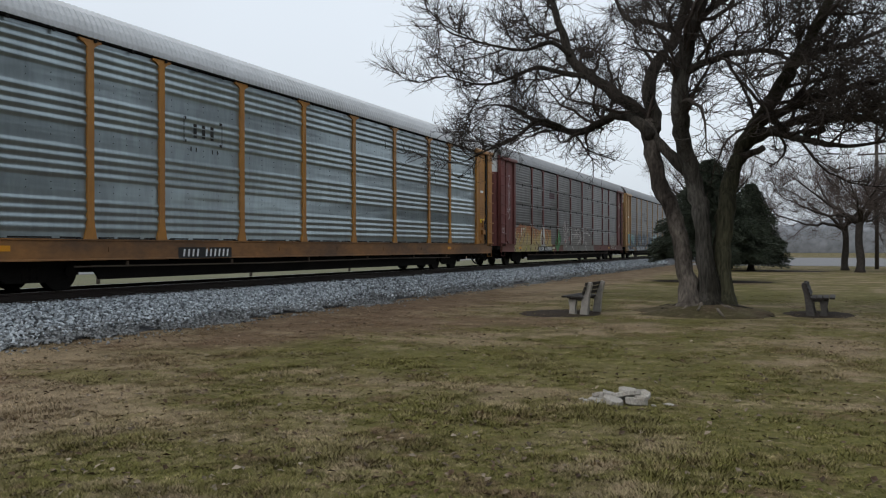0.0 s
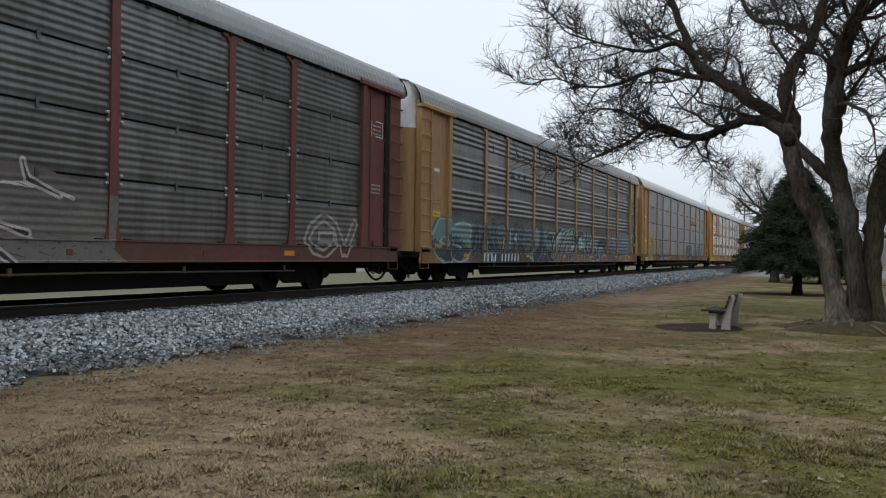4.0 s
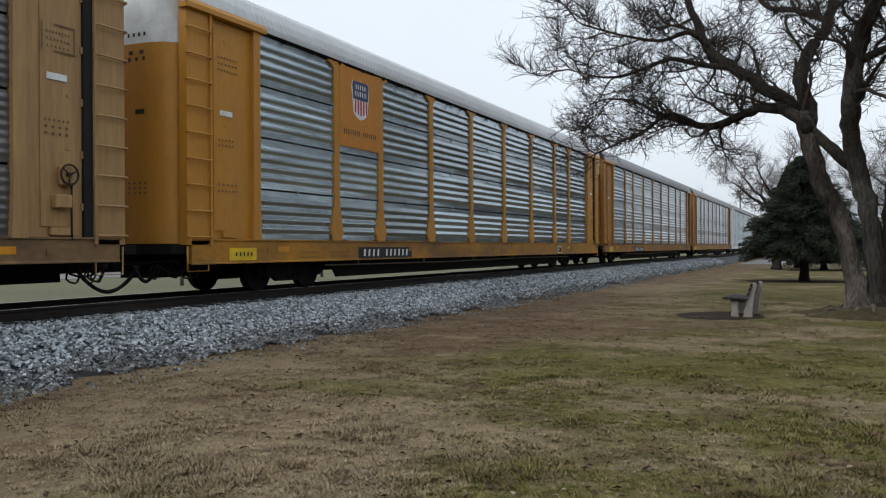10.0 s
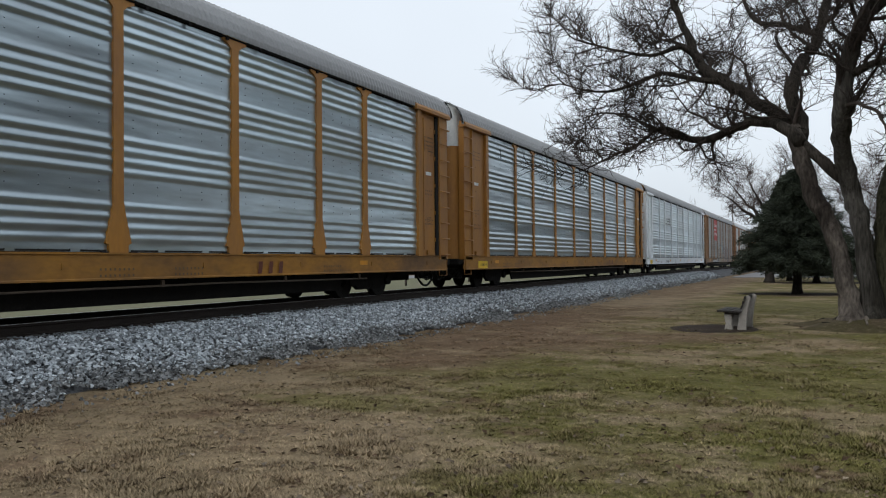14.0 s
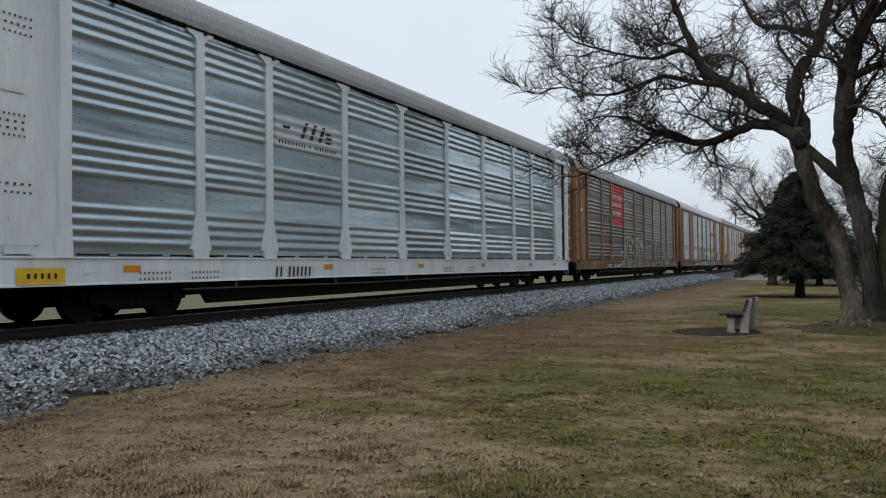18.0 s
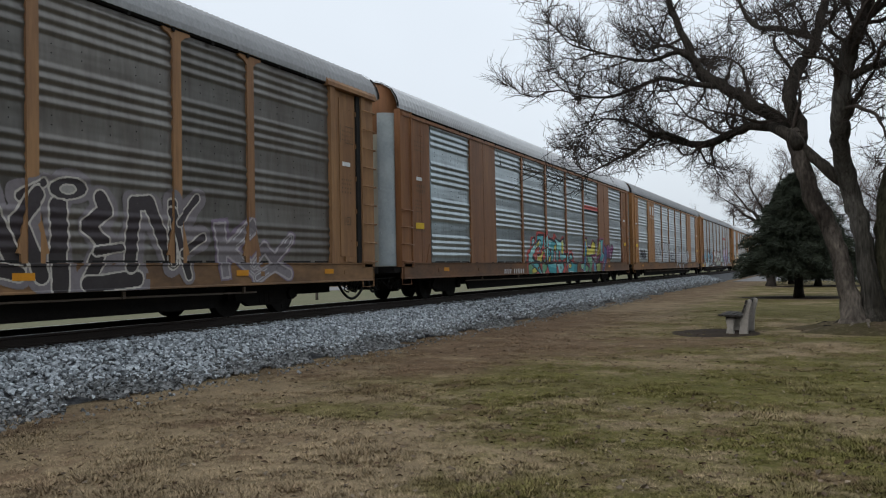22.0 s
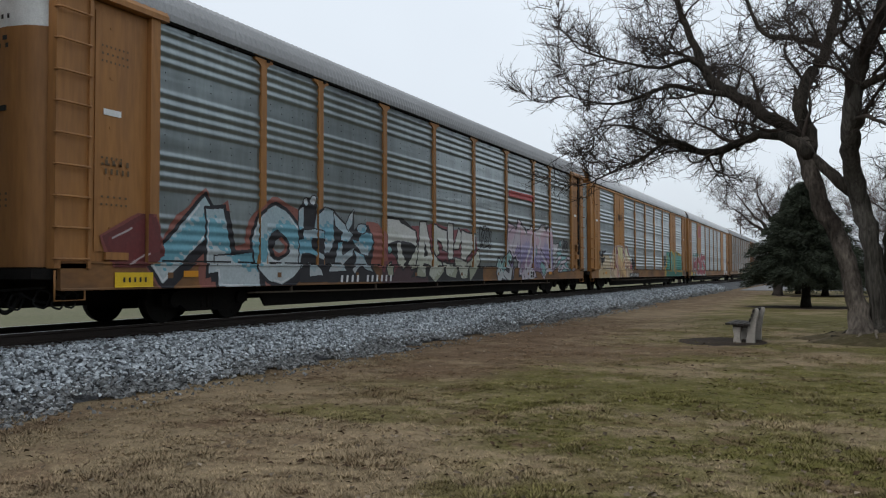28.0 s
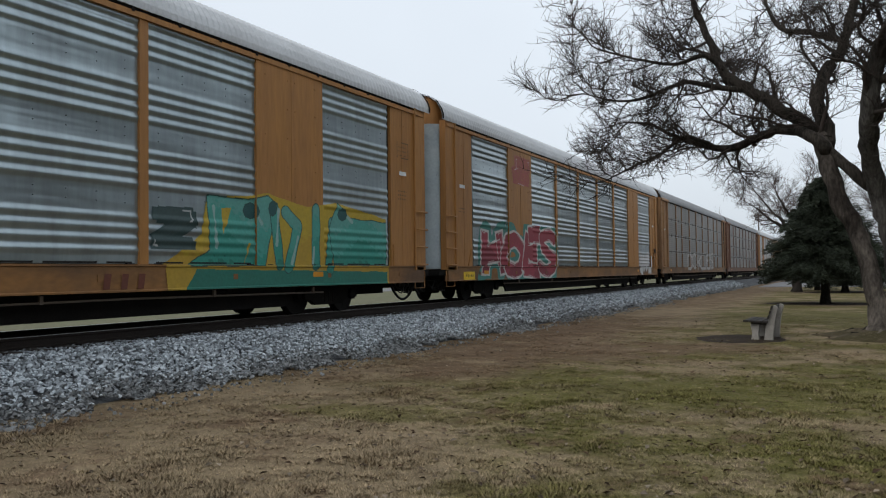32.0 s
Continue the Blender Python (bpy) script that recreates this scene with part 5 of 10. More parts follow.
mural(1, [
    ("ink", 0.026, [(-2.97, 2), (-2.77, 2.42)]),
    ("ink", 0.026, [(-2.73, 2.39), (-2.6, 2.44), (-2.68, 1.88), (-2.8, 1.67)]),
    ("ink", 0.026, [(-2.51, 2.45), (-2.51, 2.07)]),
    ("ink", 0.026, [(-2.06, 2.35), (-2.17, 1.88)]),
    ("ink", 0.026, [(-2.63, 1.65), (-2.15, 1.88), (-1.83, 2), (-1.59, 1.77)]),
    ("ink", 0.026, [(-2.88, 1.4), (-2.1, 1.57), (-2.41, 1.21), (-2.58, 0.93)]),
    ("ink", 0.017, [(-0.71, 1.51), (-0.39, 1.68), (0.13, 1.87), (0.13, 2.03)]),
    ("ink", 0.019, [(0.61, 2.1), (0.8, 1.86), (1.2, 1.69)]),
    ("ink", 0.019, [(0.55, 1.73), (1, 1.52), (1.47, 1.51)]),
    ("ink", 0.018, [(-0.1, 1.58), (-0.04, 1.7), (0.25, 1.63)]),
    ("ink", 0.018, [(0.32, 1.15), (0.94, 1.32), (0.94, 1.49)]),
    ("ink", 0.021, [(2.61, 2.24), (2.69, 1.97), (3.24, 1.76)]),
    ("ink", 0.02, [(2.25, 1.27), (2.7, 1.14)]),
    ("ink", 0.02, [(1.81, 1.52), (2.02, 1.66)]),
    ("ink", 0.02, [(2.03, 1), (2.48, 0.68)]),
    ("ink", 0.017, [(-1.13, 0.97), (-0.81, 0.75)]),
], {"ink": [(0.025, 0.025, 0.03)]}, (0.42, 0.385, 0.36), BLK, "dark outlines of faded lettering with pale edges", edge=0.045)
graffiti(1, 9.6, 11.8, 0.8, 1.85, 25, [], (0.34, 0.32, 0.29), (0.2, 0.19, 0.17), "pale spray-painted line work", thick=0.09, edge=0.035, glow=0)
plate(1, "number_patch", -8.1, -5.4, 0.66, 0.98, M_INK, "black number patch")
bars(1, -8.0, -5.5, 0.72, 0.93, (4, 6), M_WHITE)
plate(1, "faded_emblem", -5.9, -4.9, 3.75, 4.1, spray((0.07, 0.035, 0.04)), "faded dark emblem")
bars(1, -5.9, -4.6, 3.35, 3.5, (9,), spray((0.07, 0.035, 0.04)))
# buff car with teal lettering
graffiti(2, -12.9, -10.4, 0.6, 2.1, 30, [NAVY, (0.05, 0.08, 0.09), (0.14, 0.25, 0.24)], (0.34, 0.42, 0.41), (0.10, 0.15, 0.15), "dark navy spray-painted shapes with pale edges", forms="OS", thick=0.26, edge=0.03, glow=0.1, cast=0)
graffiti(2, -3.3, -1.7, 0.58, 2.0, 31, [(0.03, 0.03, 0.04), (0.025, 0.028, 0.04), (0.10, 0.17, 0.17), (0.035, 0.04, 0.055)], (0.26, 0.35, 0.34), (0.05, 0.055, 0.065), "dark spray-painted shapes with pale edges", forms="SO", thick=0.22, edge=0.022, glow=0.1, cast=0)
mural(2, [
    ("dark", 0, [(-9.3, 0.98), (-3.22, 0.97), (-3.22, 0.62), (-9.29, 0.66)]),
    ("dark", 0.105, [(-10.15, 0.95), (-9.97, 1.58), (-9.74, 1.88), (-9.67, 1.08)]),
    ("dark", 0.137, [(-9.47, 1.06), (-9.33, 1.62), (-9.15, 1.81)]),
    ("dark", 0.14, [(-9.12, 1.81), (-8.88, 1.71), (-8.7, 1.45), (-8.43, 1.16)]),
    ("teal", 0.075, [(-8.94, 1.39), (-8.95, 1.13)]),
    ("pale", 0.062, [(-8.66, 0.96), (-8.42, 0.69)]),
    ("pale", 0.047, [(-9.01, 0.96), (-8.99, 0.73)]),
    ("dark", 0.091, [(-8.53, 1.84), (-8.59, 1.61), (-8.33, 1.68)]),
    ("dark", 0.086, [(-8.18, 1.9), (-8.24, 1.4), (-7.92, 1.08)]),
    ("dark", 0.071, [(-8.39, 2.03), (-8.18, 1.99)]),
    ("blue", 0.14, [(-7.84, 1.8), (-7.43, 1.85), (-7.19, 1.44), (-7.19, 0.98)]),
    ("pale", 0.046, [(-7.38, 1.47), (-7.43, 1.09)]),
    ("teal", 0.055, [(-6.75, 1.85), (-6.77, 1.06)]),
    ("dark", 0.105, [(-6.38, 1.27), (-6.36, 1.76), (-6.14, 1.92), (-5.86, 1.7)]),
    ("pale", 0, [(-6.41, 1.51), (-6.14, 1.77), (-6.08, 1.4), (-6.27, 1.48)]),
    ("dark", 0.084, [(-5.86, 1.7), (-5.54, 1.57), (-5.3, 1.84), (-5.51, 1.94), (-5.71, 1.84)]),
    ("dark", 0.1, [(-5.94, 0.91), (-5.8, 1.37), (-5.47, 1.25), (-5.53, 0.82)]),
    ("blue", 0.105, [(-5.23, 1.65), (-4.59, 1.95)]),
    ("blue", 0.087, [(-5.23, 1.34), (-4.72, 1.49)]),
    ("dark", 0.214, [(-4.11, 0.77), (-3.3, 1.35), (-3.31, 1.99)]),
    ("grey", 0, [(-3.57, 1.63), (-3.62, 1.42), (-3.75, 1.26), (-3.93, 1.2), (-4.11, 1.25), (-4.24, 1.4), (-4.29, 1.6), (-4.24, 1.81), (-4.12, 1.97), (-3.94, 2.04), (-3.76, 2), (-3.62, 1.85)]),
    ("dark", 0.109, [(-4.52, 1.05), (-4.22, 1.42)]),
    ("pale", 0.045, [(-4.72, 0.87), (-4.39, 0.73), (-4.52, 1)]),
], {"dark": [(0.045, 0.045, 0.05), (0.025, 0.028, 0.038), (0.03, 0.032, 0.045), (0.035, 0.04, 0.055), (0.05, 0.055, 0.07)], "teal": [(0.16, 0.26, 0.25), (0.22, 0.34, 0.33)], "pale": [(0.3, 0.33, 0.33), (0.38, 0.44, 0.43)], "blue": [(0.03, 0.035, 0.05), (0.07, 0.08, 0.11), (0.09, 0.11, 0.15)], "grey": [(0.12, 0.11, 0.115), (0.2, 0.2, 0.2)]}, (0.15, 0.20, 0.20), (0.045, 0.047, 0.053), "dark navy spray-painted lettering with pale teal edges", edge=0.028, glow=0.08)
mural(2, [
    ("dark", 0.098, [(-1.98, 0.94), (-1.79, 1.56), (-1.52, 1.82), (-0.83, 2.08), (-0.61, 2.03), (-0.75, 1.86)]),
    ("teal", 0, [(-1.7, 1.26), (-1.45, 1.68), (-0.99, 1.82), (-0.81, 1.91), (-0.77, 1.75), (-0.95, 1.61), (-1.26, 1.57)]),
    ("dark", 0.098, [(-1.13, 0.74), (-0.83, 1.38), (-0.42, 1.94)]),
    ("dark", 0.073, [(-0.54, 1.96), (-0.22, 2.05), (-0.31, 1.82), (-0.54, 1.65)]),
    ("dark", 0.066, [(-0.58, 1.39), (-0.24, 1.86), (0.07, 1.96)]),
    ("dark", 0.089, [(-0.41, 0.73), (-0.11, 1.39), (0.17, 1.48), (0.43, 1.41), (0.32, 0.73)]),
    ("pale", 0, [(0.01, 1.07), (0.08, 1.38), (0.29, 1.43), (0.27, 1.08)]),
    ("dark", 0.05, [(0.21, 1.96), (0.8, 2.1)]),
    ("dark", 0.05, [(0.17, 1.75), (0.8, 1.85)]),
    ("dark", 0.047, [(0.36, 1.96), (0.22, 1.75)]),
    ("dark", 0.097, [(0.81, 0.72), (1.04, 2.07)]),
    ("dark", 0.115, [(1.06, 2.07), (1.79, 1.06)]),
    ("teal", 0.056, [(0.76, 1.27), (1.12, 1.36)]),
    ("dark", 0.144, [(2.57, 1.95), (2.02, 1.96), (1.75, 1.7), (1.84, 1.28), (2.33, 1.09), (2.84, 1.26)]),
    ("teal", 0, [(2.46, 1.52), (2.42, 1.37), (2.32, 1.26), (2.19, 1.21), (2.06, 1.25), (1.96, 1.35), (1.92, 1.49), (1.96, 1.64), (2.05, 1.75), (2.19, 1.8), (2.32, 1.76), (2.42, 1.66)]),
    ("dark", 0.035, [(2.05, 1.63), (2.26, 1.51), (2.11, 1.37)]),
    ("teal", 0, [(2.39, 1.56), (2.8, 1.48), (2.42, 1.36)]),
    ("dark", 0.126, [(2.52, 0.71), (3.24, 1.99)]),
    ("dark", 0.073, [(2.84, 1.39), (3.45, 1.67)]),
    ("dark", 0.111, [(2.97, 1.33), (3.96, 0.84)]),
], {"dark": [(0.13, 0.06, 0.12), (0.11, 0.05, 0.10), (0.028, 0.03, 0.038), (0.02, 0.024, 0.034), (0.022, 0.03, 0.04), (0.03, 0.05, 0.055)], "teal": [(0.20, 0.36, 0.34), (0.27, 0.42, 0.40)], "pale": [(0.20, 0.22, 0.26), (0.22, 0.34, 0.34)]}, (0.40, 0.53, 0.51), (0.025, 0.03, 0.035), "black and teal spray-painted lettering with pale outlines", edge=0.035, glow=0.045)
graffiti(2, 3.9, 5.3, 0.68, 1.85, 34, [(0.05, 0.07, 0.08), (0.12, 0.22, 0.21)], (0.4, 0.46, 0.45), (0.05, 0.05, 0.06), "teal spray-painted tail", forms="L~", thick=0.15, edge=0.03, glow=0.05)
mural(2, [
    ("dark", 0, [(5.17, 1.51), (5.42, 1.67), (5.97, 1.79), (6.36, 1.77), (6.85, 1.69), (6.43, 1.1), (6.02, 1.43), (5.42, 1.4), (5.17, 1.31)]),
    ("teal", 0.049, [(5.42, 1.32), (5.97, 1.38), (6.41, 1.12)]),
    ("pale", 0.033, [(5.51, 1.2), (5.83, 1.25), (5.97, 0.83)]),
    ("pale", 0.043, [(6.11, 0.96), (6.56, 1.01), (6.41, 0.79)]),
    ("blue", 0.072, [(7.62, 1.36), (7.44, 0.97), (7.62, 0.77), (8.18, 0.78)]),
    ("grey", 0, [(9.11, 1.67), (9.04, 1.4), (8.86, 1.18), (8.61, 1.06), (8.33, 1.05), (8.09, 1.16), (7.93, 1.36), (7.87, 1.61), (7.93, 1.86), (8.09, 2.07), (8.33, 2.21), (8.6, 2.23), (8.86, 2.14), (9.04, 1.94)]),
    ("teal", 0, [(8.2, 1.88), (8.17, 1.84), (8.12, 1.81), (8.06, 1.83), (8.03, 1.87), (8.06, 1.92), (8.12, 1.94), (8.17, 1.93)]),
    ("teal", 0, [(8.25, 1.73), (8.23, 1.69), (8.19, 1.68), (8.15, 1.69), (8.14, 1.72), (8.15, 1.75), (8.19, 1.77), (8.23, 1.76)]),
    ("grey", 0, [(9.15, 1.07), (9.6, 1.7), (10.15, 2.16), (10.66, 2.28), (11.3, 2.07), (11.98, 2.18), (12.09, 1.1)]),
    ("blue", 0.048, [(9.29, 1.31), (9.6, 1.72), (10.24, 2.18), (10.75, 2.25), (11.39, 2.06), (12.08, 2.2), (12.61, 2.39)]),
    ("green", 0.044, [(9.87, 1.85), (10.24, 2), (10.67, 1.93), (10.24, 1.78)]),
    ("blue", 0.044, [(9.75, 1.57), (10.41, 1.74), (11.12, 1.83), (11.93, 1.8)]),
    ("green", 0.046, [(10.75, 1.7), (11.4, 1.73), (11.89, 1.5)]),
    ("blue", 0.047, [(10.85, 1.12), (10.76, 1.38), (11.03, 1.56), (11.26, 1.39), (11.03, 1.24)]),
    ("grey", 0.044, [(9.91, 1.16), (10.16, 1.5), (10.58, 1.63)]),
    ("green", 0.054, [(11.4, 1.25), (11.59, 1.55), (11.94, 1.57)]),
    ("green", 0.107, [(9.37, 0.85), (10.16, 0.91)]),
], {"dark": [(0.03, 0.035, 0.05), (0.02, 0.024, 0.04)], "teal": [(0.16, 0.36, 0.40), (0.22, 0.42, 0.44)], "pale": [(0.36, 0.40, 0.40)], "grey": [(0.12, 0.13, 0.14), (0.15, 0.165, 0.17), (0.15, 0.16, 0.165)], "blue": [(0.04, 0.16, 0.24), (0.10, 0.20, 0.30), (0.14, 0.22, 0.34)], "green": [(0.16, 0.22, 0.17), (0.10, 0.22, 0.18)]}, (0.03, 0.07, 0.08), (0.05, 0.10, 0.09), "grey and blue spray-painted face and coils", edge=0.018, glow=0.02)
mural(2, [
    ("ink", 0.018, [(7.1, 1.71), (7.38, 1.58), (7.04, 1.47), (7.38, 1.39), (7.04, 1.29), (7.38, 1.21), (7.16, 1.06)]),
    ("ink", 0.02, [(8.31, 2.03), (8.65, 1.98), (8.86, 2.07), (8.72, 1.93)]),
    ("ink", 0.02, [(8.54, 1.79), (8.79, 1.84), (8.79, 1.75), (8.55, 1.74)]),
    ("ink", 0.02, [(8.25, 1.43), (8.38, 1.33), (8.18, 1.33)]),
    ("ink", 0.021, [(8.86, 1.45), (8.68, 1.34), (8.82, 1.29)]),
], {"ink": [(0.025, 0.025, 0.03)]}, BLK, BLK, "thin black scribbles", bare=("ink",))
mural(2, [
    ("ink", 0.019, [(12.44, 3.37), (12.36, 3.93), (12.54, 4.15), (12.82, 4), (12.99, 3.57)]),
    ("blue", 0.044, [(12.39, 4.02), (12.71, 3.88)]),
    ("ink", 0.019, [(12.39, 3.74), (12.6, 3.51), (12.93, 3.36)]),
    ("ink", 0.019, [(12.44, 3.56), (12.88, 3.16)]),
    ("ink", 0.025, [(12.39, 2.47), (12.37, 3.1), (12.6, 3.26), (12.88, 3.03), (12.77, 2.63), (12.55, 2.74), (12.52, 2.99), (12.66, 3.07)]),
    ("green", 0.032, [(12.5, 2.99), (12.6, 3.13), (12.71, 2.89)]),
    ("blue", 0.044, [(12.24, 2.21), (12.72, 2.4), (12.99, 2.72), (12.93, 3.04)]),
    ("ink", 0.019, [(12.24, 2.08), (12.72, 2.27), (13.03, 2.52)]),
], {"ink": [(0.05, 0.045, 0.04)], "blue": [(0.08, 0.18, 0.36)], "green": [(0.2, 0.28, 0.2)]}, (0.05, 0.05, 0.05), (0.2, 0.2, 0.2), "thin blue and black spray-painted loops on the end panel", edge=0.012, bare=("ink",))
bars(2, -9.4, -5.9, 0.66, 0.95, (4, 6), M_WHITE)
bars(2, -6.2, -5.0, 3.80, 4.05, (2,), M_INK)
bars(2, -7.0, -6.1, 3.84, 3.90, (1,), M_INK)
bars(2, -7.0, -6.1, 3.96, 4.02, (1,), M_INK)
bars(2, -5.9, -4.5, 3.55, 3.68, (7,), M_INK)
bars(2, -5.9, -4.4, 3.32, 3.45, (8,), M_INK)
# buff car with stacked sheets
mural(3, [
    ("yellow", 0, [(-11.93, 2.05), (-11.48, 2.2), (-10.73, 2.36), (-10.18, 2.34), (-9.74, 2.15), (-9.71, 1.67), (-10.19, 1.41), (-10.74, 1.26), (-11.93, 1.14)]),
    ("green", 0, [(-11.86, 1.14), (-10.51, 1.24), (-10.61, 0.68), (-11.86, 0.66)]),
    ("orange", 0.067, [(-11.71, 1.82), (-11.08, 1.98), (-10.47, 2.1), (-10.23, 1.72)]),
    ("orange", 0.068, [(-11.56, 1.38), (-11, 1.48), (-10.74, 1.73)]),
    ("orange", 0.059, [(-10.09, 2.11), (-9.89, 1.79), (-10.28, 1.51)]),
    ("dark", 0.056, [(-10.78, 1.93), (-10.42, 1.9), (-10.65, 1.58), (-10.42, 1.34)]),
    ("dark", 0.045, [(-11.63, 1.67), (-11.32, 1.62), (-11.16, 1.31)]),
    ("dark", 0.039, [(-11.2, 2.17), (-10.99, 1.95)]),
    ("pale", 0.059, [(-11.78, 1.96), (-11.4, 2.03), (-11.16, 1.86)]),
    ("pale", 0.059, [(-10.09, 2.24), (-9.81, 2.05)]),
], {"yellow": [(0.30, 0.27, 0.12), (0.35, 0.29, 0.07), (0.34, 0.27, 0.05)], "green": [(0.27, 0.27, 0.16)], "orange": [(0.30, 0.17, 0.06)], "dark": [(0.07, 0.065, 0.06)], "pale": [(0.40, 0.38, 0.26)]}, (0.13, 0.12, 0.08), BLK, "faded yellow and pale green spray-painted shapes", edge=0.015, bare=("orange", "dark", "pale"), fade=0.06)
mural(3, [
    ("ink", 0.016, [(-8.55, 1.67), (-8.51, 2.12)]),
    ("ink", 0.016, [(-8.51, 2.19), (-8.16, 2.4), (-7.91, 2.25), (-7.79, 2), (-7.83, 1.75), (-8.02, 1.73), (-8.02, 2.13)]),
    ("ink", 0.016, [(-8.24, 2.11), (-8.28, 1.67), (-7.54, 1.63), (-7.58, 1.17)]),
    ("ink", 0.015, [(-9.01, 1.64), (-8.55, 1.67)]),
    ("ink", 0.015, [(-8.87, 1.55), (-8.87, 1.28), (-8.64, 1.29), (-8.66, 1.06)]),
    ("ink", 0.017, [(-7.13, 2.33), (-7.2, 2.05), (-7.11, 1.64), (-7.32, 1.59), (-7.23, 1.25), (-7.09, 1.27), (-7.14, 0.99)]),
    ("ink", 0.018, [(-6.7, 2.17), (-6.63, 1.98), (-6.9, 1.73)]),
    ("ink", 0.018, [(-6.35, 2.12), (-6.38, 1.76), (-6.56, 1.55), (-6.3, 1.4)]),
    ("ink", 0.017, [(-6.99, 1.37), (-6.3, 1.09)]),
], {"ink": [(0.035, 0.035, 0.042)]}, BLK, BLK, "thin dark scrawled tag", bare=("ink",))
graffiti(3, 2.4, 4.9, 0.58, 2.0, 43, [(0.03, 0.05, 0.11), (0.04, 0.07, 0.14), (0.09, 0.10, 0.11)], (0.02, 0.025, 0.04), (0.05, 0.06, 0.08), "dark blue spray-painted shape", forms="OM", thick=0.26, glow=0)
graffiti(3, 6.0, 10.3, 0.62, 2.2, 44, [], (0.03, 0.03, 0.03), NAVY, "loose black line work", forms="R~S~", thick=0.08, edge=0.035, glow=0)
plate(3, "stripe", 4.35, 6.75, 3.72, 3.98, spray((0.45, 0.07, 0.03)), "red lettered stripe")
plate(3, "stripe", 4.4, 6.9, 3.60, 3.71, M_INK, "black shadow stripe")
bars(3, 4.5, 6.6, 3.77, 3.93, (5, 5), spray((0.55, 0.13, 0.06)))
plate(3, "number_patch", -8.3, -5.6, 0.68, 0.98, M_INK, "black number patch")
bars(3, -8.2, -5.7, 0.74, 0.93, (4, 6), M_WHITE)
# golden car with shield sign
bm = bmesh.new()
box(bm, 1.50, 1.598, -9.0, -7.2, 3.32, 5.22)
sign = part("sign_panel", bm, spray((0.50, 0.20, 0.025)), CARS[4], "golden sign panel with a striped shield")
bm = bmesh.new()
out = [(-8.45, 4.95), (-8.3, 4.90), (-8.1, 4.97), (-7.9, 4.90), (-7.75, 4.95), (-7.70, 4.8), (-7.75, 4.45), (-7.78, 4.2), (-7.9, 4.08), (-8.1, 4.02), (-8.3, 4.08), (-8.42, 4.2), (-8.45, 4.45), (-8.5, 4.8)]
prism(bm, out, 0, 1.598, 1.604)
part("shield", bm, M_WHITE, sign, "white shield")
bm = bmesh.new()
prism(bm, [(-8.45, 4.93), (-8.1, 4.95), (-7.75, 4.93), (-7.73, 4.8), (-7.77, 4.5), (-8.43, 4.5), (-8.47, 4.8)], 0, 1.604, 1.609)
part("shield_top", bm, M_BLUE, sign)
for i in range(5):
    bm = bmesh.new()
    y = -8.36 + 0.125 * i
    box(bm, 1.604, 1.609, y, y + 0.06, 4.12 + 0.03 * abs(i - 2), 4.49)
    part("shield_stripe", bm, M_RED, sign)
bars(4, -8.35, -7.85, 4.75, 4.86, (5,), M_WHITE, x=1.611, slant=0)
bars(4, -8.38, -7.82, 4.58, 4.70, (7,), M_WHITE, x=1.611, slant=0)
bars(4, -8.85, -7.35, 3.62, 3.74, (8, 7), M_INK, x=1.6, slant=0)
plate(4, "number_patch", -8.2, -5.5, 0.66, 0.93, M_INK, "black number patch")
bars(4, -8.05, -5.7, 0.71, 0.88, (4, 6), M_WHITE)
# shiny cars
plate(5, "number_patch", -6.95, -4.2, 0.64, 0.92, M_INK, "black number patch")
bars(5, -6.8, -4.4, 0.69, 0.87, (4, 6), M_WHITE)
for k in (4, 5, 6, 7):
    for y in (-10.6, -9.4, -3.2, 1.0, 2.6, 7.2):
        bars(k, y, y + 0.75, 0.80, 0.84, (8,), M_FAINT, slant=0)
        bars(k, y, y + 0.75, 0.70, 0.74, (8,), M_FAINT, slant=0)
for k, y in ((5, 4.8), (6, 4.85), (12, 3.35), (3, 4.9)):
    bars(k, y, y + 1.0, 0.66, 0.92, (3,), spray((0.12, 0.035, 0.02)))
# white car
plate(7, "logo_field", -6.9, -4.4, 3.45, 4.15, spray((0.5, 0.53, 0.55)), "pale logo field")
bars(7, -6.8, -6.15, 3.86, 3.92, (1,), M_INK)
bars(7, -6.1, -5.1, 3.72, 4.08, (3,), M_INK, slant=0.5)
for z in (3.72, 3.82, 3.92):
    bars(7, -5.2, -4.6, z, z + 0.05, (1,), M_INK)
bars(7, -6.8, -4.6, 3.52, 3.60, (10, 1, 9), M_DARK, slant=0)
bars(7, -7.0, -5.7, 0.68, 0.90, (2, 6), M_INK, slant=0.1)
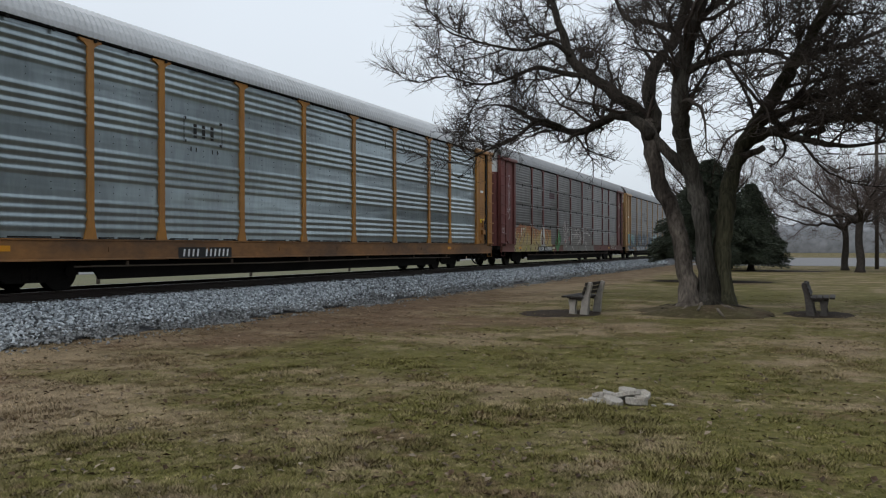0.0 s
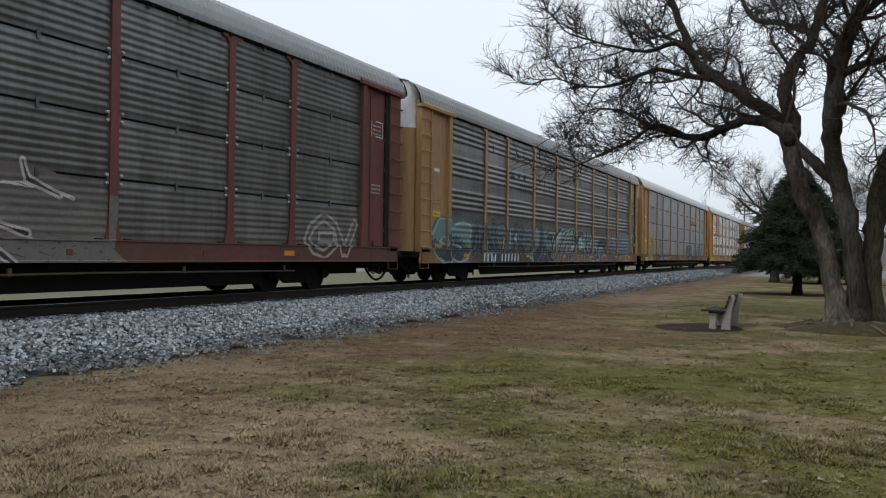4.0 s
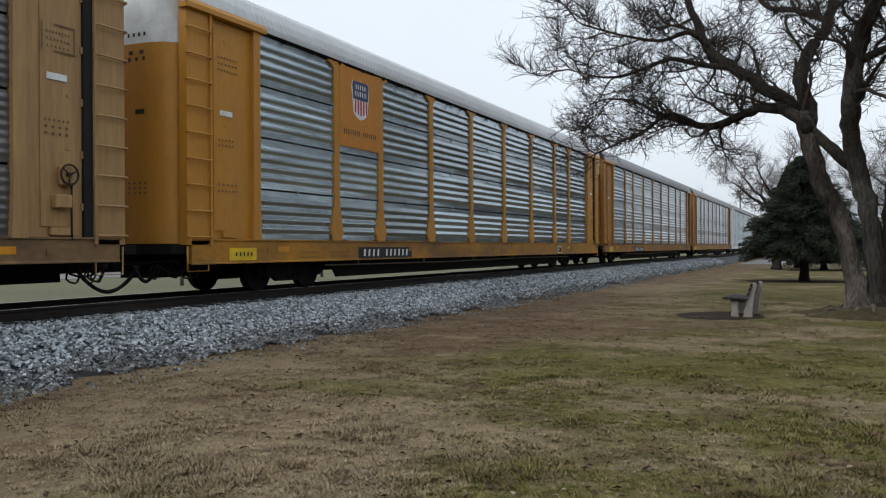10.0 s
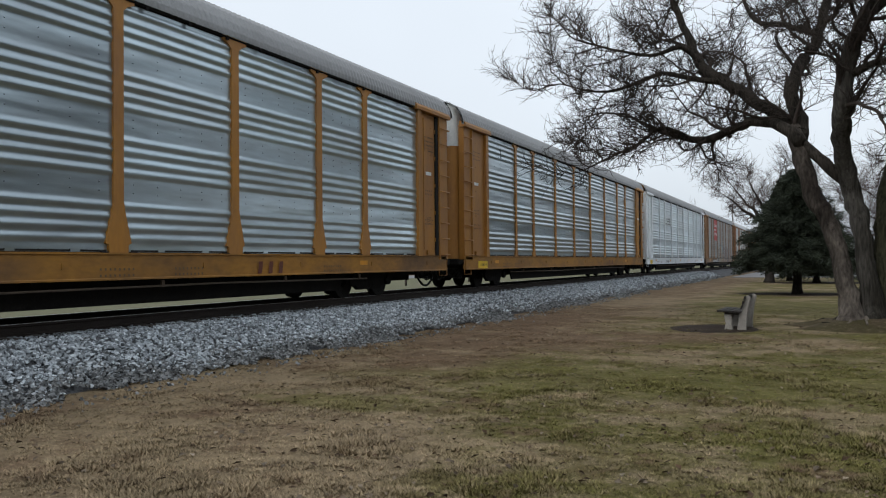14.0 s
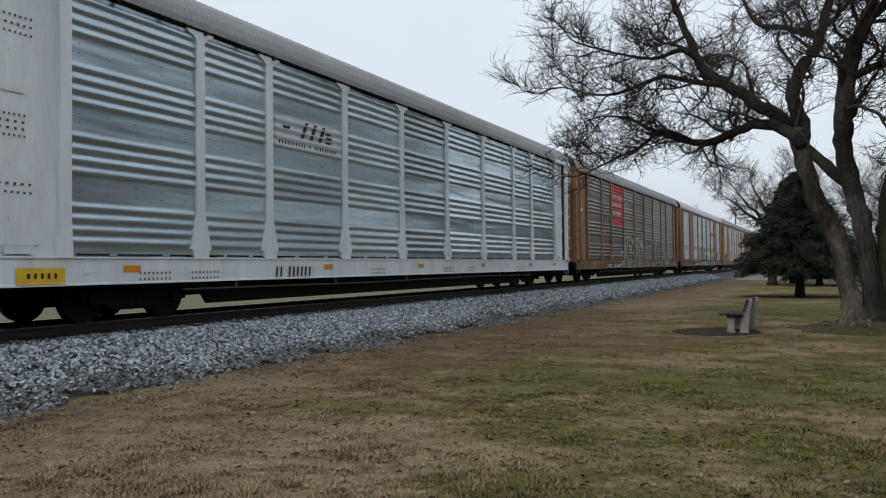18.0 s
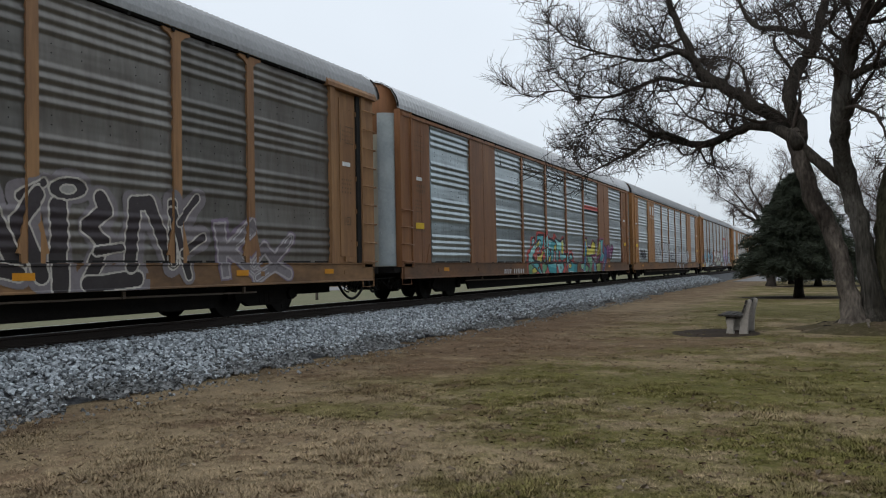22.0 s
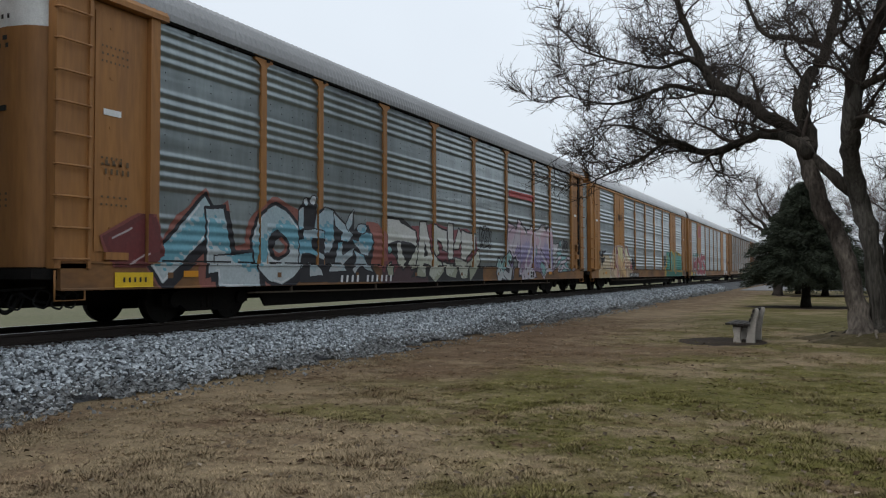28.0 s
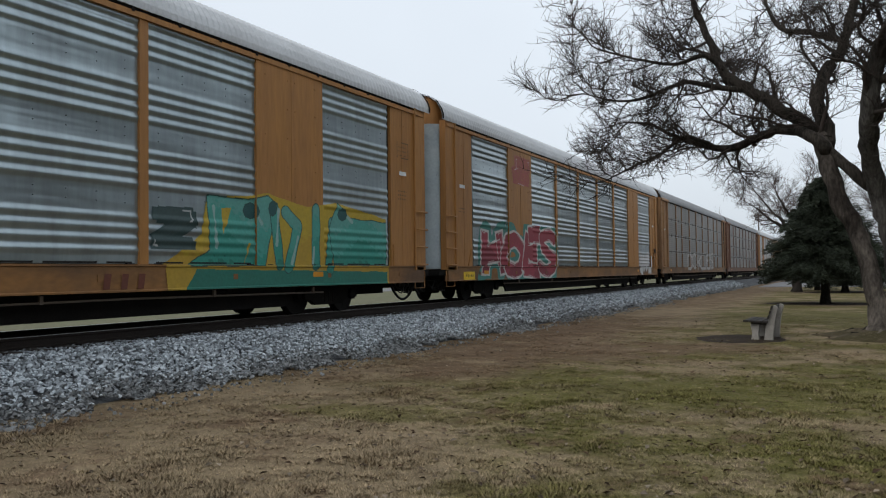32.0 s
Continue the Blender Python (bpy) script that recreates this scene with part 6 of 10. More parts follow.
# tan car with the red sign
plate(8, "red_sign", -7.0, -4.35, 3.0, 5.24, M_RED, "red sign painted over the ribs")
for z, n in ((4.42, (8,)), (3.98, (7,)), (3.53, (7,))):
    bars(8, -6.8, -6.8 + 0.285 * n[0], z, z + 0.26, n, M_WHITE, slant=0)
graffiti(8, -4.9, -4.0, 0.6, 1.85, 80, [(0.20, 0.27, 0.32), (0.40, 0.43, 0.44)], (0.06, 0.08, 0.11), (0.12, 0.19, 0.24), "blue and white spray-painted scribble", forms="S~", thick=0.1, edge=0.03, glow=0.1)
piece(8, [("blue", [(-3.9, 1.5), (2.0, 1.2), (2.1, 1.9), (1.4, 2.3), (-0.6, 2.45), (-2.4, 2.35), (-3.7, 2.2)])], [], {"blue": (0.09, 0.15, 0.18)}, (0.10, 0.16, 0.19), (0.07, 0.12, 0.15), "dull blue painted ground", edge=0.02, glow=0.2, cast=0)
mural(8, [
    ("dark", 0.116, [(-4.16, 2.13), (-4.09, 1.56), (-4.2, 0.71)]),
    ("dark", 0.103, [(-4.09, 1.56), (-3.79, 1.11), (-3.83, 0.7)]),
    ("dark", 0.137, [(-3.49, 2.23), (-3.39, 1.76), (-3.43, 1.11), (-3.64, 0.65)]),
    ("dark", 0.113, [(-2.94, 2.31), (-3.14, 1.59)]),
    ("dark", 0.12, [(-2.89, 2.16), (-2.9, 1.08), (-2.93, 0.63)]),
    ("dark", 0.114, [(-2.74, 2.06), (-2.46, 2.18), (-2.2, 2.06), (-2.05, 1.67), (-2.33, 1.27)]),
    ("dark", 0.094, [(-2.33, 1.27), (-2.65, 1.3), (-2.74, 1.45)]),
    ("dark", 0.054, [(-2.44, 1.58), (-2.44, 1.31)]),
    ("dark", 0.104, [(-1.97, 1.98), (-1.61, 2.06)]),
    ("dark", 0.122, [(-1.77, 2.01), (-1.88, 1.52), (-2.28, 0.84), (-2.52, 0.61)]),
    ("dark", 0.089, [(-1.77, 1.44), (-1.73, 1.11)]),
    ("dark", 0.086, [(-2.28, 0.88), (-1.68, 0.91)]),
    ("dark", 0.144, [(-1.23, 2.02), (-1.4, 1.65), (-1.24, 1.07), (-1.02, 0.65)]),
    ("dark", 0.077, [(-1.11, 2.13), (-0.88, 2.26), (-0.71, 1.98)]),
    ("dark", 0.069, [(-0.89, 1.37), (-0.65, 1.64)]),
    ("dark", 0.125, [(-0.4, 2.27), (-0.35, 1.56), (-0.66, 1.16), (-0.91, 0.64)]),
    ("dark", 0.107, [(-0.29, 1.47), (0.3, 1.48)]),
    ("dark", 0.128, [(0.05, 2.12), (0.57, 1.07), (0.63, 0.64)]),
    ("dark", 0.099, [(-0.16, 1.38), (-0.17, 0.89)]),
    ("dark", 0.097, [(0.98, 1.89), (0.71, 1.26)]),
], {"dark": [(0.04, 0.03, 0.03), (0.045, 0.028, 0.03), (0.05, 0.03, 0.032)]}, (0.46, 0.42, 0.34), (0.34, 0.31, 0.245), "dark brown spray-painted lettering on a cream ground", edge=0.03, glow=0.13)
mural(8, [
    ("dark", 0.076, [(1.68, 1.93), (2.51, 1.47)]),
    ("dark", 0.069, [(1.67, 1.48), (2.21, 1.22)]),
    ("dark", 0.062, [(1.78, 1.11), (2.29, 0.71)]),
    ("dark", 0.081, [(2.55, 1.47), (2.25, 1.22)]),
    ("dark", 0.126, [(2.68, 2.11), (2.77, 1.78), (3.01, 1.56), (2.89, 1.15), (2.63, 0.63)]),
    ("dark", 0.127, [(2.73, 2.15), (3.41, 2.24)]),
    ("dark", 0.118, [(3.46, 2.13), (4, 1.07)]),
    ("dark", 0.101, [(3.31, 1.05), (4, 0.95)]),
    ("pale", 0, [(2.88, 1.79), (2.95, 2.05), (3.06, 2.04), (2.99, 1.79)]),
    ("pale", 0, [(3.05, 1.18), (3.31, 1.81), (3.6, 1.11), (3.31, 1.3)]),
    ("dark", 0.066, [(4.07, 2.05), (4.45, 2.28)]),
    ("dark", 0.117, [(4.34, 2.11), (4.01, 1.68), (4.38, 0.9)]),
    ("dark", 0.145, [(4.7, 1.96), (4.68, 0.73)]),
    ("dark", 0, [(5.21, 2.25), (5.16, 2.17), (5.03, 2.11), (4.86, 2.07), (4.69, 2.08), (4.57, 2.13), (4.53, 2.21), (4.57, 2.29), (4.69, 2.35), (4.86, 2.39), (5.03, 2.38), (5.16, 2.33)]),
    ("pale", 0, [(4.98, 2.23), (4.94, 2.19), (4.86, 2.17), (4.78, 2.18), (4.74, 2.21), (4.78, 2.25), (4.86, 2.27), (4.94, 2.26)]),
    ("dark", 0.117, [(5.46, 2.14), (5.58, 1.94), (5.2, 1.68), (5.51, 1.42), (5.19, 0.8)]),
    ("dark", 0.062, [(5.38, 1.29), (5.86, 1.34)]),
    ("dark", 0.123, [(5.19, 0.76), (6.16, 0.83)]),
    ("dark", 0.12, [(6.03, 1.06), (6.15, 2.09), (6.46, 2.13), (6.95, 1.11)]),
    ("dark", 0.068, [(6.95, 1.11), (6.98, 2.14)]),
    ("dark", 0.078, [(6.97, 1.99), (7.19, 1.26), (7.33, 0.86)]),
    ("dark", 0.059, [(7.12, 1.8), (7.6, 2.28)]),
    ("dark", 0.059, [(7.19, 1.26), (7.75, 1.57)]),
], {"dark": [(0.03, 0.024, 0.025), (0.035, 0.026, 0.03), (0.04, 0.032, 0.036)], "pale": [(0.24, 0.22, 0.21), (0.32, 0.31, 0.29)]}, (0.48, 0.45, 0.40), (0.19, 0.17, 0.18), "black spray-painted lettering with cream outlines", edge=0.032, glow=0.12)
graffiti(8, 8.1, 10.3, 0.7, 2.0, 83, [(0.20, 0.18, 0.19), (0.15, 0.13, 0.14)], (0.36, 0.33, 0.33), (0.18, 0.14, 0.19), "pale spiky line work", forms="K~", thick=0.1, edge=0.03, glow=0.05)
plate(8, "number_patch", -8.4, -5.0, 0.64, 0.96, M_INK, "black number patch")
bars(8, -8.3, -5.2, 0.70, 0.90, (4, 6), M_WHITE)
# orange cars
LEFT_PIECE, SMALL_PIECE, PALE_PIECE, PALE_LINES = [], [], [], []
LEFT_PIECE.append(('cyan', [(-3.61, 1.42), (-3.2, 1.68), (-2.19, 2.08), (-2.08, 1.92), (-2.17, 1.55), (-2.33, 1.5), (-2.28, 1.73), (-2.55, 1.74), (-3.2, 1.3), (-2.91, 1.13), (-2.6, 1.09), (-2.12, 0.62), (-2.18, 0.6), (-3.39, 1.0), (-3.57, 1.13)]))
LEFT_PIECE.append(('yellow', [(-2.83, 1.77), (-2.22, 2.03), (-2.33, 1.79), (-2.73, 1.65)]))
LEFT_PIECE.append(('teal', [(-3.29, 1.74), (-3.15, 1.99), (-2.9, 2.05), (-2.78, 1.93), (-3.1, 1.78)]))
LEFT_PIECE.append(('teal', [(-2.52, 2.19), (-1.73, 2.18), (-1.88, 1.75), (-2.08, 1.64), (-2.05, 1.97), (-2.22, 2.05), (-2.57, 1.96)]))
LEFT_PIECE.append(('yellow', [(-2.65, 1.38), (-2.11, 1.41), (-1.91, 1.58), (-1.77, 1.47), (-2.06, 1.27), (-1.8, 1.04), (-1.95, 0.99), (-2.28, 1.15), (-2.63, 1.17)]))
LEFT_PIECE.append(('cyan', [(-1.68, 2.0), (-1.34, 2.29), (-1.18, 2.08), (-1.28, 1.77), (-1.59, 1.64), (-1.71, 1.8)]))
LEFT_PIECE.append(('cyan', [(-1.65, 1.61), (-1.28, 1.75), (-1.19, 1.38), (-1.53, 1.09), (-1.77, 1.09), (-1.59, 1.28)]))
LEFT_PIECE.append(('teal', [(-1.15, 2.1), (-0.01, 1.91), (-0.12, 1.51), (-0.45, 1.6), (-0.49, 1.14), (-0.8, 1.14), (-0.76, 1.65), (-1.02, 1.69), (-0.83, 1.44), (-0.9, 1.03), (-1.16, 1.09), (-1.09, 1.53)]))
LEFT_PIECE.append(('yellow', [(-0.34, 1.84), (-0.05, 1.88), (-0.12, 1.56), (-0.41, 1.63)]))
LEFT_PIECE.append(('yellow', [(-1.06, 1.36), (-0.84, 1.41), (-0.9, 1.06), (-1.14, 1.09)]))
LEFT_PIECE.append(('cyan', [(-0.26, 2.14), (0.57, 1.97), (0.98, 2.16), (1.15, 1.89), (0.97, 1.42), (1.31, 1.49), (1.4, 1.38), (0.8, 1.14), (0.36, 1.3), (0.52, 1.58), (0.18, 1.63), (0.25, 1.14), (-0.2, 1.24), (-0.05, 1.67), (-0.01, 1.94)]))
LEFT_PIECE.append(('yellow', [(0.73, 2.04), (1.07, 2.11), (0.9, 1.42), (0.6, 1.45)]))
LEFT_PIECE.append(('green', [(-3.79, 1.0), (-3.53, 1.07), (-2.66, 0.73), (-2.96, 0.65), (-3.79, 0.62)]))
LEFT_PIECE.append(('yellow', [(-3.34, 0.83), (-3.06, 0.89), (-2.68, 0.73), (-2.96, 0.66), (-3.37, 0.63)]))
LEFT_PIECE.append(('teal', [(-3.3, 1.04), (-2.6, 1.06), (-2.09, 0.62), (-2.23, 0.6)]))
LEFT_PIECE.append(('green', [(-2.09, 1.04), (-1.53, 0.99), (-1.53, 0.8), (-1.83, 0.61), (-2.06, 0.62)]))
LEFT_PIECE.append(('teal', [(-1.47, 1.04), (-0.24, 1.06), (-0.25, 0.59), (-1.1, 0.59)]))
LEFT_PIECE.append(('cyan', [(-0.17, 1.06), (0.72, 1.06), (0.88, 0.83), (0.47, 0.59), (0.16, 0.6)]))
LEFT_PIECE.append(('teal', [(1.36, 1.52), (1.85, 1.14), (2.32, 1.05), (2.93, 1.02), (2.87, 0.58), (1.52, 0.65), (1.49, 1.14), (1.17, 0.83)]))
LEFT_PIECE.append(('yellow', [(1.62, 1.14), (2.03, 0.96), (1.94, 0.81), (1.57, 0.85)]))
LEFT_PIECE.append(('cyan', [(1.8, 1.2), (1.85, 1.41), (2.14, 1.45), (2.37, 1.21)]))
SMALL_PIECE.append(('green', [(3.52, 1.02), (4.03, 1.05), (4.94, 0.84), (4.62, 0.6), (3.57, 0.82)]))
SMALL_PIECE.append(('yellow', [(4.36, 2.21), (4.79, 2.23), (4.91, 1.85), (5.49, 1.8), (5.91, 2.15), (6.34, 2.05), (6.32, 1.53), (5.82, 1.45), (4.77, 1.43), (4.04, 1.35), (4.1, 1.59)]))
SMALL_PIECE.append(('blue', [(4.29, 2.07), (4.66, 2.12), (4.77, 1.64), (4.39, 1.15), (4.26, 0.61), (3.91, 0.62), (4.22, 1.35)]))
SMALL_PIECE.append(('green', [(4.77, 1.4), (5.48, 1.37), (5.82, 1.23), (5.26, 0.59), (4.81, 0.6), (5.14, 0.94)]))
SMALL_PIECE.append(('blue', [(5.82, 1.23), (6.1, 1.16), (6.37, 0.63), (5.94, 0.57)]))
SMALL_PIECE.append(('olive', [(6.31, 1.05), (7.14, 1.04), (7.12, 0.62), (6.51, 0.56)]))
SMALL_PIECE.append(('yellow', [(6.94, 2.16), (7.25, 2.13), (7.15, 1.55), (6.69, 1.31), (6.69, 1.46)]))
SMALL_PIECE.append(('teal', [(7.25, 2.25), (7.74, 2.27), (7.55, 1.63), (7.96, 1.48), (7.54, 1.16), (6.76, 1.16), (7.31, 1.47)]))
SMALL_PIECE.append(('navy', [(7.97, 1.96), (8.48, 1.74), (8.37, 1.16), (7.76, 0.61), (7.44, 0.65), (7.95, 1.24)]))
BRIGHT = {"teal": (0.04, 0.29, 0.33), "cyan": (0.19, 0.47, 0.47), "yellow": (0.54, 0.47, 0.07), "green": (0.13, 0.33, 0.18), "blue": (0.04, 0.20, 0.34), "navy": (0.04, 0.08, 0.20), "olive": (0.24, 0.30, 0.08)}
piece(9, LEFT_PIECE, [[(-3.8, 1.09), (2.0, 1.09)]], BRIGHT, BLK, (0.45, 0.08, 0.07), "teal and yellow spray-painted lettering with black outlines", glow=0.13, cast=0.09)
piece(9, SMALL_PIECE, [], BRIGHT, BLK, (0.26, 0.06, 0.14), "teal and yellow spray-painted lettering", glow=0.08)
graffiti(9, 8.55, 9.95, 1.25, 2.1, 93, [(0.16, 0.02, 0.10), (0.24, 0.04, 0.17)], (0.02, 0.01, 0.02), (0.3, 0.1, 0.2), "purple tag with dark outlines", pitch=0.4, thick=0.1, edge=0.03, glow=0)
plate(9, "stripe", 4.5, 7.0, 3.68, 3.88, spray((0.42, 0.08, 0.07)), "red lettered stripe")
plate(9, "stripe", 4.5, 7.0, 3.58, 3.67, M_INK, "black shadow stripe")
bars(9, -6.4, -4.3, 0.66, 0.84, (4, 6), M_WHITE)
bars(9, -12.75, -12.35, 3.22, 3.31, (4,), M_FAINT, x=1.567 if not KINDS[9][1] else 1.592, slant=0)
bars(9, -12.75, -12.35, 3.08, 3.17, (5,), M_FAINT, x=1.567 if not KINDS[9][1] else 1.592, slant=0)
mural(10, [
    ("grey", 0, [(-5.72, 2.37), (-5.79, 2.24), (-5.93, 2.18), (-6.06, 2.23), (-6.12, 2.35), (-6.06, 2.47), (-5.92, 2.54), (-5.78, 2.49)]),
    ("grey", 0, [(-6.08, 2.13), (-6.17, 2.03), (-6.35, 1.99), (-6.54, 2.02), (-6.61, 2.1), (-6.53, 2.2), (-6.35, 2.25), (-6.16, 2.22)]),
    ("grey", 0, [(-5.78, 1.77), (-5.92, 1.65), (-6.25, 1.6), (-6.57, 1.64), (-6.69, 1.74), (-6.56, 1.85), (-6.24, 1.9), (-5.92, 1.87)]),
    ("grey", 0, [(-5.83, 1.5), (-5.97, 1.39), (-6.3, 1.34), (-6.61, 1.38), (-6.74, 1.48), (-6.61, 1.59), (-6.29, 1.64), (-5.96, 1.61)]),
    ("grey", 0, [(-5.91, 1.26), (-6.02, 1.16), (-6.26, 1.12), (-6.5, 1.16), (-6.6, 1.25), (-6.5, 1.34), (-6.26, 1.38), (-6.01, 1.35)]),
    ("grey", 0, [(-5.4, 2.37), (-4.58, 2.44), (-4.41, 2.26), (-4.38, 1.69), (-4.08, 1.08), (-5.72, 1.08), (-5.62, 1.88)]),
    ("hole", 0, [(-4.98, 2.25), (-4.81, 2.15), (-4.78, 1.59), (-5.21, 1.56), (-5.16, 2.04)]),
    ("grey", 0, [(-4.22, 2.46), (-3.21, 2.5), (-3.17, 2.03), (-3.76, 1.98), (-3.87, 1.76), (-2.97, 1.88), (-2.9, 1.13), (-3.79, 1.08), (-4.07, 1.37), (-3.78, 1.61), (-4.15, 1.6)]),
    ("grey", 0, [(-3.16, 2.43), (-2.1, 2.46), (-2.12, 2.01), (-2.55, 1.9), (-1.67, 1.82), (-1.7, 1.13), (-2.79, 1.13), (-2.77, 1.74), (-3.07, 1.93)]),
    ("grey", 0, [(-1.99, 2.39), (-0.94, 2.55), (-0.71, 2.12), (-1.21, 1.83), (-1.24, 1.13), (-1.81, 1.34), (-1.89, 2.02)]),
    ("grey", 0.056, [(-0.46, 2.08), (-0.47, 1.85)]),
    ("grey", 0.058, [(0.58, 2.06), (1.28, 1.96)]),
    ("grey", 0.054, [(-1.1, 1.67), (1.7, 1.73)]),
    ("grey", 0.055, [(-0.98, 1.45), (1.69, 1.43)]),
    ("grey", 0.055, [(-0.63, 1.21), (0.82, 1.24)]),
    ("grey", 0, [(2.03, 2.23), (2.81, 2.39), (3.11, 2.02), (3.96, 2.24), (4.67, 2.2), (4.78, 1.06), (1.97, 1.07)]),
    ("grey", 0, [(5.03, 2.15), (5.79, 2.17), (5.96, 1.69), (6.99, 2.14), (7.82, 1.65), (7.13, 1.06), (5.15, 0.99)]),
    ("grey", 0, [(1.98, 1.31), (2.27, 1.07), (1.5, 0.65)]),
    ("grey", 0, [(2.58, 0.94), (3.72, 0.94), (3.2, 0.62)]),
    ("grey", 0, [(4.42, 0.93), (4.96, 0.93), (4.76, 0.56)]),
    ("ink", 0.025, [(2.64, 2.13), (2.78, 1.82), (3.61, 2.03), (4.47, 1.86)]),
    ("ink", 0.025, [(2.77, 1.63), (2.91, 1.13)]),
    ("ink", 0.026, [(3.59, 1.65), (4.25, 1.13)]),
    ("ink", 0.021, [(-2.56, 1.69), (-2.58, 1.33)]),
    ("ink", 0.021, [(-2.32, 2.37), (-2.33, 2.11)]),
    ("ink", 0.021, [(-1.68, 1.66), (-1.59, 1.18)]),
    ("ink", 0.022, [(-0.73, 1.57), (-0.5, 1.24), (0.02, 1.35), (0.82, 1.24)]),
    ("ink", 0.017, [(-6.4, 1.86), (-6.1, 1.65), (-6.41, 1.42)]),
    ("ink", 0.028, [(5.95, 1.62), (6.32, 1.13)]),
], {"grey": [(0.42, 0.44, 0.46), (0.47, 0.49, 0.51), (0.50, 0.52, 0.54)], "hole": [(0.06, 0.065, 0.075)], "ink": [(0.02, 0.02, 0.025)]}, (0.02, 0.02, 0.025), BLK, "grey-white spray-painted lettering and bubbles with black outlines", edge=0.045, bare=("ink", "hole"))
graffiti(10, -11.6, -9.95, 1.3, 1.95, 103, [], BLK, (0.1, 0.1, 0.1), "black tag", forms="PAVZ~", thick=0.03, edge=0.035, glow=0)
graffiti(11, 1.95, 2.85, 1.7, 2.5, 115, [], BLK, (0.1, 0.1, 0.1), "black tag", pitch=0.24, thick=0.05, edge=0.022, glow=0)
graffiti(11, 10.8, 11.5, 1.8, 2.35, 116, [], BLK, (0.1, 0.1, 0.1), "black tag", pitch=0.22, thick=0.05, edge=0.03, glow=0)
bars(10, -8.85, -7.1, 4.25, 4.8, (2,), M_WHITE, slant=0)
bars(10, -8.8, -7.2, 4.0, 4.11, (3, 2, 2), M_WHITE, slant=0)
bars(11, -12.75, -12.35, 2.62, 2.71, (4,), M_FAINT, x=1.567 if not KINDS[11][1] else 1.592, slant=0)
bars(11, -12.75, -12.35, 2.48, 2.57, (5,), M_FAINT, x=1.567 if not KINDS[11][1] else 1.592, slant=0)
graffiti(11, -11.9, -7.9, 0.58, 2.5, 111, [(0.42, 0.48, 0.50), (0.14, 0.34, 0.42), (0.34, 0.44, 0.48), (0.46, 0.49, 0.51)], BLK, (0.24, 0.09, 0.07), "light blue and white spray-painted lettering with black outlines", forms="/LO", thick=0.26, edge=0.05, glow=0.12, cast=0.12)
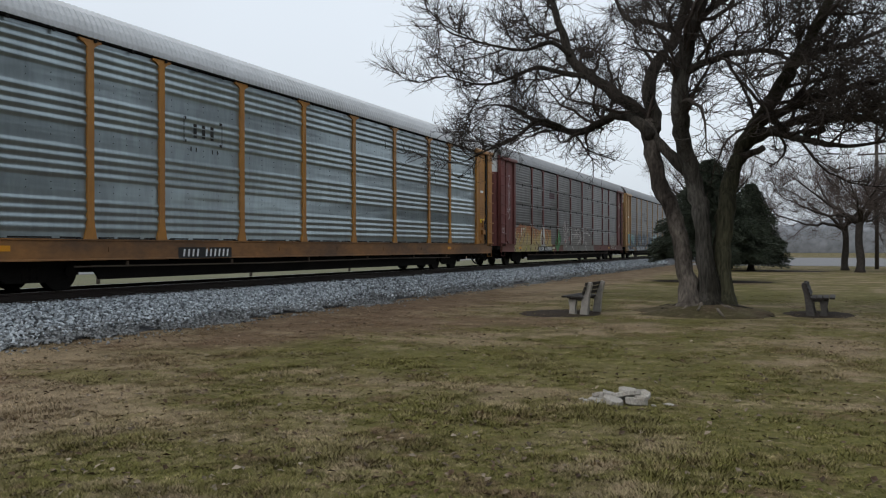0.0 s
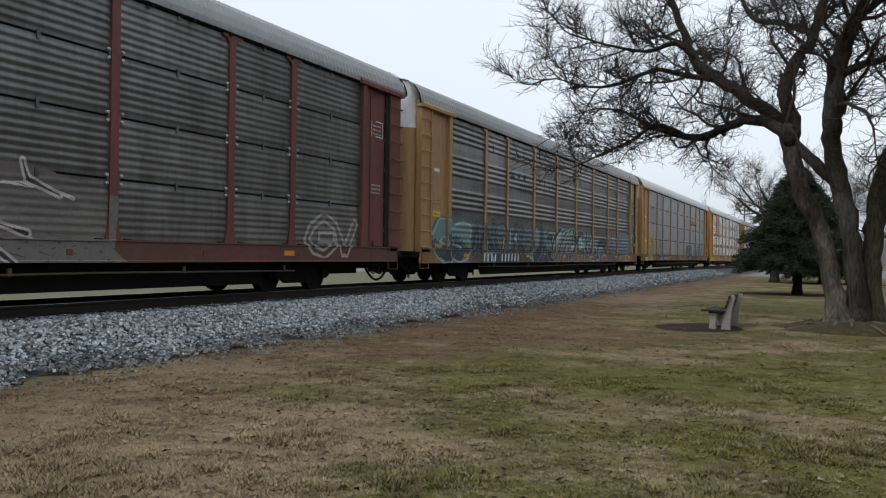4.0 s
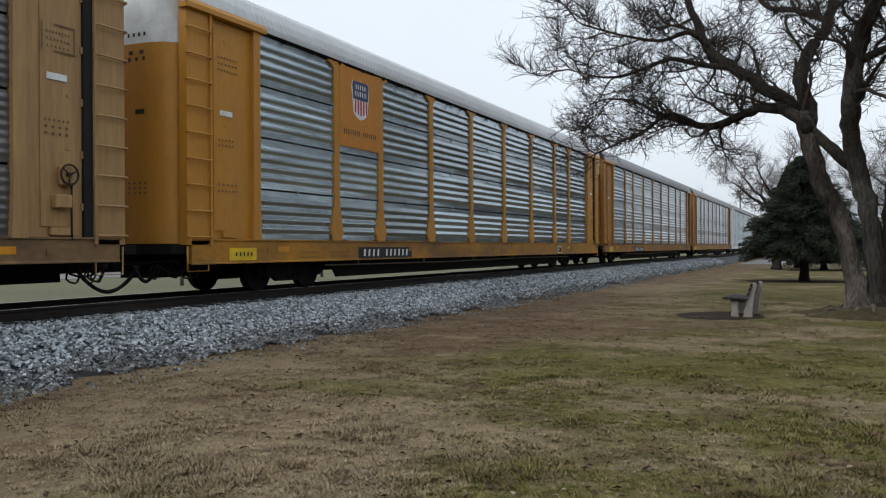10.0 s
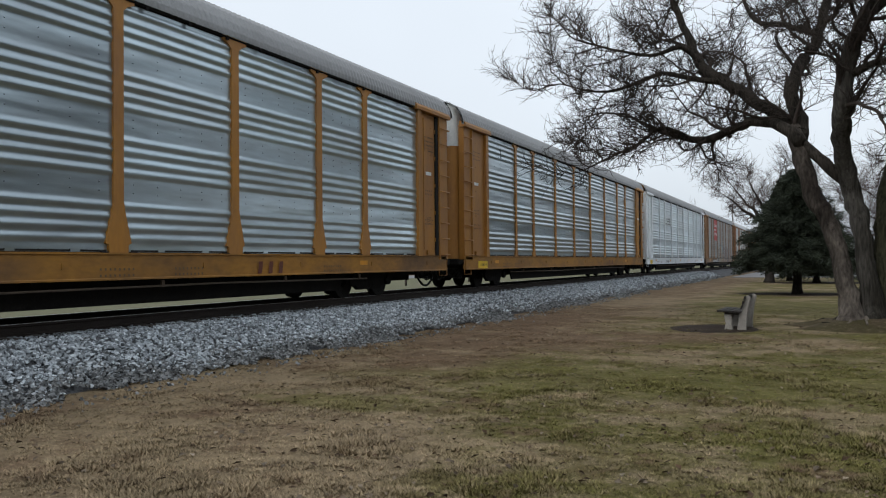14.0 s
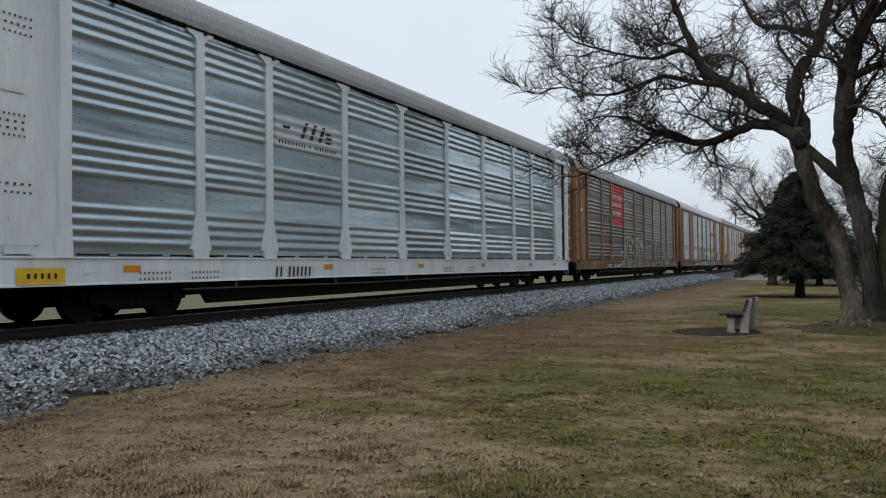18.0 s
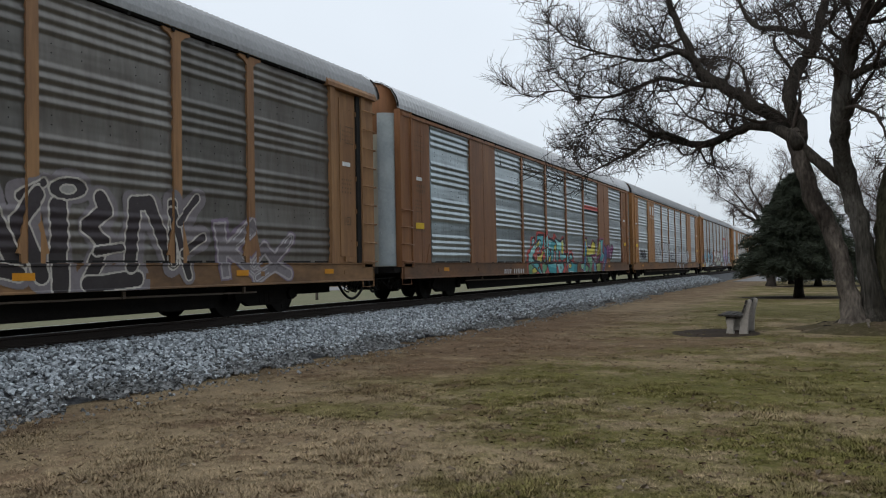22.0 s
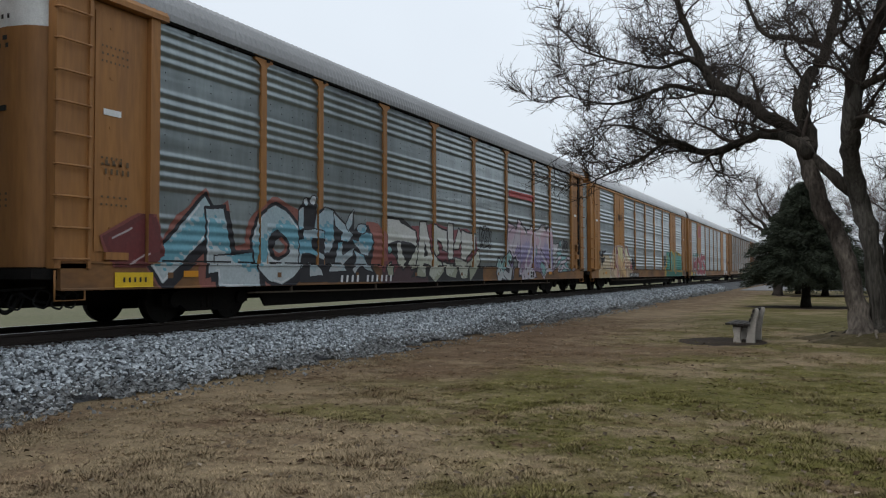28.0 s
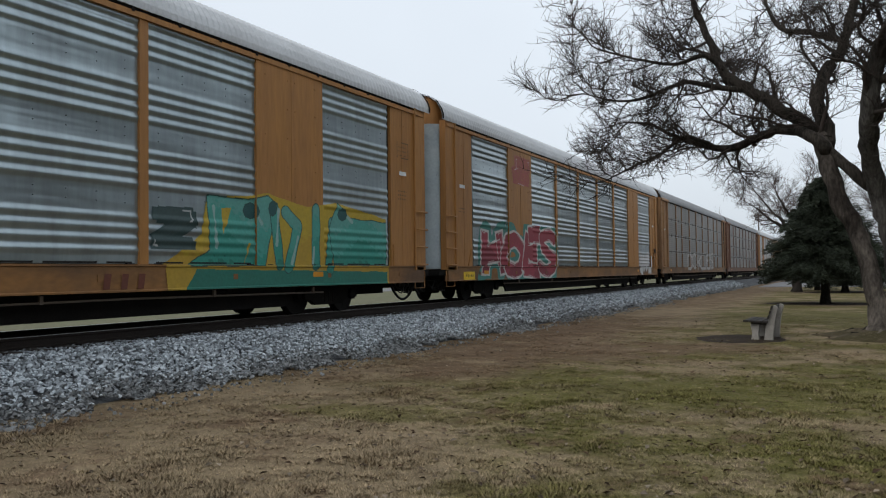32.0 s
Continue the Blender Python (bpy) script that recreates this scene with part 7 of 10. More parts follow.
mural(11, [
    ("coral", 0, [(-5.13, 2.17), (-4.55, 2.17), (-4.05, 1.79), (-4.04, 1.19), (-4.42, 1), (-4.9, 1.13)]),
    ("ink", 0, [(-7.91, 2.29), (-7.65, 2.58), (-7.25, 2.55), (-7.23, 2.31), (-6.91, 2.42), (-6.55, 2.37), (-6.03, 2.09), (-5.7, 2.46), (-5.67, 1.96), (-5.35, 2.13), (-5.02, 2.09), (-4.75, 1.75), (-4.9, 1.04), (-4.54, 0.68), (-7.9, 0.71)]),
    ("blue", 0, [(-7.88, 2.26), (-7.71, 2.35), (-7.7, 1.89), (-7.87, 1.84)]),
    ("blue", 0, [(-7.72, 1.85), (-6.95, 1.9), (-6.9, 1.68), (-7.41, 1.69), (-7.44, 1.47), (-7.07, 1.33), (-6.88, 1.26), (-7.03, 1.22), (-7.48, 1.35), (-7.79, 1.34), (-7.83, 1.02), (-7.86, 1.02), (-7.87, 1.62), (-7.72, 1.65)]),
    ("blue", 0, [(-7.29, 1.92), (-7.23, 2.22), (-6.91, 2.39), (-6.55, 2.33), (-6.55, 1.66), (-6.73, 1.38), (-6.92, 1.37), (-6.91, 1.87)]),
    ("blue", 0, [(-6.53, 2.29), (-6.08, 2.05), (-5.72, 1.81), (-5.97, 1.65), (-6.27, 1.67), (-6.17, 1.88), (-6.46, 2)]),
    ("blue", 0, [(-6.03, 2.05), (-5.73, 2.43), (-5.77, 2.07), (-5.93, 1.9)]),
    ("blue", 0, [(-5.77, 1.7), (-5.51, 1.67), (-5.3, 1.9), (-4.87, 1.9), (-4.81, 1.66), (-5.07, 1.34), (-5.35, 1.38)]),
    ("blue", 0, [(-6.5, 1.15), (-6.36, 1.63), (-6.17, 1.64), (-6.22, 1.31), (-5.72, 1.49), (-5.77, 1.33), (-6.17, 1.11)]),
    ("blue", 0, [(-5.67, 1.45), (-5.29, 1.34), (-4.9, 0.95), (-5.23, 1), (-5.45, 1.12), (-5.71, 0.91), (-5.82, 0.99), (-5.56, 1.21)]),
    ("blue", 0, [(-7.56, 1.17), (-7.11, 0.99), (-7.02, 0.84), (-7.52, 0.85)]),
    ("blue", 0, [(-6.81, 0.95), (-6.68, 1.15), (-6.26, 1.11), (-6.07, 0.95)]),
    ("blue", 0, [(-5.09, 2.02), (-5.16, 1.93), (-5.32, 1.89), (-5.48, 1.91), (-5.55, 1.98), (-5.48, 2.07), (-5.32, 2.11), (-5.16, 2.09)]),
    ("blue", 0, [(-7.55, 2.48), (-7.58, 2.41), (-7.63, 2.38), (-7.69, 2.4), (-7.71, 2.46), (-7.69, 2.53), (-7.63, 2.56), (-7.58, 2.54)]),
    ("blue", 0, [(-7.26, 2.53), (-7.29, 2.46), (-7.37, 2.42), (-7.45, 2.44), (-7.49, 2.51), (-7.45, 2.58), (-7.38, 2.62), (-7.29, 2.6)]),
], {"blue": [(0.42, 0.46, 0.48), (0.34, 0.42, 0.46), (0.14, 0.33, 0.42), (0.32, 0.42, 0.47), (0.44, 0.48, 0.51)], "ink": [(0.02, 0.02, 0.025)], "coral": [(0.26, 0.09, 0.07), (0.30, 0.12, 0.10)]}, BLK, BLK, "light blue and white spray-painted shapes with black outlines", edge=0.03, bare=("ink", "coral"))
mural(11, [
    ("rose", 0, [(-4.38, 1.62), (-4.16, 1.49), (-3.52, 1.52), (-2.74, 2.22), (-2.35, 2.21), (-1.62, 2.32), (-1.29, 2.35), (-0.05, 2.23), (0.94, 2.31), (1.56, 2.05), (1.89, 1.14), (2.06, 0.52), (-4.44, 0.66), (-4.44, 1.14), (-4.11, 1.25)]),
    ("ink", 0, [(-4.17, 2.38), (-3.28, 2.37), (-2.45, 2.05), (-2.44, 1.61), (-2.91, 1.16), (-3.26, 1.01), (-4.16, 1.63)]),
    ("ink", 0, [(-2.91, 0.78), (-2.54, 1.17), (1.4, 1.24), (2.06, 1.09), (2.06, 0.49), (-1.82, 0.58), (-1.93, 0.81)]),
    ("silver", 0, [(-4.11, 2.3), (-3.45, 2.32), (-3.36, 2.23), (-2.55, 2.06), (-2.49, 1.61), (-2.82, 1.74), (-3.57, 1.77), (-4.08, 1.67)]),
    ("silver", 0, [(-3.61, 1.7), (-3.42, 1.71), (-3.31, 1.42), (-3.18, 1.27), (-3.05, 1.24), (-3.35, 1.01), (-3.54, 1.23)]),
    ("silver", 0, [(-2.96, 1.16), (-2.44, 1.69), (-2.34, 1.45), (-2.63, 1.05), (-2.86, 1.01)]),
    ("silver", 0, [(-2.25, 2.32), (-1.89, 2.34), (-1.62, 1.48), (-1.39, 1.36), (-0.93, 1.2), (-0.87, 0.93), (-1.44, 0.64), (-1.83, 0.85), (-1.7, 1.18), (-2.06, 1.18), (-2.03, 0.81), (-2.58, 0.82), (-2.44, 1.25), (-2.35, 1.77)]),
    ("ink", 0, [(-2.02, 1.83), (-1.78, 1.39), (-2.04, 1.36)]),
    ("silver", 0, [(-1.51, 2.29), (-0.57, 2.15), (-0.57, 1.56), (-0.87, 1.6), (-0.9, 1.81), (-1.23, 1.88), (-1.11, 1.46), (-1.34, 1.4), (-1.51, 1.57)]),
    ("silver", 0, [(-0.48, 2.38), (-0.12, 2.37), (-0.15, 1.35), (-0.47, 1.32)]),
    ("silver", 0, [(-0.81, 1.2), (-0.18, 1.16), (0.09, 0.98), (-0.04, 0.75), (-0.68, 0.85)]),
    ("silver", 0, [(-0.12, 1.63), (0.29, 2.26), (0.54, 2.04), (0.22, 1.64)]),
    ("silver", 0, [(0.53, 2.21), (1.44, 2.12), (1.4, 1.69), (0.72, 1.32), (0.47, 1.36), (0.46, 1.94)]),
    ("silver", 0, [(-0.05, 1.35), (0.43, 1.32), (0.87, 1.23), (0.8, 0.74), (0.37, 0.75)]),
    ("silver", 0, [(0.94, 1.18), (1.8, 1.66), (1.89, 1.25), (1.02, 0.64)]),
    ("silver", 0, [(-4.22, 1.07), (-3.88, 1.18), (-3.88, 0.86), (-4.11, 0.86)]),
    ("teal", 0, [(-3.9, 1.52), (-3.92, 1.46), (-3.98, 1.44), (-4.04, 1.46), (-4.07, 1.51), (-4.04, 1.57), (-3.99, 1.59), (-3.92, 1.57)]),
], {"rose": [(0.06, 0.03, 0.035), (0.17, 0.05, 0.06), (0.24, 0.08, 0.09)], "ink": [(0.018, 0.018, 0.02)], "silver": [(0.30, 0.32, 0.24), (0.44, 0.46, 0.39), (0.50, 0.52, 0.48), (0.55, 0.56, 0.54)], "teal": [(0.2, 0.38, 0.4)]}, BLK, BLK, "silver-white spray-painted lettering with black edges on rose", edge=0.05, bare=("rose", "ink"))
graffiti(11, 4.5, 5.9, 0.62, 2.9, 113, [(0.32, 0.30, 0.37), (0.22, 0.18, 0.32), (0.46, 0.42, 0.47), (0.47, 0.35, 0.42)], (0.03, 0.025, 0.035), (0.03, 0.03, 0.035), "lilac and white spray-painted letter with dark outlines", forms="M", thick=0.36, edge=0.04, glow=0.03, cast=0)
mural(11, [
    ("lilac", 0, [(5.68, 2.7), (5.92, 2.58), (6.13, 2.53), (6.31, 2.39), (6.39, 2.52), (6.67, 2.55), (6.9, 2.71), (7.02, 2.49), (7.77, 2.62), (7.99, 2.76), (8.34, 2.76), (8.58, 2.55), (8.83, 2.72), (9.09, 2.73), (9.42, 2.54), (9.49, 2.2), (9.56, 2), (9.43, 1), (9.16, 0.95), (8.53, 0.95), (8.18, 0.65), (7.78, 0.95), (7.11, 0.99), (7.31, 0.74), (5.7, 0.65)]),
    ("white", 0.054, [(5.76, 2.62), (6.18, 2.47), (6.31, 2.33)]),
    ("white", 0.067, [(6.9, 2.33), (6.76, 1.9), (6.27, 1.39), (6.23, 0.99)]),
    ("white", 0.062, [(7.72, 2.5), (7.94, 2.12), (7.72, 1.93)]),
    ("white", 0.062, [(8.71, 2.42), (9.02, 1.82), (9.09, 1.09)]),
    ("white", 0.085, [(7.1, 1.71), (6.82, 1.32), (6.63, 0.99)]),
    ("white", 0.052, [(7.4, 2.3), (7.3, 1.77)]),
    ("white", 0.045, [(8.06, 1.59), (8.71, 1.23), (8.65, 1)]),
    ("white", 0.049, [(6.67, 2.51), (6.9, 2.63)]),
    ("white", 0.055, [(8.05, 2.68), (8.4, 2.63)]),
    ("white", 0.058, [(8.83, 2.63), (9.15, 2.64)]),
    ("teal", 0, [(7.92, 1.33), (8.47, 1.18), (8.41, 0.95), (8.18, 0.77), (7.92, 1)]),
    ("teal", 0, [(7.33, 1.73), (7.48, 1.95), (7.47, 1.56)]),
    ("ink", 0.017, [(5.98, 1.26), (6.41, 0.63)]),
    ("ink", 0.019, [(7.16, 1.38), (7.31, 1.47), (7.62, 1.13), (8.12, 0.77), (8.5, 1.14)]),
    ("ink", 0.018, [(7.89, 1.71), (7.92, 1.4), (8.53, 1.23)]),
    ("ink", 0.018, [(7.83, 1.89), (8.53, 1.51), (9.03, 1.09)]),
    ("ink", 0.017, [(6.82, 1.41), (7.11, 0.99)]),
    ("ink", 0.019, [(5.9, 0.84), (6.02, 0.64)]),
    ("teal", 0, [(10.02, 1.77), (10.51, 1.85), (10.59, 1.64), (11.24, 1.61), (11.41, 1.28), (11.76, 1), (10.13, 0.95)]),
    ("pearl", 0, [(9.56, 2.08), (10.24, 2.12), (9.99, 1.8), (9.42, 1.59)]),
    ("pearl", 0.06, [(9.56, 1.1), (9.91, 1.41), (10.51, 1.58)]),
    ("pearl", 0.062, [(10.06, 1), (10.51, 1.32), (11.24, 1.44)]),
    ("pearl", 0.053, [(10.36, 1), (10.91, 1.22), (11.41, 1.06)]),
    ("teal", 0, [(10.59, 2.15), (10.56, 2.07), (10.47, 2.03), (10.39, 2.06), (10.36, 2.13), (10.39, 2.21), (10.47, 2.25), (10.56, 2.22)]),
    ("pearl", 0, [(10.73, 2.2), (10.7, 2.13), (10.65, 2.1), (10.6, 2.12), (10.58, 2.19), (10.6, 2.25), (10.65, 2.28), (10.7, 2.26)]),
    ("pearl", 0, [(11.78, 1.54), (11.73, 1.48), (11.59, 1.45), (11.45, 1.47), (11.4, 1.53), (11.45, 1.59), (11.59, 1.62), (11.73, 1.6)]),
    ("pearl", 0, [(12.42, 1.06), (12.35, 1.01), (12.18, 0.99), (12.01, 1.01), (11.94, 1.06), (12.01, 1.11), (12.18, 1.14), (12.35, 1.12)]),
    ("ink", 0.027, [(5.68, 2.72), (5.92, 2.61), (6.17, 2.55), (6.31, 2.39), (6.39, 2.54), (6.64, 2.57), (6.9, 2.74), (7.02, 2.51), (7.77, 2.64), (7.99, 2.81), (8.52, 2.83), (8.61, 2.6), (8.77, 2.79), (9.12, 2.83), (9.35, 2.63), (9.52, 2.48)]),
], {"lilac": [(0.42, 0.38, 0.43), (0.26, 0.17, 0.26), (0.21, 0.18, 0.33), (0.31, 0.28, 0.42), (0.44, 0.35, 0.43), (0.50, 0.35, 0.41), (0.54, 0.49, 0.52)], "white": [(0.46, 0.45, 0.48), (0.52, 0.49, 0.51)], "pearl": [(0.44, 0.40, 0.45), (0.48, 0.47, 0.49)], "teal": [(0.20, 0.38, 0.39), (0.24, 0.42, 0.43)], "ink": [(0.025, 0.02, 0.03)]}, (0.02, 0.02, 0.03), (0.02, 0.02, 0.03), "lilac and white spray-painted lettering with teal spikes and black outlines", edge=0.035, bare=("ink", "white"))
graffiti(11, 3.4, 4.7, 0.6, 1.75, 118, [(0.40, 0.42, 0.44), (0.22, 0.38, 0.38)], (0.03, 0.025, 0.035), (0.1, 0.15, 0.15), "pale spray-painted drips with dark outlines", forms="~S", thick=0.14, edge=0.04, glow=0)
graffiti(11, -12.8, -11.9, 1.0, 1.9, 114, [(0.14, 0.03, 0.03)], (0.12, 0.03, 0.03), (0.2, 0.06, 0.05), "dark red spray-painted patch", forms="/", thick=0.28, edge=0.05, glow=0.05)
plate(11, "stripe", 4.5, 7.05, 3.64, 3.88, spray((0.36, 0.06, 0.06)), "red lettered stripe")
bars(11, -6.4, -3.9, 0.62, 0.82, (4, 6), M_WHITE)
graffiti(12, -12.2, -10.2, 0.6, 1.8, 121, [(0.46, 0.36, 0.20), (0.50, 0.42, 0.29)], (0.46, 0.38, 0.25), (0.40, 0.26, 0.12), "cream spray-painted clouds", forms="SO", thick=0.26, edge=0.02, glow=0.1, cast=0)
silhouette(12, [([(-12.3, 1.9), (-11.9, 1.75), (-11.5, 1.95)], 0.10), ([(-12.2, 1.55), (-11.75, 1.5), (-11.3, 1.6)], 0.12), ([(-11.6, 1.9), (-11.0, 2.0)], 0.05), ([(-11.9, 1.6), (-12.0, 1.3)], 0.06)], "black winged silhouette")
PALE_PIECE.append(('cream', [(-9.26, 2.28), (-9.85, 1.61), (-9.91, 1.45), (-10.1, 1.4), (-10.06, 1.15), (-9.91, 1.11), (-10.14, 0.97), (-10.17, 0.7), (-10.06, 0.61), (-8.87, 0.6), (-8.84, 1.16), (-9.0, 1.94), (-9.07, 2.25)]))
PALE_PIECE.append(('maroon', [(-9.07, 2.27), (-8.8, 2.22), (-8.68, 2.01), (-8.94, 1.97)]))
PALE_PIECE.append(('rose', [(-9.13, 1.55), (-9.18, 1.21), (-8.87, 1.16)]))
PALE_PIECE.append(('pink', [(-8.97, 1.94), (-8.7, 1.96), (-8.42, 0.97), (-8.49, 0.59), (-8.85, 0.6), (-8.85, 1.21)]))
PALE_PIECE.append(('peach', [(-8.65, 2.33), (-7.43, 2.27), (-7.55, 1.81), (-7.23, 1.72), (-7.1, 1.51), (-6.94, 1.46), (-6.68, 0.96), (-6.64, 0.57), (-8.13, 0.58), (-8.49, 0.97), (-8.65, 1.71)]))
PALE_PIECE.append(('maroon', [(-7.51, 2.27), (-7.1, 2.1), (-7.06, 1.75), (-7.35, 2.06), (-7.55, 1.81)]))
PALE_PIECE.append(('maroon', [(-7.5, 0.86), (-7.73, 0.57), (-7.44, 0.57)]))
PALE_PIECE.append(('cream', [(-6.45, 2.37), (-7.02, 1.89), (-6.89, 1.46), (-6.59, 1.19), (-6.68, 0.58), (-5.57, 0.54), (-5.11, 0.96), (-5.11, 1.38), (-5.56, 1.61), (-5.56, 1.85), (-5.85, 1.89), (-6.13, 2.34)]))
PALE_PIECE.append(('maroon', [(-6.39, 2.35), (-6.13, 2.31), (-5.73, 1.87), (-5.96, 1.9)]))
PALE_PIECE.append(('rose', [(-5.48, 1.4), (-5.18, 1.32), (-5.19, 0.96), (-5.42, 1.08)]))
PALE_LINES.append([(-8.14, 2.25), (-8.13, 0.57)])
PALE_LINES.append([(-7.78, 1.72), (-7.35, 1.42), (-7.59, 1.15)])
PALE_LINES.append([(-7.35, 1.42), (-7.19, 1.1)])
PALE_LINES.append([(-7.37, 1.45), (-6.93, 1.5)])
PALE_LINES.append([(-6.45, 1.72), (-6.37, 1.41), (-6.14, 1.53), (-5.61, 1.52), (-5.52, 1.08)])
PALE_LINES.append([(-6.89, 1.68), (-6.81, 1.35), (-6.41, 1.19), (-5.95, 1.28), (-5.95, 1.38)])
PALE_LINES.append([(-9.49, 1.7), (-9.7, 1.43), (-9.7, 1.16), (-9.61, 0.97)])
PALE_LINES.append([(-9.91, 1.12), (-9.73, 1.15), (-9.61, 1.02)])
piece(12, PALE_PIECE, PALE_LINES, {"cream": (0.57, 0.43, 0.29), "peach": (0.57, 0.38, 0.18), "pink": (0.54, 0.32, 0.27), "maroon": (0.16, 0.03, 0.05), "rose": (0.34, 0.09, 0.13)}, (0.16, 0.025, 0.045), (0.6, 0.58, 0.55), "cream and peach spray-painted lettering with maroon outlines", edge=0.045, glow=0.035, cast=0)
silhouette(12, [([(-5.05, 1.62), (-4.85, 1.62)], 0.11), ([(-5.08, 1.7), (-5.1, 1.9)], 0.03), ([(-4.88, 1.7), (-4.86, 1.9)], 0.03), ([(-5.00, 1.4), (-4.45, 1.42)], 0.15), ([(-4.55, 1.5), (-4.50, 1.72)], 0.11), ([(-5.00, 1.4), (-5.02, 1.12)], 0.045), ([(-4.85, 1.4), (-4.82, 1.12)], 0.045), ([(-4.60, 1.4), (-4.58, 1.12)], 0.045), ([(-4.45, 1.4), (-4.40, 1.12)], 0.045), ([(-4.40, 1.45), (-4.22, 1.6), (-4.15, 1.82), (-4.08, 1.85)], 0.03)], "black cat silhouette")
mural(12, [
    ("yellow", 0, [(4.69, 1.1), (5.56, 1.64), (5.72, 2.34), (6.71, 2.41), (7.33, 2.51), (8.59, 2.32), (9.69, 2.5), (11.89, 2.25), (11.92, 0.48), (4.75, 0.59)]),
    ("teal", 0, [(5.72, 2.34), (6.79, 2.34), (7.33, 2.45), (7.6, 2.31), (7.22, 1.09), (5.26, 1.08), (5.79, 1.36)]),
    ("green", 0, [(5.11, 0.6), (5.41, 1.01), (11.86, 0.94), (11.85, 0.51)]),
    ("teal", 0.119, [(7.51, 2.2), (7.68, 1.12)]),
    ("teal", 0.132, [(7.89, 2.16), (8.28, 1.9), (7.97, 1.06)]),
    ("teal", 0.127, [(8.91, 2.28), (8.89, 1.12)]),
    ("teal", 0.119, [(9.57, 2.02), (9.43, 1.01)]),
    ("teal", 0, [(9.45, 1.89), (9.8, 2.48), (10.27, 2.17), (11.89, 2.15), (11.86, 1.1), (9.66, 1.1)]),
    ("yellow", 0, [(6.08, 2.14), (6.36, 2.18), (6.11, 1.66)]),
    ("yellow", 0.021, [(6.82, 1.48), (6.69, 1.11)]),
    ("pale", 0.03, [(5.88, 2.15), (5.95, 1.41)]),
    ("pale", 0.031, [(6.88, 2.21), (7.14, 1.91)]),
    ("pale", 0.033, [(7.65, 2.2), (7.59, 1.5)]),
    ("pale", 0.036, [(9.98, 2.34), (10.39, 2.09)]),
    ("pale", 0.034, [(8.28, 1.68), (8.07, 1.12)]),
    ("pale", 0.034, [(8.84, 1.47), (8.78, 1.12)]),
    ("dark", 0, [(7.07, 2.14), (7.01, 2.04), (6.87, 1.99), (6.74, 2.02), (6.68, 2.12), (6.74, 2.23), (6.88, 2.28), (7.01, 2.24)]),
    ("dark", 0, [(7.58, 2.23), (7.54, 2.13), (7.46, 2.08), (7.38, 2.12), (7.35, 2.21), (7.39, 2.31), (7.47, 2.36), (7.54, 2.32)]),
    ("dark", 0, [(10.15, 2.26), (10.1, 2.16), (9.97, 2.11), (9.85, 2.15), (9.8, 2.24), (9.85, 2.34), (9.98, 2.38), (10.1, 2.35)]),
], {"teal": [(0.02, 0.17, 0.13), (0.03, 0.24, 0.19), (0.06, 0.29, 0.24), (0.10, 0.30, 0.26)], "green": [(0.02, 0.15, 0.11), (0.03, 0.2, 0.16)], "yellow": [(0.40, 0.26, 0.03), (0.42, 0.30, 0.03)], "pale": [(0.24, 0.38, 0.35)], "dark": [(0.02, 0.08, 0.08)]}, (0.02, 0.07, 0.06), (0.40, 0.30, 0.03), "teal spray-painted lettering on a yellow ground", edge=0.022, bare=("yellow", "pale", "green"))
graffiti(12, 4.45, 5.35, 1.35, 2.1, 126, [(0.04, 0.07, 0.07)], (0.03, 0.06, 0.06), (0.1, 0.15, 0.15), "small dark green tag", forms="Z", thick=0.1, edge=0.02, glow=0)
plate(12, "number_patch", -5.9, -3.4, 0.62, 0.9, M_INK, "black number patch")
bars(12, -5.75, -3.6, 0.67, 0.85, (4, 6), M_WHITE)
for k, y, z, x in ((0, -6.4, 3.45, None), (12, -8.85, 3.6, None)):
    for a in (y, y + 1.35):
        bars(k, a, a + 0.07, z, z + 0.62, (1,), M_INK, slant=0)
        s = 0.07 if a == y else -0.14
        for zz in (z, z + 0.55):
            bars(k, a + min(s, 0), a + max(s, 0) + 0.07, zz, zz + 0.07, (1,), M_INK, slant=0)
    bars(k, y + 0.28, y + 1.18, z + 0.14, z + 0.48, (3,), M_INK, slant=0)
    for a in (y + 0.22, y + 0.4, y + 0.98, y + 1.16):
        bars(k, a, a + 0.11, z - 0.2, z - 0.09, (1,), M_INK, slant=0)
plate(0, "number_patch", -6.6, -4.7, 0.66, 0.92, M_INK, "black number patch")
bars(0, -6.5, -4.8, 0.70, 0.88, (4, 6), M_WHITE)
graffiti(13, -11.4, -4.4, 0.55, 2.6, 131, [(0.20, 0.025, 0.04), (0.30, 0.04, 0.06), (0.26, 0.035, 0.05)], (0.5, 0.48, 0.46), (0.05, 0.20, 0.17), "dark red spray-painted lettering with white outlines on teal", forms="HOES", thick=0.26, edge=0.05, glow=0.22)
graffiti(13, -8.7, -7.4, 3.95, 4.95, 132, [(0.34, 0.09, 0.07)], (0.3, 0.07, 0.06), (0.36, 0.12, 0.08), "faded red spray-painted patch", forms="Z", thick=0.2, glow=0.1, fade=0.3)
graffiti(13, 9.6, 12.0, 0.55, 1.95, 133, [(0.5, 0.5, 0.5)], (0.4, 0.4, 0.4), (0.3, 0.3, 0.3), "white spray-painted shape", forms="M", thick=0.3, glow=0)
graffiti(14, -5.5, 7.0, 0.8, 2.3, 141, [(0.40, 0.38, 0.36)], (0.16, 0.13, 0.11), (0.15, 0.13, 0.12), "white spray-painted letters", forms="COKLES", thick=0.12, edge=0.03, glow=0)
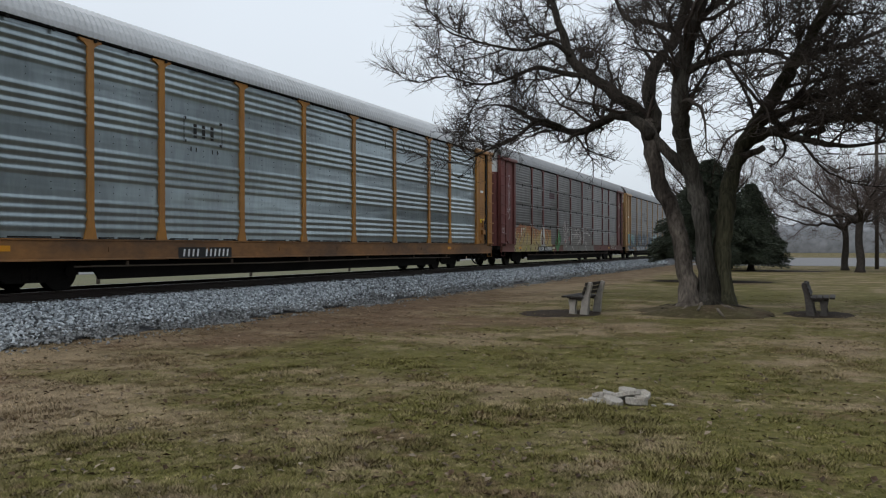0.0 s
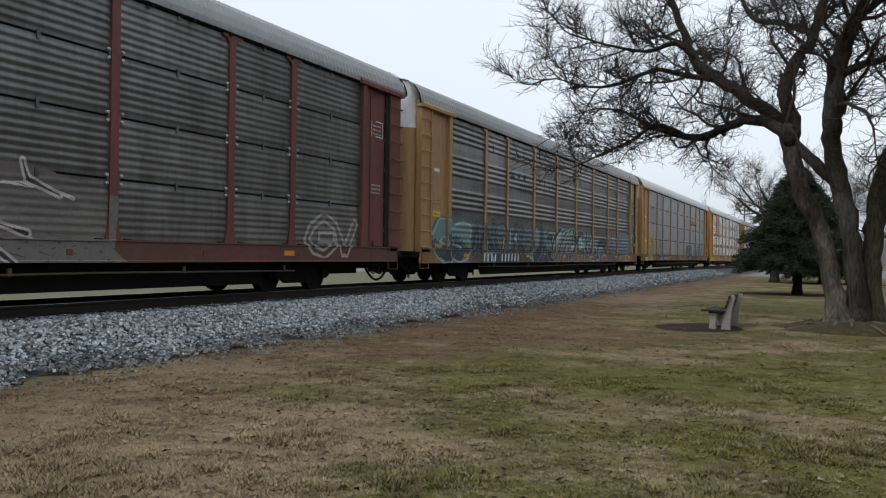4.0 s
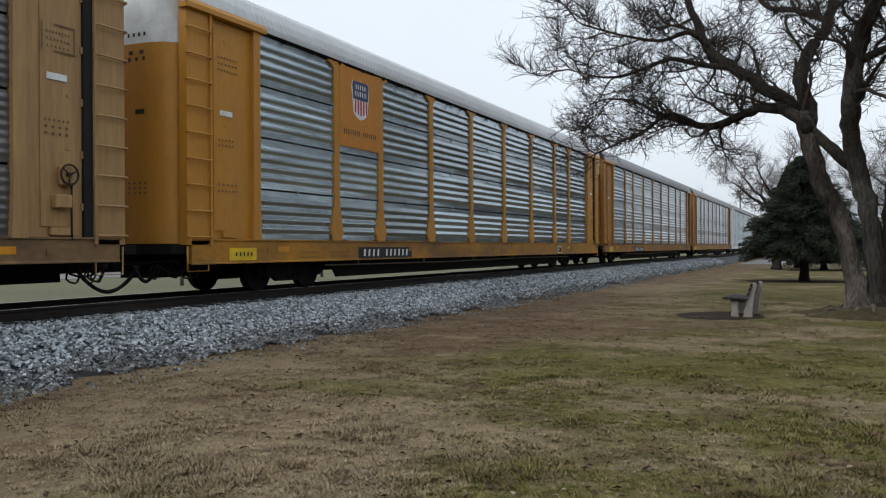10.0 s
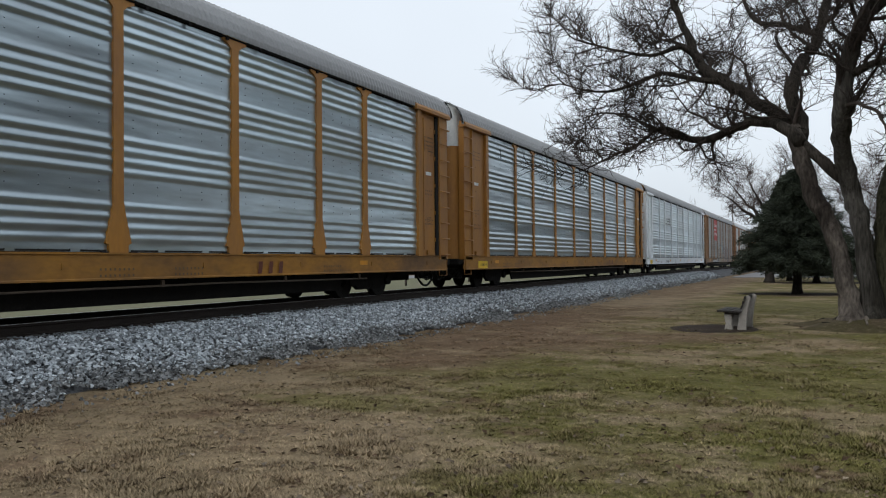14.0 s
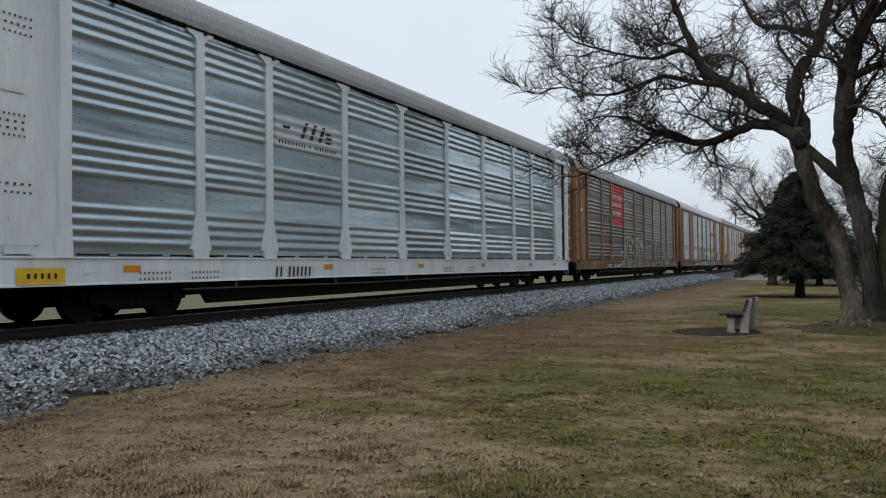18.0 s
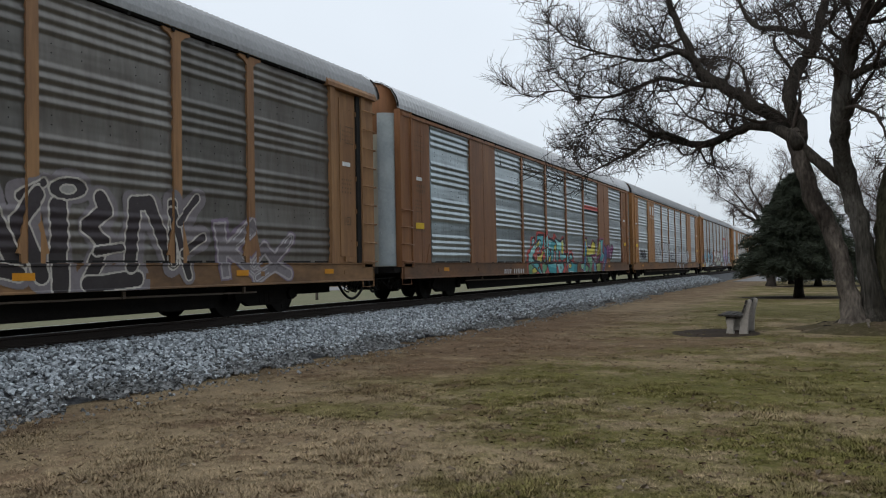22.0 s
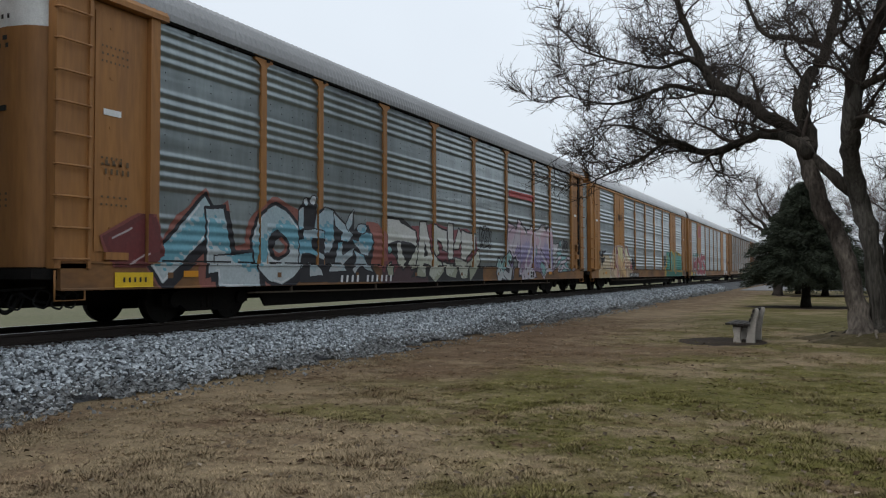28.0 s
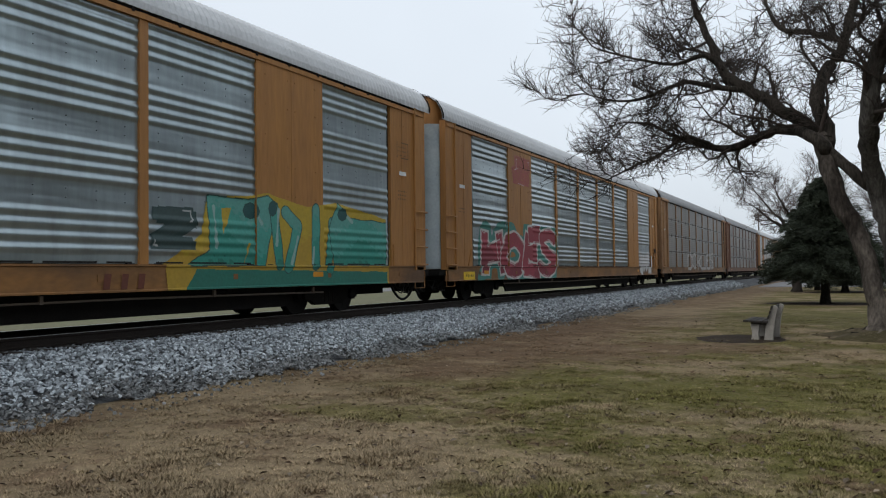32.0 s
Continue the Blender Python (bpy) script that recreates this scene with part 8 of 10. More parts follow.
# black inspection placards with white frames on the sills
for k, y in ((2, 10.94), (4, 7.4), (11, 6.57)):
    low = SILL_LOW[KINDS[k][0]] + 0.045
    bm = bmesh.new()
    box(bm, 1.585, 1.612, y, y + 0.44, low, low + 0.3)
    placard = part("inspection_placard", bm, M_WHITE, CARS[k], "black placard in a white frame")
    for a, b, c, e in ((0.03, 0.205, 0.03, 0.14), (0.03, 0.205, 0.16, 0.27), (0.235, 0.41, 0.03, 0.27)):
        bm = bmesh.new()
        box(bm, 1.612, 1.615, y + a, y + b, low + c, low + e)
        part("panel", bm, M_INK, placard)
plate(3, "plate", -4.66, -4.34, 0.73, 0.98, M_INK, "small black plate")
bars(3, -4.62, -4.38, 0.78, 0.93, (2,), M_WHITE)
# amber reflectors and yellow placards along the sills
for k in range(16):
    for y in (-10.9, -5.2, -0.6, 3.9, 8.6, 11.6) if k in (2, 7, 8, 3) else (-11.3, 8.8):
        plate(k, "reflector", y, y + 0.36, 0.84, 0.95, M_AMBER)
    if k in (3, 5, 7, 11, 4, 6, 13):
        plate(k, "placard", -12.6, -12.0, 0.68, 0.92, M_YEL, "yellow warning placard")
        bars(k, -12.5, -12.1, 0.76, 0.84, (5,), M_INK, slant=0)
for k in (3,):
    plate(k, "placard", -12.9, -12.25, 1.9, 2.02, M_YEL, "yellow placard")
for k in (4, 5, 6, 7, 9, 11):
    for y in (-12.8, 12.3):
        for z, n in ((4.5, 7), (4.38, 6), (4.26, 7), (2.1, 5), (1.98, 6)):
            bars(k, y, y + 0.42, z, z + 0.035, (n,), M_FAINT, x=1.562 if not KINDS[k][1] else 1.59, slant=0)

# framed notices, small plates and stencilled lines on the end panels
def notice(k, y, z, w, h, material):
    for a, b, c, e in ((y, y + w, z, z + 0.025), (y, y + w, z + h - 0.025, z + h), (y, y + 0.025, z, z + h), (y + w - 0.025, y + w, z, z + h)):
        bars(k, a, b + (b - a) * 0.6, c, e, (1,), material, x=1.567 if not KINDS[k][1] else 1.592, slant=0)
    for i in range(3):
        bars(k, y + 0.06, y + w - 0.06, z + 0.06 + (h - 0.1) * i / 3, z + 0.06 + (h - 0.1) * i / 3 + 0.035, (6 + i,), material, x=1.566 if not KINDS[k][1] else 1.591, slant=0)


r = random.Random(9)
for k in range(16):
    ink = M_WHITE if k in (1, 15) else M_FAINT
    notice(k, 12.30, 3.95 + r.uniform(-0.2, 0.2), 0.42, 0.42, ink)
    if k in (0, 4, 5, 8, 11):
        notice(k, 12.4, 2.0, 0.2, 0.2, ink)
    for y in (-12.8, 12.32):
        z = r.uniform(2.4, 2.9)
        for i in range(r.choice((2, 3, 4))):
            bars(k, y, y + 0.34, z + 0.1 * i, z + 0.1 * i + 0.038, (r.choice((4, 5, 6)),), ink, x=1.567 if not KINDS[k][1] else 1.592, slant=0)
        if k not in (1, 15):
            plate(k, "plate", y + 0.05, y + 0.3, 3.42, 3.52, M_WHITE, "small white plate")
for k in (0, 2, 9, 10):
    for y in (-12.8, 12.35):
        plate(k, "placard", y, y + 0.36, 2.05, 2.22, M_YEL, "yellow warning placard")
        bars(k, y + 0.04, y + 0.32, 2.11, 2.17, (5,), M_INK, x=1.572 if not KINDS[k][1] else 1.598, slant=0)
# stencils on the curved doors
for k in range(3, 15):
    for z, n in ((4.74, 8), (4.42, 4), (4.30, 6)) + tuple((1.9 + 0.09 * i, 8) for i in range(3)):
        bars(k, 0, 0.5, z, z + (0.07 if z > 4 else 0.035), (max(2, n // 2),), M_INK if z > 4 else M_FAINT, x=0.0, slant=0).matrix_basis = pose(0.40, -14.142, 0, 0, 0, -87)
# white scrawls on the end of the maroon car
for z, letter in ((2.3, "S"), (2.85, "R"), (3.4, "N"), (3.95, "Z")):
    graffiti(1, -12.85, -12.6, z, z + 0.62, 151, [], (0.36, 0.29, 0.29), (0.2, 0.1, 0.1), "white scrawled tag", forms=letter, thick=0.018, edge=0.012, glow=0)
graffiti(1, -13.75, -13.4, 1.55, 1.95, 152, [], (0.36, 0.29, 0.29), (0.2, 0.1, 0.1), "white scrawled tag", forms="CE", thick=0.02, edge=0.012, glow=0)


# ---- ground ----
bm = bmesh.new()
box(bm, -3000, 3000, -3000, 4000, -1.0, 0.0)
M_GRASS = lawn("dormant_lawn", (0.172, 0.130, 0.082), (0.082, 0.076, 0.023), (0.102, 0.067, 0.042))
solid("ground", bm, M_GRASS, "dormant brown and green lawn reaching to the horizon", "lawn")
# ---- old shade tree ----
M_BARK = mat("grey_brown_bark", (0.050, 0.043, 0.036), 0.95, vary=0.6, scale=1.8, grain=20, bump=1.0, deep=0.07, other=(0.018, 0.016, 0.013), amount=1.0, spec=0.1, stretch=(1, 1, 0.22), cover=0.40)
M_PALEBARK = mat("pale_grey_bark", (0.078, 0.073, 0.066), 0.95, vary=0.6, scale=1.5, grain=20, bump=1.0, deep=0.06, other=(0.02, 0.018, 0.014), amount=1.0, spec=0.1, stretch=(1, 1, 0.14), cover=0.42)
M_PEEL = mat("peeling_pale_bark", (0.115, 0.10, 0.085), 0.95, vary=0.6, scale=1.1, grain=16, bump=1.0, deep=0.06, other=(0.022, 0.018, 0.015), amount=1.0, spec=0.1, stretch=(1, 1, 0.35), cover=0.42)
M_MOSSBARK = mat("mossy_bark", (0.052, 0.050, 0.030), 0.95, vary=0.6, scale=1.6, grain=20, bump=1.0, deep=0.06, other=(0.02, 0.019, 0.013), amount=1.0, spec=0.1, stretch=(1, 1, 0.16), cover=0.42)
M_TWIG = mat("bare_twigs", (0.04, 0.032, 0.027), 0.9, vary=0.3, scale=2, grain=20, bump=0, spec=0.15)
TRUNK_L = [(0.06, 21.02, -0.1, 0.72), (0.08, 21.06, 0.2, 0.50), (0.04, 21.10, 0.6, 0.36), (-0.11, 21.20, 1.49, 0.29), (-0.32, 21.40, 2.35, 0.30), (-0.70, 21.60, 3.24, 0.29), (-0.86, 21.70, 3.92, 0.29), (-1.04, 21.90, 4.62, 0.29), (-1.06, 22.20, 5.04, 0.26)]
LIMB_A = [(-1.04, 22.1, 4.8, 0.24), (-1.11, 22.30, 5.06, 0.22), (-1.85, 22.60, 5.70, 0.19), (-2.82, 23.00, 6.53, 0.17), (-3.56, 23.40, 7.23, 0.15), (-4.00, 23.70, 8.27, 0.12), (-4.38, 24.00, 9.26, 0.10), (-4.75, 24.30, 10.45, 0.07), (-5.22, 24.60, 11.88, 0.04)]
LIMB_B = [(-0.98, 21.8, 4.5, 0.2), (-1.18, 21.80, 4.87, 0.17), (-1.66, 22.30, 5.20, 0.15), (-2.27, 23.00, 5.40, 0.14), (-2.93, 23.80, 5.29, 0.13), (-3.80, 24.50, 5.21, 0.12), (-4.59, 24.80, 5.48, 0.09), (-5.30, 25.00, 5.83, 0.07), (-6.05, 25.20, 6.28, 0.05), (-6.83, 25.40, 6.47, 0.03)]
LIMB_C = [(-1.0, 22.05, 4.7, 0.22), (-0.94, 22.20, 5.03, 0.20), (-1.16, 22.40, 5.92, 0.19), (-1.04, 22.80, 6.68, 0.18), (-0.65, 23.20, 7.35, 0.17), (-0.45, 23.40, 7.93, 0.15), (-0.32, 23.60, 8.60, 0.13), (-0.12, 23.80, 9.59, 0.10), (0.01, 24.00, 10.91, 0.06)]
TRUNK_M = [(0.55, 21.20, -0.1, 0.75), (0.50, 21.25, 0.2, 0.52), (0.48, 21.30, 0.6, 0.37), (0.43, 21.30, 1.34, 0.29), (0.33, 21.40, 2.34, 0.28), (0.12, 21.50, 3.36, 0.27), (-0.05, 21.00, 4.31, 0.26), (-0.06, 20.40, 5.19, 0.26), (0.07, 20.20, 6.09, 0.24), (0.35, 20.00, 6.95, 0.20), (0.63, 19.80, 7.78, 0.16), (0.84, 19.60, 8.72, 0.10), (1.0, 19.5, 9.8, 0.05)]
LINK = [(-0.98, 21.8, 4.6, 0.14), (-0.45, 21.60, 4.04, 0.15), (0.0, 21.50, 3.5, 0.14)]
TRUNK_R = [(0.85, 21.5, -0.1, 0.75), (0.80, 21.55, 0.16, 0.5), (0.77, 21.60, 0.5, 0.38), (0.78, 21.70, 1.48, 0.31), (0.87, 21.90, 2.63, 0.29), (0.98, 22.20, 3.52, 0.28), (1.24, 22.40, 4.25, 0.27), (1.81, 21.80, 5.06, 0.24), (2.40, 21.00, 5.89, 0.20), (2.88, 20.50, 6.58, 0.17), (3.28, 20.20, 7.27, 0.13), (3.66, 20.00, 8.02, 0.08), (4.0, 19.9, 9.0, 0.04)]
LIMB_D = [(1.12, 22.35, 4.0, 0.2), (1.20, 22.40, 4.23, 0.17), (1.82, 23.00, 4.66, 0.15), (2.49, 23.50, 4.98, 0.13), (3.31, 24.00, 5.15, 0.11), (4.13, 24.50, 5.09, 0.08), (5.10, 25.00, 4.87, 0.04)]
LIMB_E = [(1.5, 22.1, 4.6, 0.16), (1.60, 22.00, 4.83, 0.14), (2.15, 21.30, 4.89, 0.12), (3.00, 20.80, 5.14, 0.10), (3.90, 20.40, 5.25, 0.07), (4.62, 20.00, 5.35, 0.04)]
LIMB_F = [(1.3, 22.3, 4.4, 0.15), (1.46, 22.20, 4.65, 0.13), (2.40, 21.20, 4.29, 0.10), (3.00, 20.60, 4.05, 0.08), (3.55, 20.20, 3.89, 0.05), (4.29, 19.80, 3.90, 0.03)]
LIMB_G = [(-2.82, 23.00, 6.53, 0.10), (-3.71, 23.20, 6.78, 0.09), (-4.65, 23.40, 7.08, 0.07), (-5.62, 23.60, 6.87, 0.06), (-6.56, 23.60, 6.78, 0.04), (-7.83, 23.80, 7.20, 0.02)]
LIMB_H = [(-3.56, 23.40, 7.23, 0.09), (-4.00, 23.00, 7.68, 0.08), (-4.73, 22.60, 7.45, 0.06), (-5.64, 22.20, 7.59, 0.04), (-6.82, 22.00, 8.01, 0.03)]
LIMB_I = [(-4.12, 24.60, 5.37, 0.08), (-4.88, 24.40, 5.68, 0.07), (-5.47, 24.20, 5.23, 0.05), (-6.34, 24.00, 4.83, 0.04), (-7.14, 23.80, 4.43, 0.02)]
LIMB_J = [(0.04, 20.25, 5.8, 0.11), (0.60, 20.00, 6.00, 0.10), (1.26, 19.60, 6.04, 0.08), (1.98, 19.20, 5.93, 0.06), (2.44, 19.00, 5.60, 0.03)]
LIMB_L = [(2.40, 21.00, 5.89, 0.12), (2.9, 21.4, 6.3, 0.10), (3.7, 21.8, 6.5, 0.08), (4.6, 22.2, 6.9, 0.05), (5.6, 22.5, 7.1, 0.03)]
LIMB_N = [(0.35, 20.00, 6.95, 0.10), (1.0, 20.2, 7.5, 0.09), (1.9, 20.4, 8.0, 0.07), (2.8, 20.6, 8.8, 0.04)]
LIMB_K = [(-0.55, 23.30, 7.66, 0.10), (-1.34, 23.60, 8.09, 0.09), (-2.14, 24.00, 8.46, 0.07), (-2.56, 24.40, 9.47, 0.05), (-3.09, 24.80, 10.71, 0.03)]


def smooth(nodes, step=0.22, wobble=0.03, rng=random):
    """Points and radii along a Catmull-Rom curve through nodes of x, y, z, radius."""
    p = [Vector(n) for n in nodes]
    p = [p[0] * 2 - p[1]] + p + [p[-1] * 2 - p[-2]]
    pts, rad = [], []
    for i in range(1, len(p) - 2):
        k = max(1, round((p[i + 1].xyz - p[i].xyz).length / step))
        for j in range(k + (i == len(p) - 3)):
            u = j / k
            q = 0.5 * (2 * p[i] + (p[i + 1] - p[i - 1]) * u + (2 * p[i - 1] - 5 * p[i] + 4 * p[i + 1] - p[i + 2]) * u * u + (3 * p[i] - p[i - 1] - 3 * p[i + 1] + p[i + 2]) * u ** 3)
            w = wobble * min(1, q[3] * 8)
            pts.append(Vector((q[0] + rng.uniform(-w, w), q[1] + rng.uniform(-w, w), q[2] + rng.uniform(-w, w))))
            rad.append(max(0.008, q[3] * rng.uniform(0.93, 1.07)))
    return pts, rad


def grow(rng, start, heading, length, r, rise, kink, n):
    """A wandering branch: points and radii."""
    pts, d, step = [start.copy()], heading.normalized(), length / n
    for i in range(n):
        d = (d + Vector((rng.gauss(0, kink), rng.gauss(0, kink), rng.gauss(0, kink) + rise))).normalized()
        pts.append(pts[-1] + d * step)
    return pts, [r * (1 - 0.8 * i / n) for i in range(n + 1)]


def twigs(rng, stems, bm, heart, second, third, fourth, spread=1.0, droop=0.0, kink=0.25):
    """Grows three orders of branches from stems (points, radii) into bm."""
    lv2 = []
    for pts, rad, lo, *gap in stems:
        run, gap = 0.0, gap[0] if gap else 1.0
        for i in range(1, len(pts)):
            run += (pts[i] - pts[i - 1]).length
            if i < lo * len(pts) or run < second[0] * gap * rng.uniform(0.6, 1.4):
                continue
            run = 0.0
            d = (pts[i] - pts[i - 1]).normalized()
            out = Vector((pts[i].x - heart.x, pts[i].y - heart.y, 0))
            out = out.normalized() if out.length > 0.1 else Vector((0, 0, 0))
            side = Vector((rng.gauss(0, 1), rng.gauss(0, 1), rng.gauss(0, 1)))
            side = (side - d * side.dot(d)).normalized()
            h = d * 0.5 + side * 0.9 * spread + out * 0.45 + Vector((0, 0, 0.12))
            b = grow(rng, pts[i], h, second[1] * rng.uniform(0.55, 1.3), max(0.026, min(rad[i] * 0.5, 0.065)), 0.03 - droop, kink, 11)
            lv2.append(b)
        lv2.append(grow(rng, pts[-1], pts[-1] - pts[-3], second[1] * 0.8, rad[-1], 0.02, 0.18, 9))
    lv3 = []
    for pts, rad in lv2:
        tube(bm, pts, rad, 4, cap=False)
        for i in range(2, len(pts)):
            for _ in range(third[0]):
                d = (pts[i] - pts[i - 1]).normalized()
                side = Vector((rng.gauss(0, 1), rng.gauss(0, 1), rng.gauss(0.25, 0.8)))
                side = (side - d * side.dot(d)).normalized()
                lv3.append(grow(rng, pts[i].lerp(pts[i - 1], rng.random()), d * 0.7 + side, third[1] * rng.uniform(0.5, 1.3), 0.0145, 0.06 - droop, 0.22, 6))
    for pts, rad in lv3:
        tube(bm, pts, rad, 3, cap=False)
        for i in range(1, len(pts)):
            for _ in range(fourth[0]):
                d = (pts[i] - pts[i - 1]).normalized()
                side = Vector((rng.gauss(0, 1), rng.gauss(0, 1), rng.gauss(0.3, 0.8)))
                p2, r2 = grow(rng, pts[i].lerp(pts[i - 1], rng.random()), d + side * 0.9, fourth[1] * rng.uniform(0.5, 1.4), 0.0085, 0.05, 0.2, 3)
                tube(bm, p2, r2, 3, cap=False)


rng = random.Random(11)
tree = empty("shade_tree", pose(0.4, 21.4, 0), "old bare shade tree with three mossy trunks on the lawn", "tree")
inverse = tree.matrix_world.inverted()


def tree_part(name, bm, material, label=""):
    ob = part(name, bm, material, tree, label)
    ob.matrix_parent_inverse = inverse
    return ob


stems, hearts = [], Vector((0.2, 21.6, 0))
for name, nodes, lo, sides in (("trunk", TRUNK_L, 0.9, 14), ("trunk", TRUNK_M, 0.5, 14), ("trunk", TRUNK_R, 0.45, 14), ("limb", LIMB_A, 0.1, 10), ("limb", LIMB_B, 0.25, 10), ("limb", LIMB_C, 0.3, 10), ("limb", LINK, 1.1, 10), ("limb", LIMB_D, 0.2, 10), ("limb", LIMB_E, 0.2, 8), ("limb", LIMB_F, 0.2, 8), ("limb", LIMB_G, 0.1, 7), ("limb", LIMB_H, 0.1, 7), ("limb", LIMB_I, 0.1, 7), ("limb", LIMB_J, 0.1, 7), ("limb", LIMB_K, 0.1, 7), ("limb", LIMB_L, 0.1, 7), ("limb", LIMB_N, 0.1, 7)):
    pts, rad = smooth(nodes, rng=rng)
    rad = [min(q, 0.52) * (0.72 if nodes is TRUNK_L else 0.76 if name == "trunk" else 0.9) for q in rad]
    bm = bmesh.new()
    tube(bm, pts, rad, sides)
    for v in bm.verts:
        k = noise.noise(v.co * 2.3) * 0.05 + noise.noise(v.co * 7.0) * 0.02
        v.co += Vector((k, k * 0.7, 0)) * (1 if name == "trunk" else 0.3)
    tree_part(name, bm, M_PEEL if nodes is TRUNK_L else M_PALEBARK if nodes is TRUNK_M else M_MOSSBARK if nodes is TRUNK_R else M_BARK)
    if lo < 1:
        stems.append((pts, rad, lo, 1.05 if nodes in (LIMB_A, LIMB_B, LIMB_G, LIMB_H, LIMB_I, LIMB_C, LIMB_K) else 0.66))
bm = bmesh.new()
twigs(rng, stems, bm, hearts, (0.27, 2.3), (2, 0.95), (1, 0.42), 1.0, 0.01)
ob = tree_part("crown", bm, M_TWIG, "dense tangle of fine leafless twigs")
ob["kind"] = "stuff"
# cut stubs on the right trunk, and surface roots on a low mound
for a, b, r in (((1.15, 22.3, 3.95), (1.75, 22.0, 4.15), 0.1), ((2.0, 21.6, 4.75), (2.3, 21.2, 4.45), 0.09), ((2.7, 21.0, 4.3), (3.1, 20.7, 4.35), 0.09)):
    bm = bmesh.new()
    pts, rad = smooth([(*a, r), (*Vector(a).lerp(Vector(b), 0.5), r * 0.9), (*b, r * 0.8)], 0.12, rng=rng)
    tube(bm, pts, rad, 8)
    tree_part("stub", bm, M_BARK)
M_ROOT = mat("pale_worn_root", (0.12, 0.103, 0.085), 0.9, vary=0.3, scale=5, grain=30, bump=0.5, spec=0.15)
for k, (ang, ln, rr) in enumerate(((-150, 0.6, 0.07), (-118, 0.75, 0.06), (-92, 0.5, 0.07), (-66, 0.95, 0.07), (-40, 0.6, 0.06), (-12, 1.2, 0.05), (25, 0.9, 0.07), (100, 0.8, 0.07), (170, 0.6, 0.05))):
    bm = bmesh.new()
    c, s = math.cos(radians(ang)), math.sin(radians(ang))
    nodes = [(0.4 + c * (0.5 + ln * u), 21.35 + s * (0.4 + ln * u) + 0.3 * u * math.sin(6 * u + 2.1 * k), float(np.interp(0.45 + ln * u, [0.4, 0.7, 1.0, 1.35, 1.7], [0.25, 0.2, 0.13, 0.06, 0.01])) + 0.005 + 0.035 * math.sin(7 * u + k), rr * (0.8 - 0.5 * u)) for u in (0, 0.25, 0.5, 0.75, 1)]
    pts, rad = smooth(nodes, 0.12, rng=rng)
    tube(bm, pts, rad, 8)
    tree_part("root", bm, M_BARK if k in (0, 5, 8) else M_ROOT)
bm = bmesh.new()
ring0 = [bm.verts.new((0, 0, 0.26))]
prev = None
for j, (rr, zz) in enumerate(((0.4, 0.25), (0.7, 0.2), (1.0, 0.13), (1.3, 0.05), (1.5, 0.01), (1.6, -0.05))):
    ring = [bm.verts.new((rr * 1.15 * math.cos(a) * (1 + 0.3 * noise.noise((2 * math.cos(a), 2 * math.sin(a), 0.3 * j))), rr * math.sin(a), zz + 0.02 * noise.noise((3 * math.cos(a), 3 * math.sin(a), j)))) for a in [2 * math.pi * i / 36 for i in range(36)]]
    for i in range(36):
        if prev:
            bm.faces.new((prev[i], prev[(i + 1) % 36], ring[(i + 1) % 36], ring[i])).smooth = True
        else:
            bm.faces.new((ring0[0], ring[i], ring[(i + 1) % 36])).smooth = True
    prev = ring
solid("root_mound", bm, lawn("trodden_turf", (0.085, 0.064, 0.042), (0.050, 0.043, 0.021), (0.054, 0.038, 0.026)), "low mound of bare soil round the tree roots", "soil mound", "structure", pose(0.45, 21.3, 0))

# ---- other bare trees ----
M_FARBARK = mat("distant_bark", (0.042, 0.036, 0.032), 0.95, vary=0.3, scale=1, grain=8, bump=0.2, spec=0.1)
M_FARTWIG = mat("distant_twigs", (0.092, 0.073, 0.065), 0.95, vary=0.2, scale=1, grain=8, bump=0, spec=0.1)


def bare_tree_mesh(seed, height, width, clear, shoots):
    r = random.Random(seed)
    bmt, bmw = bmesh.new(), bmesh.new()
    pts, rad = smooth([(0, 0, -0.1, height * 0.045), (0.05, 0, 0.3, height * 0.03), (r.uniform(-0.2, 0.2), 0, clear, height * 0.026), (r.uniform(-0.3, 0.3), 0.1, clear * 1.5, height * 0.022)], 0.5, rng=r)
    tube(bmt, pts, rad, 8)
    top, limbs = pts[-1], []
    for k in range(8):
        a = 2 * math.pi * k / 8 + r.uniform(-0.3, 0.3)
        up = r.uniform(0.15, 0.95)
        e = top + Vector((math.cos(a) * width * (1.1 - 0.6 * up), math.sin(a) * width * (1.1 - 0.6 * up), (height - top.z) * up * 0.85))
        mid = top.lerp(e, 0.5) + Vector((r.uniform(-0.4, 0.4), r.uniform(-0.4, 0.4), -0.12 * width * (1 - up)))
        lp, lr = smooth([(*(top - Vector((0, 0, 0.4))), height * 0.016), (*top.lerp(mid, 0.6), height * 0.012), (*mid, height * 0.009), (*e, 0.03)], 0.5, 0.12, r)
        tube(bmt, lp, lr, 6)
        limbs.append((lp, lr, 0.25))
    twigs(r, limbs, bmw, top, (0.5, width * 0.55), (2, width * 0.28), (shoots, width * 0.14), 1.0, -0.04)
    return mesh_of("trunk", bmt, M_FARBARK), mesh_of("crown", bmw, M_FARTWIG)


# twig colour with haze painted in, for trees past 100 m
M_HAZETWIG = mat("haze_painted_twigs", (0.19, 0.175, 0.172), 0.95, vary=0.2, scale=1, grain=8, bump=0, spec=0.05)


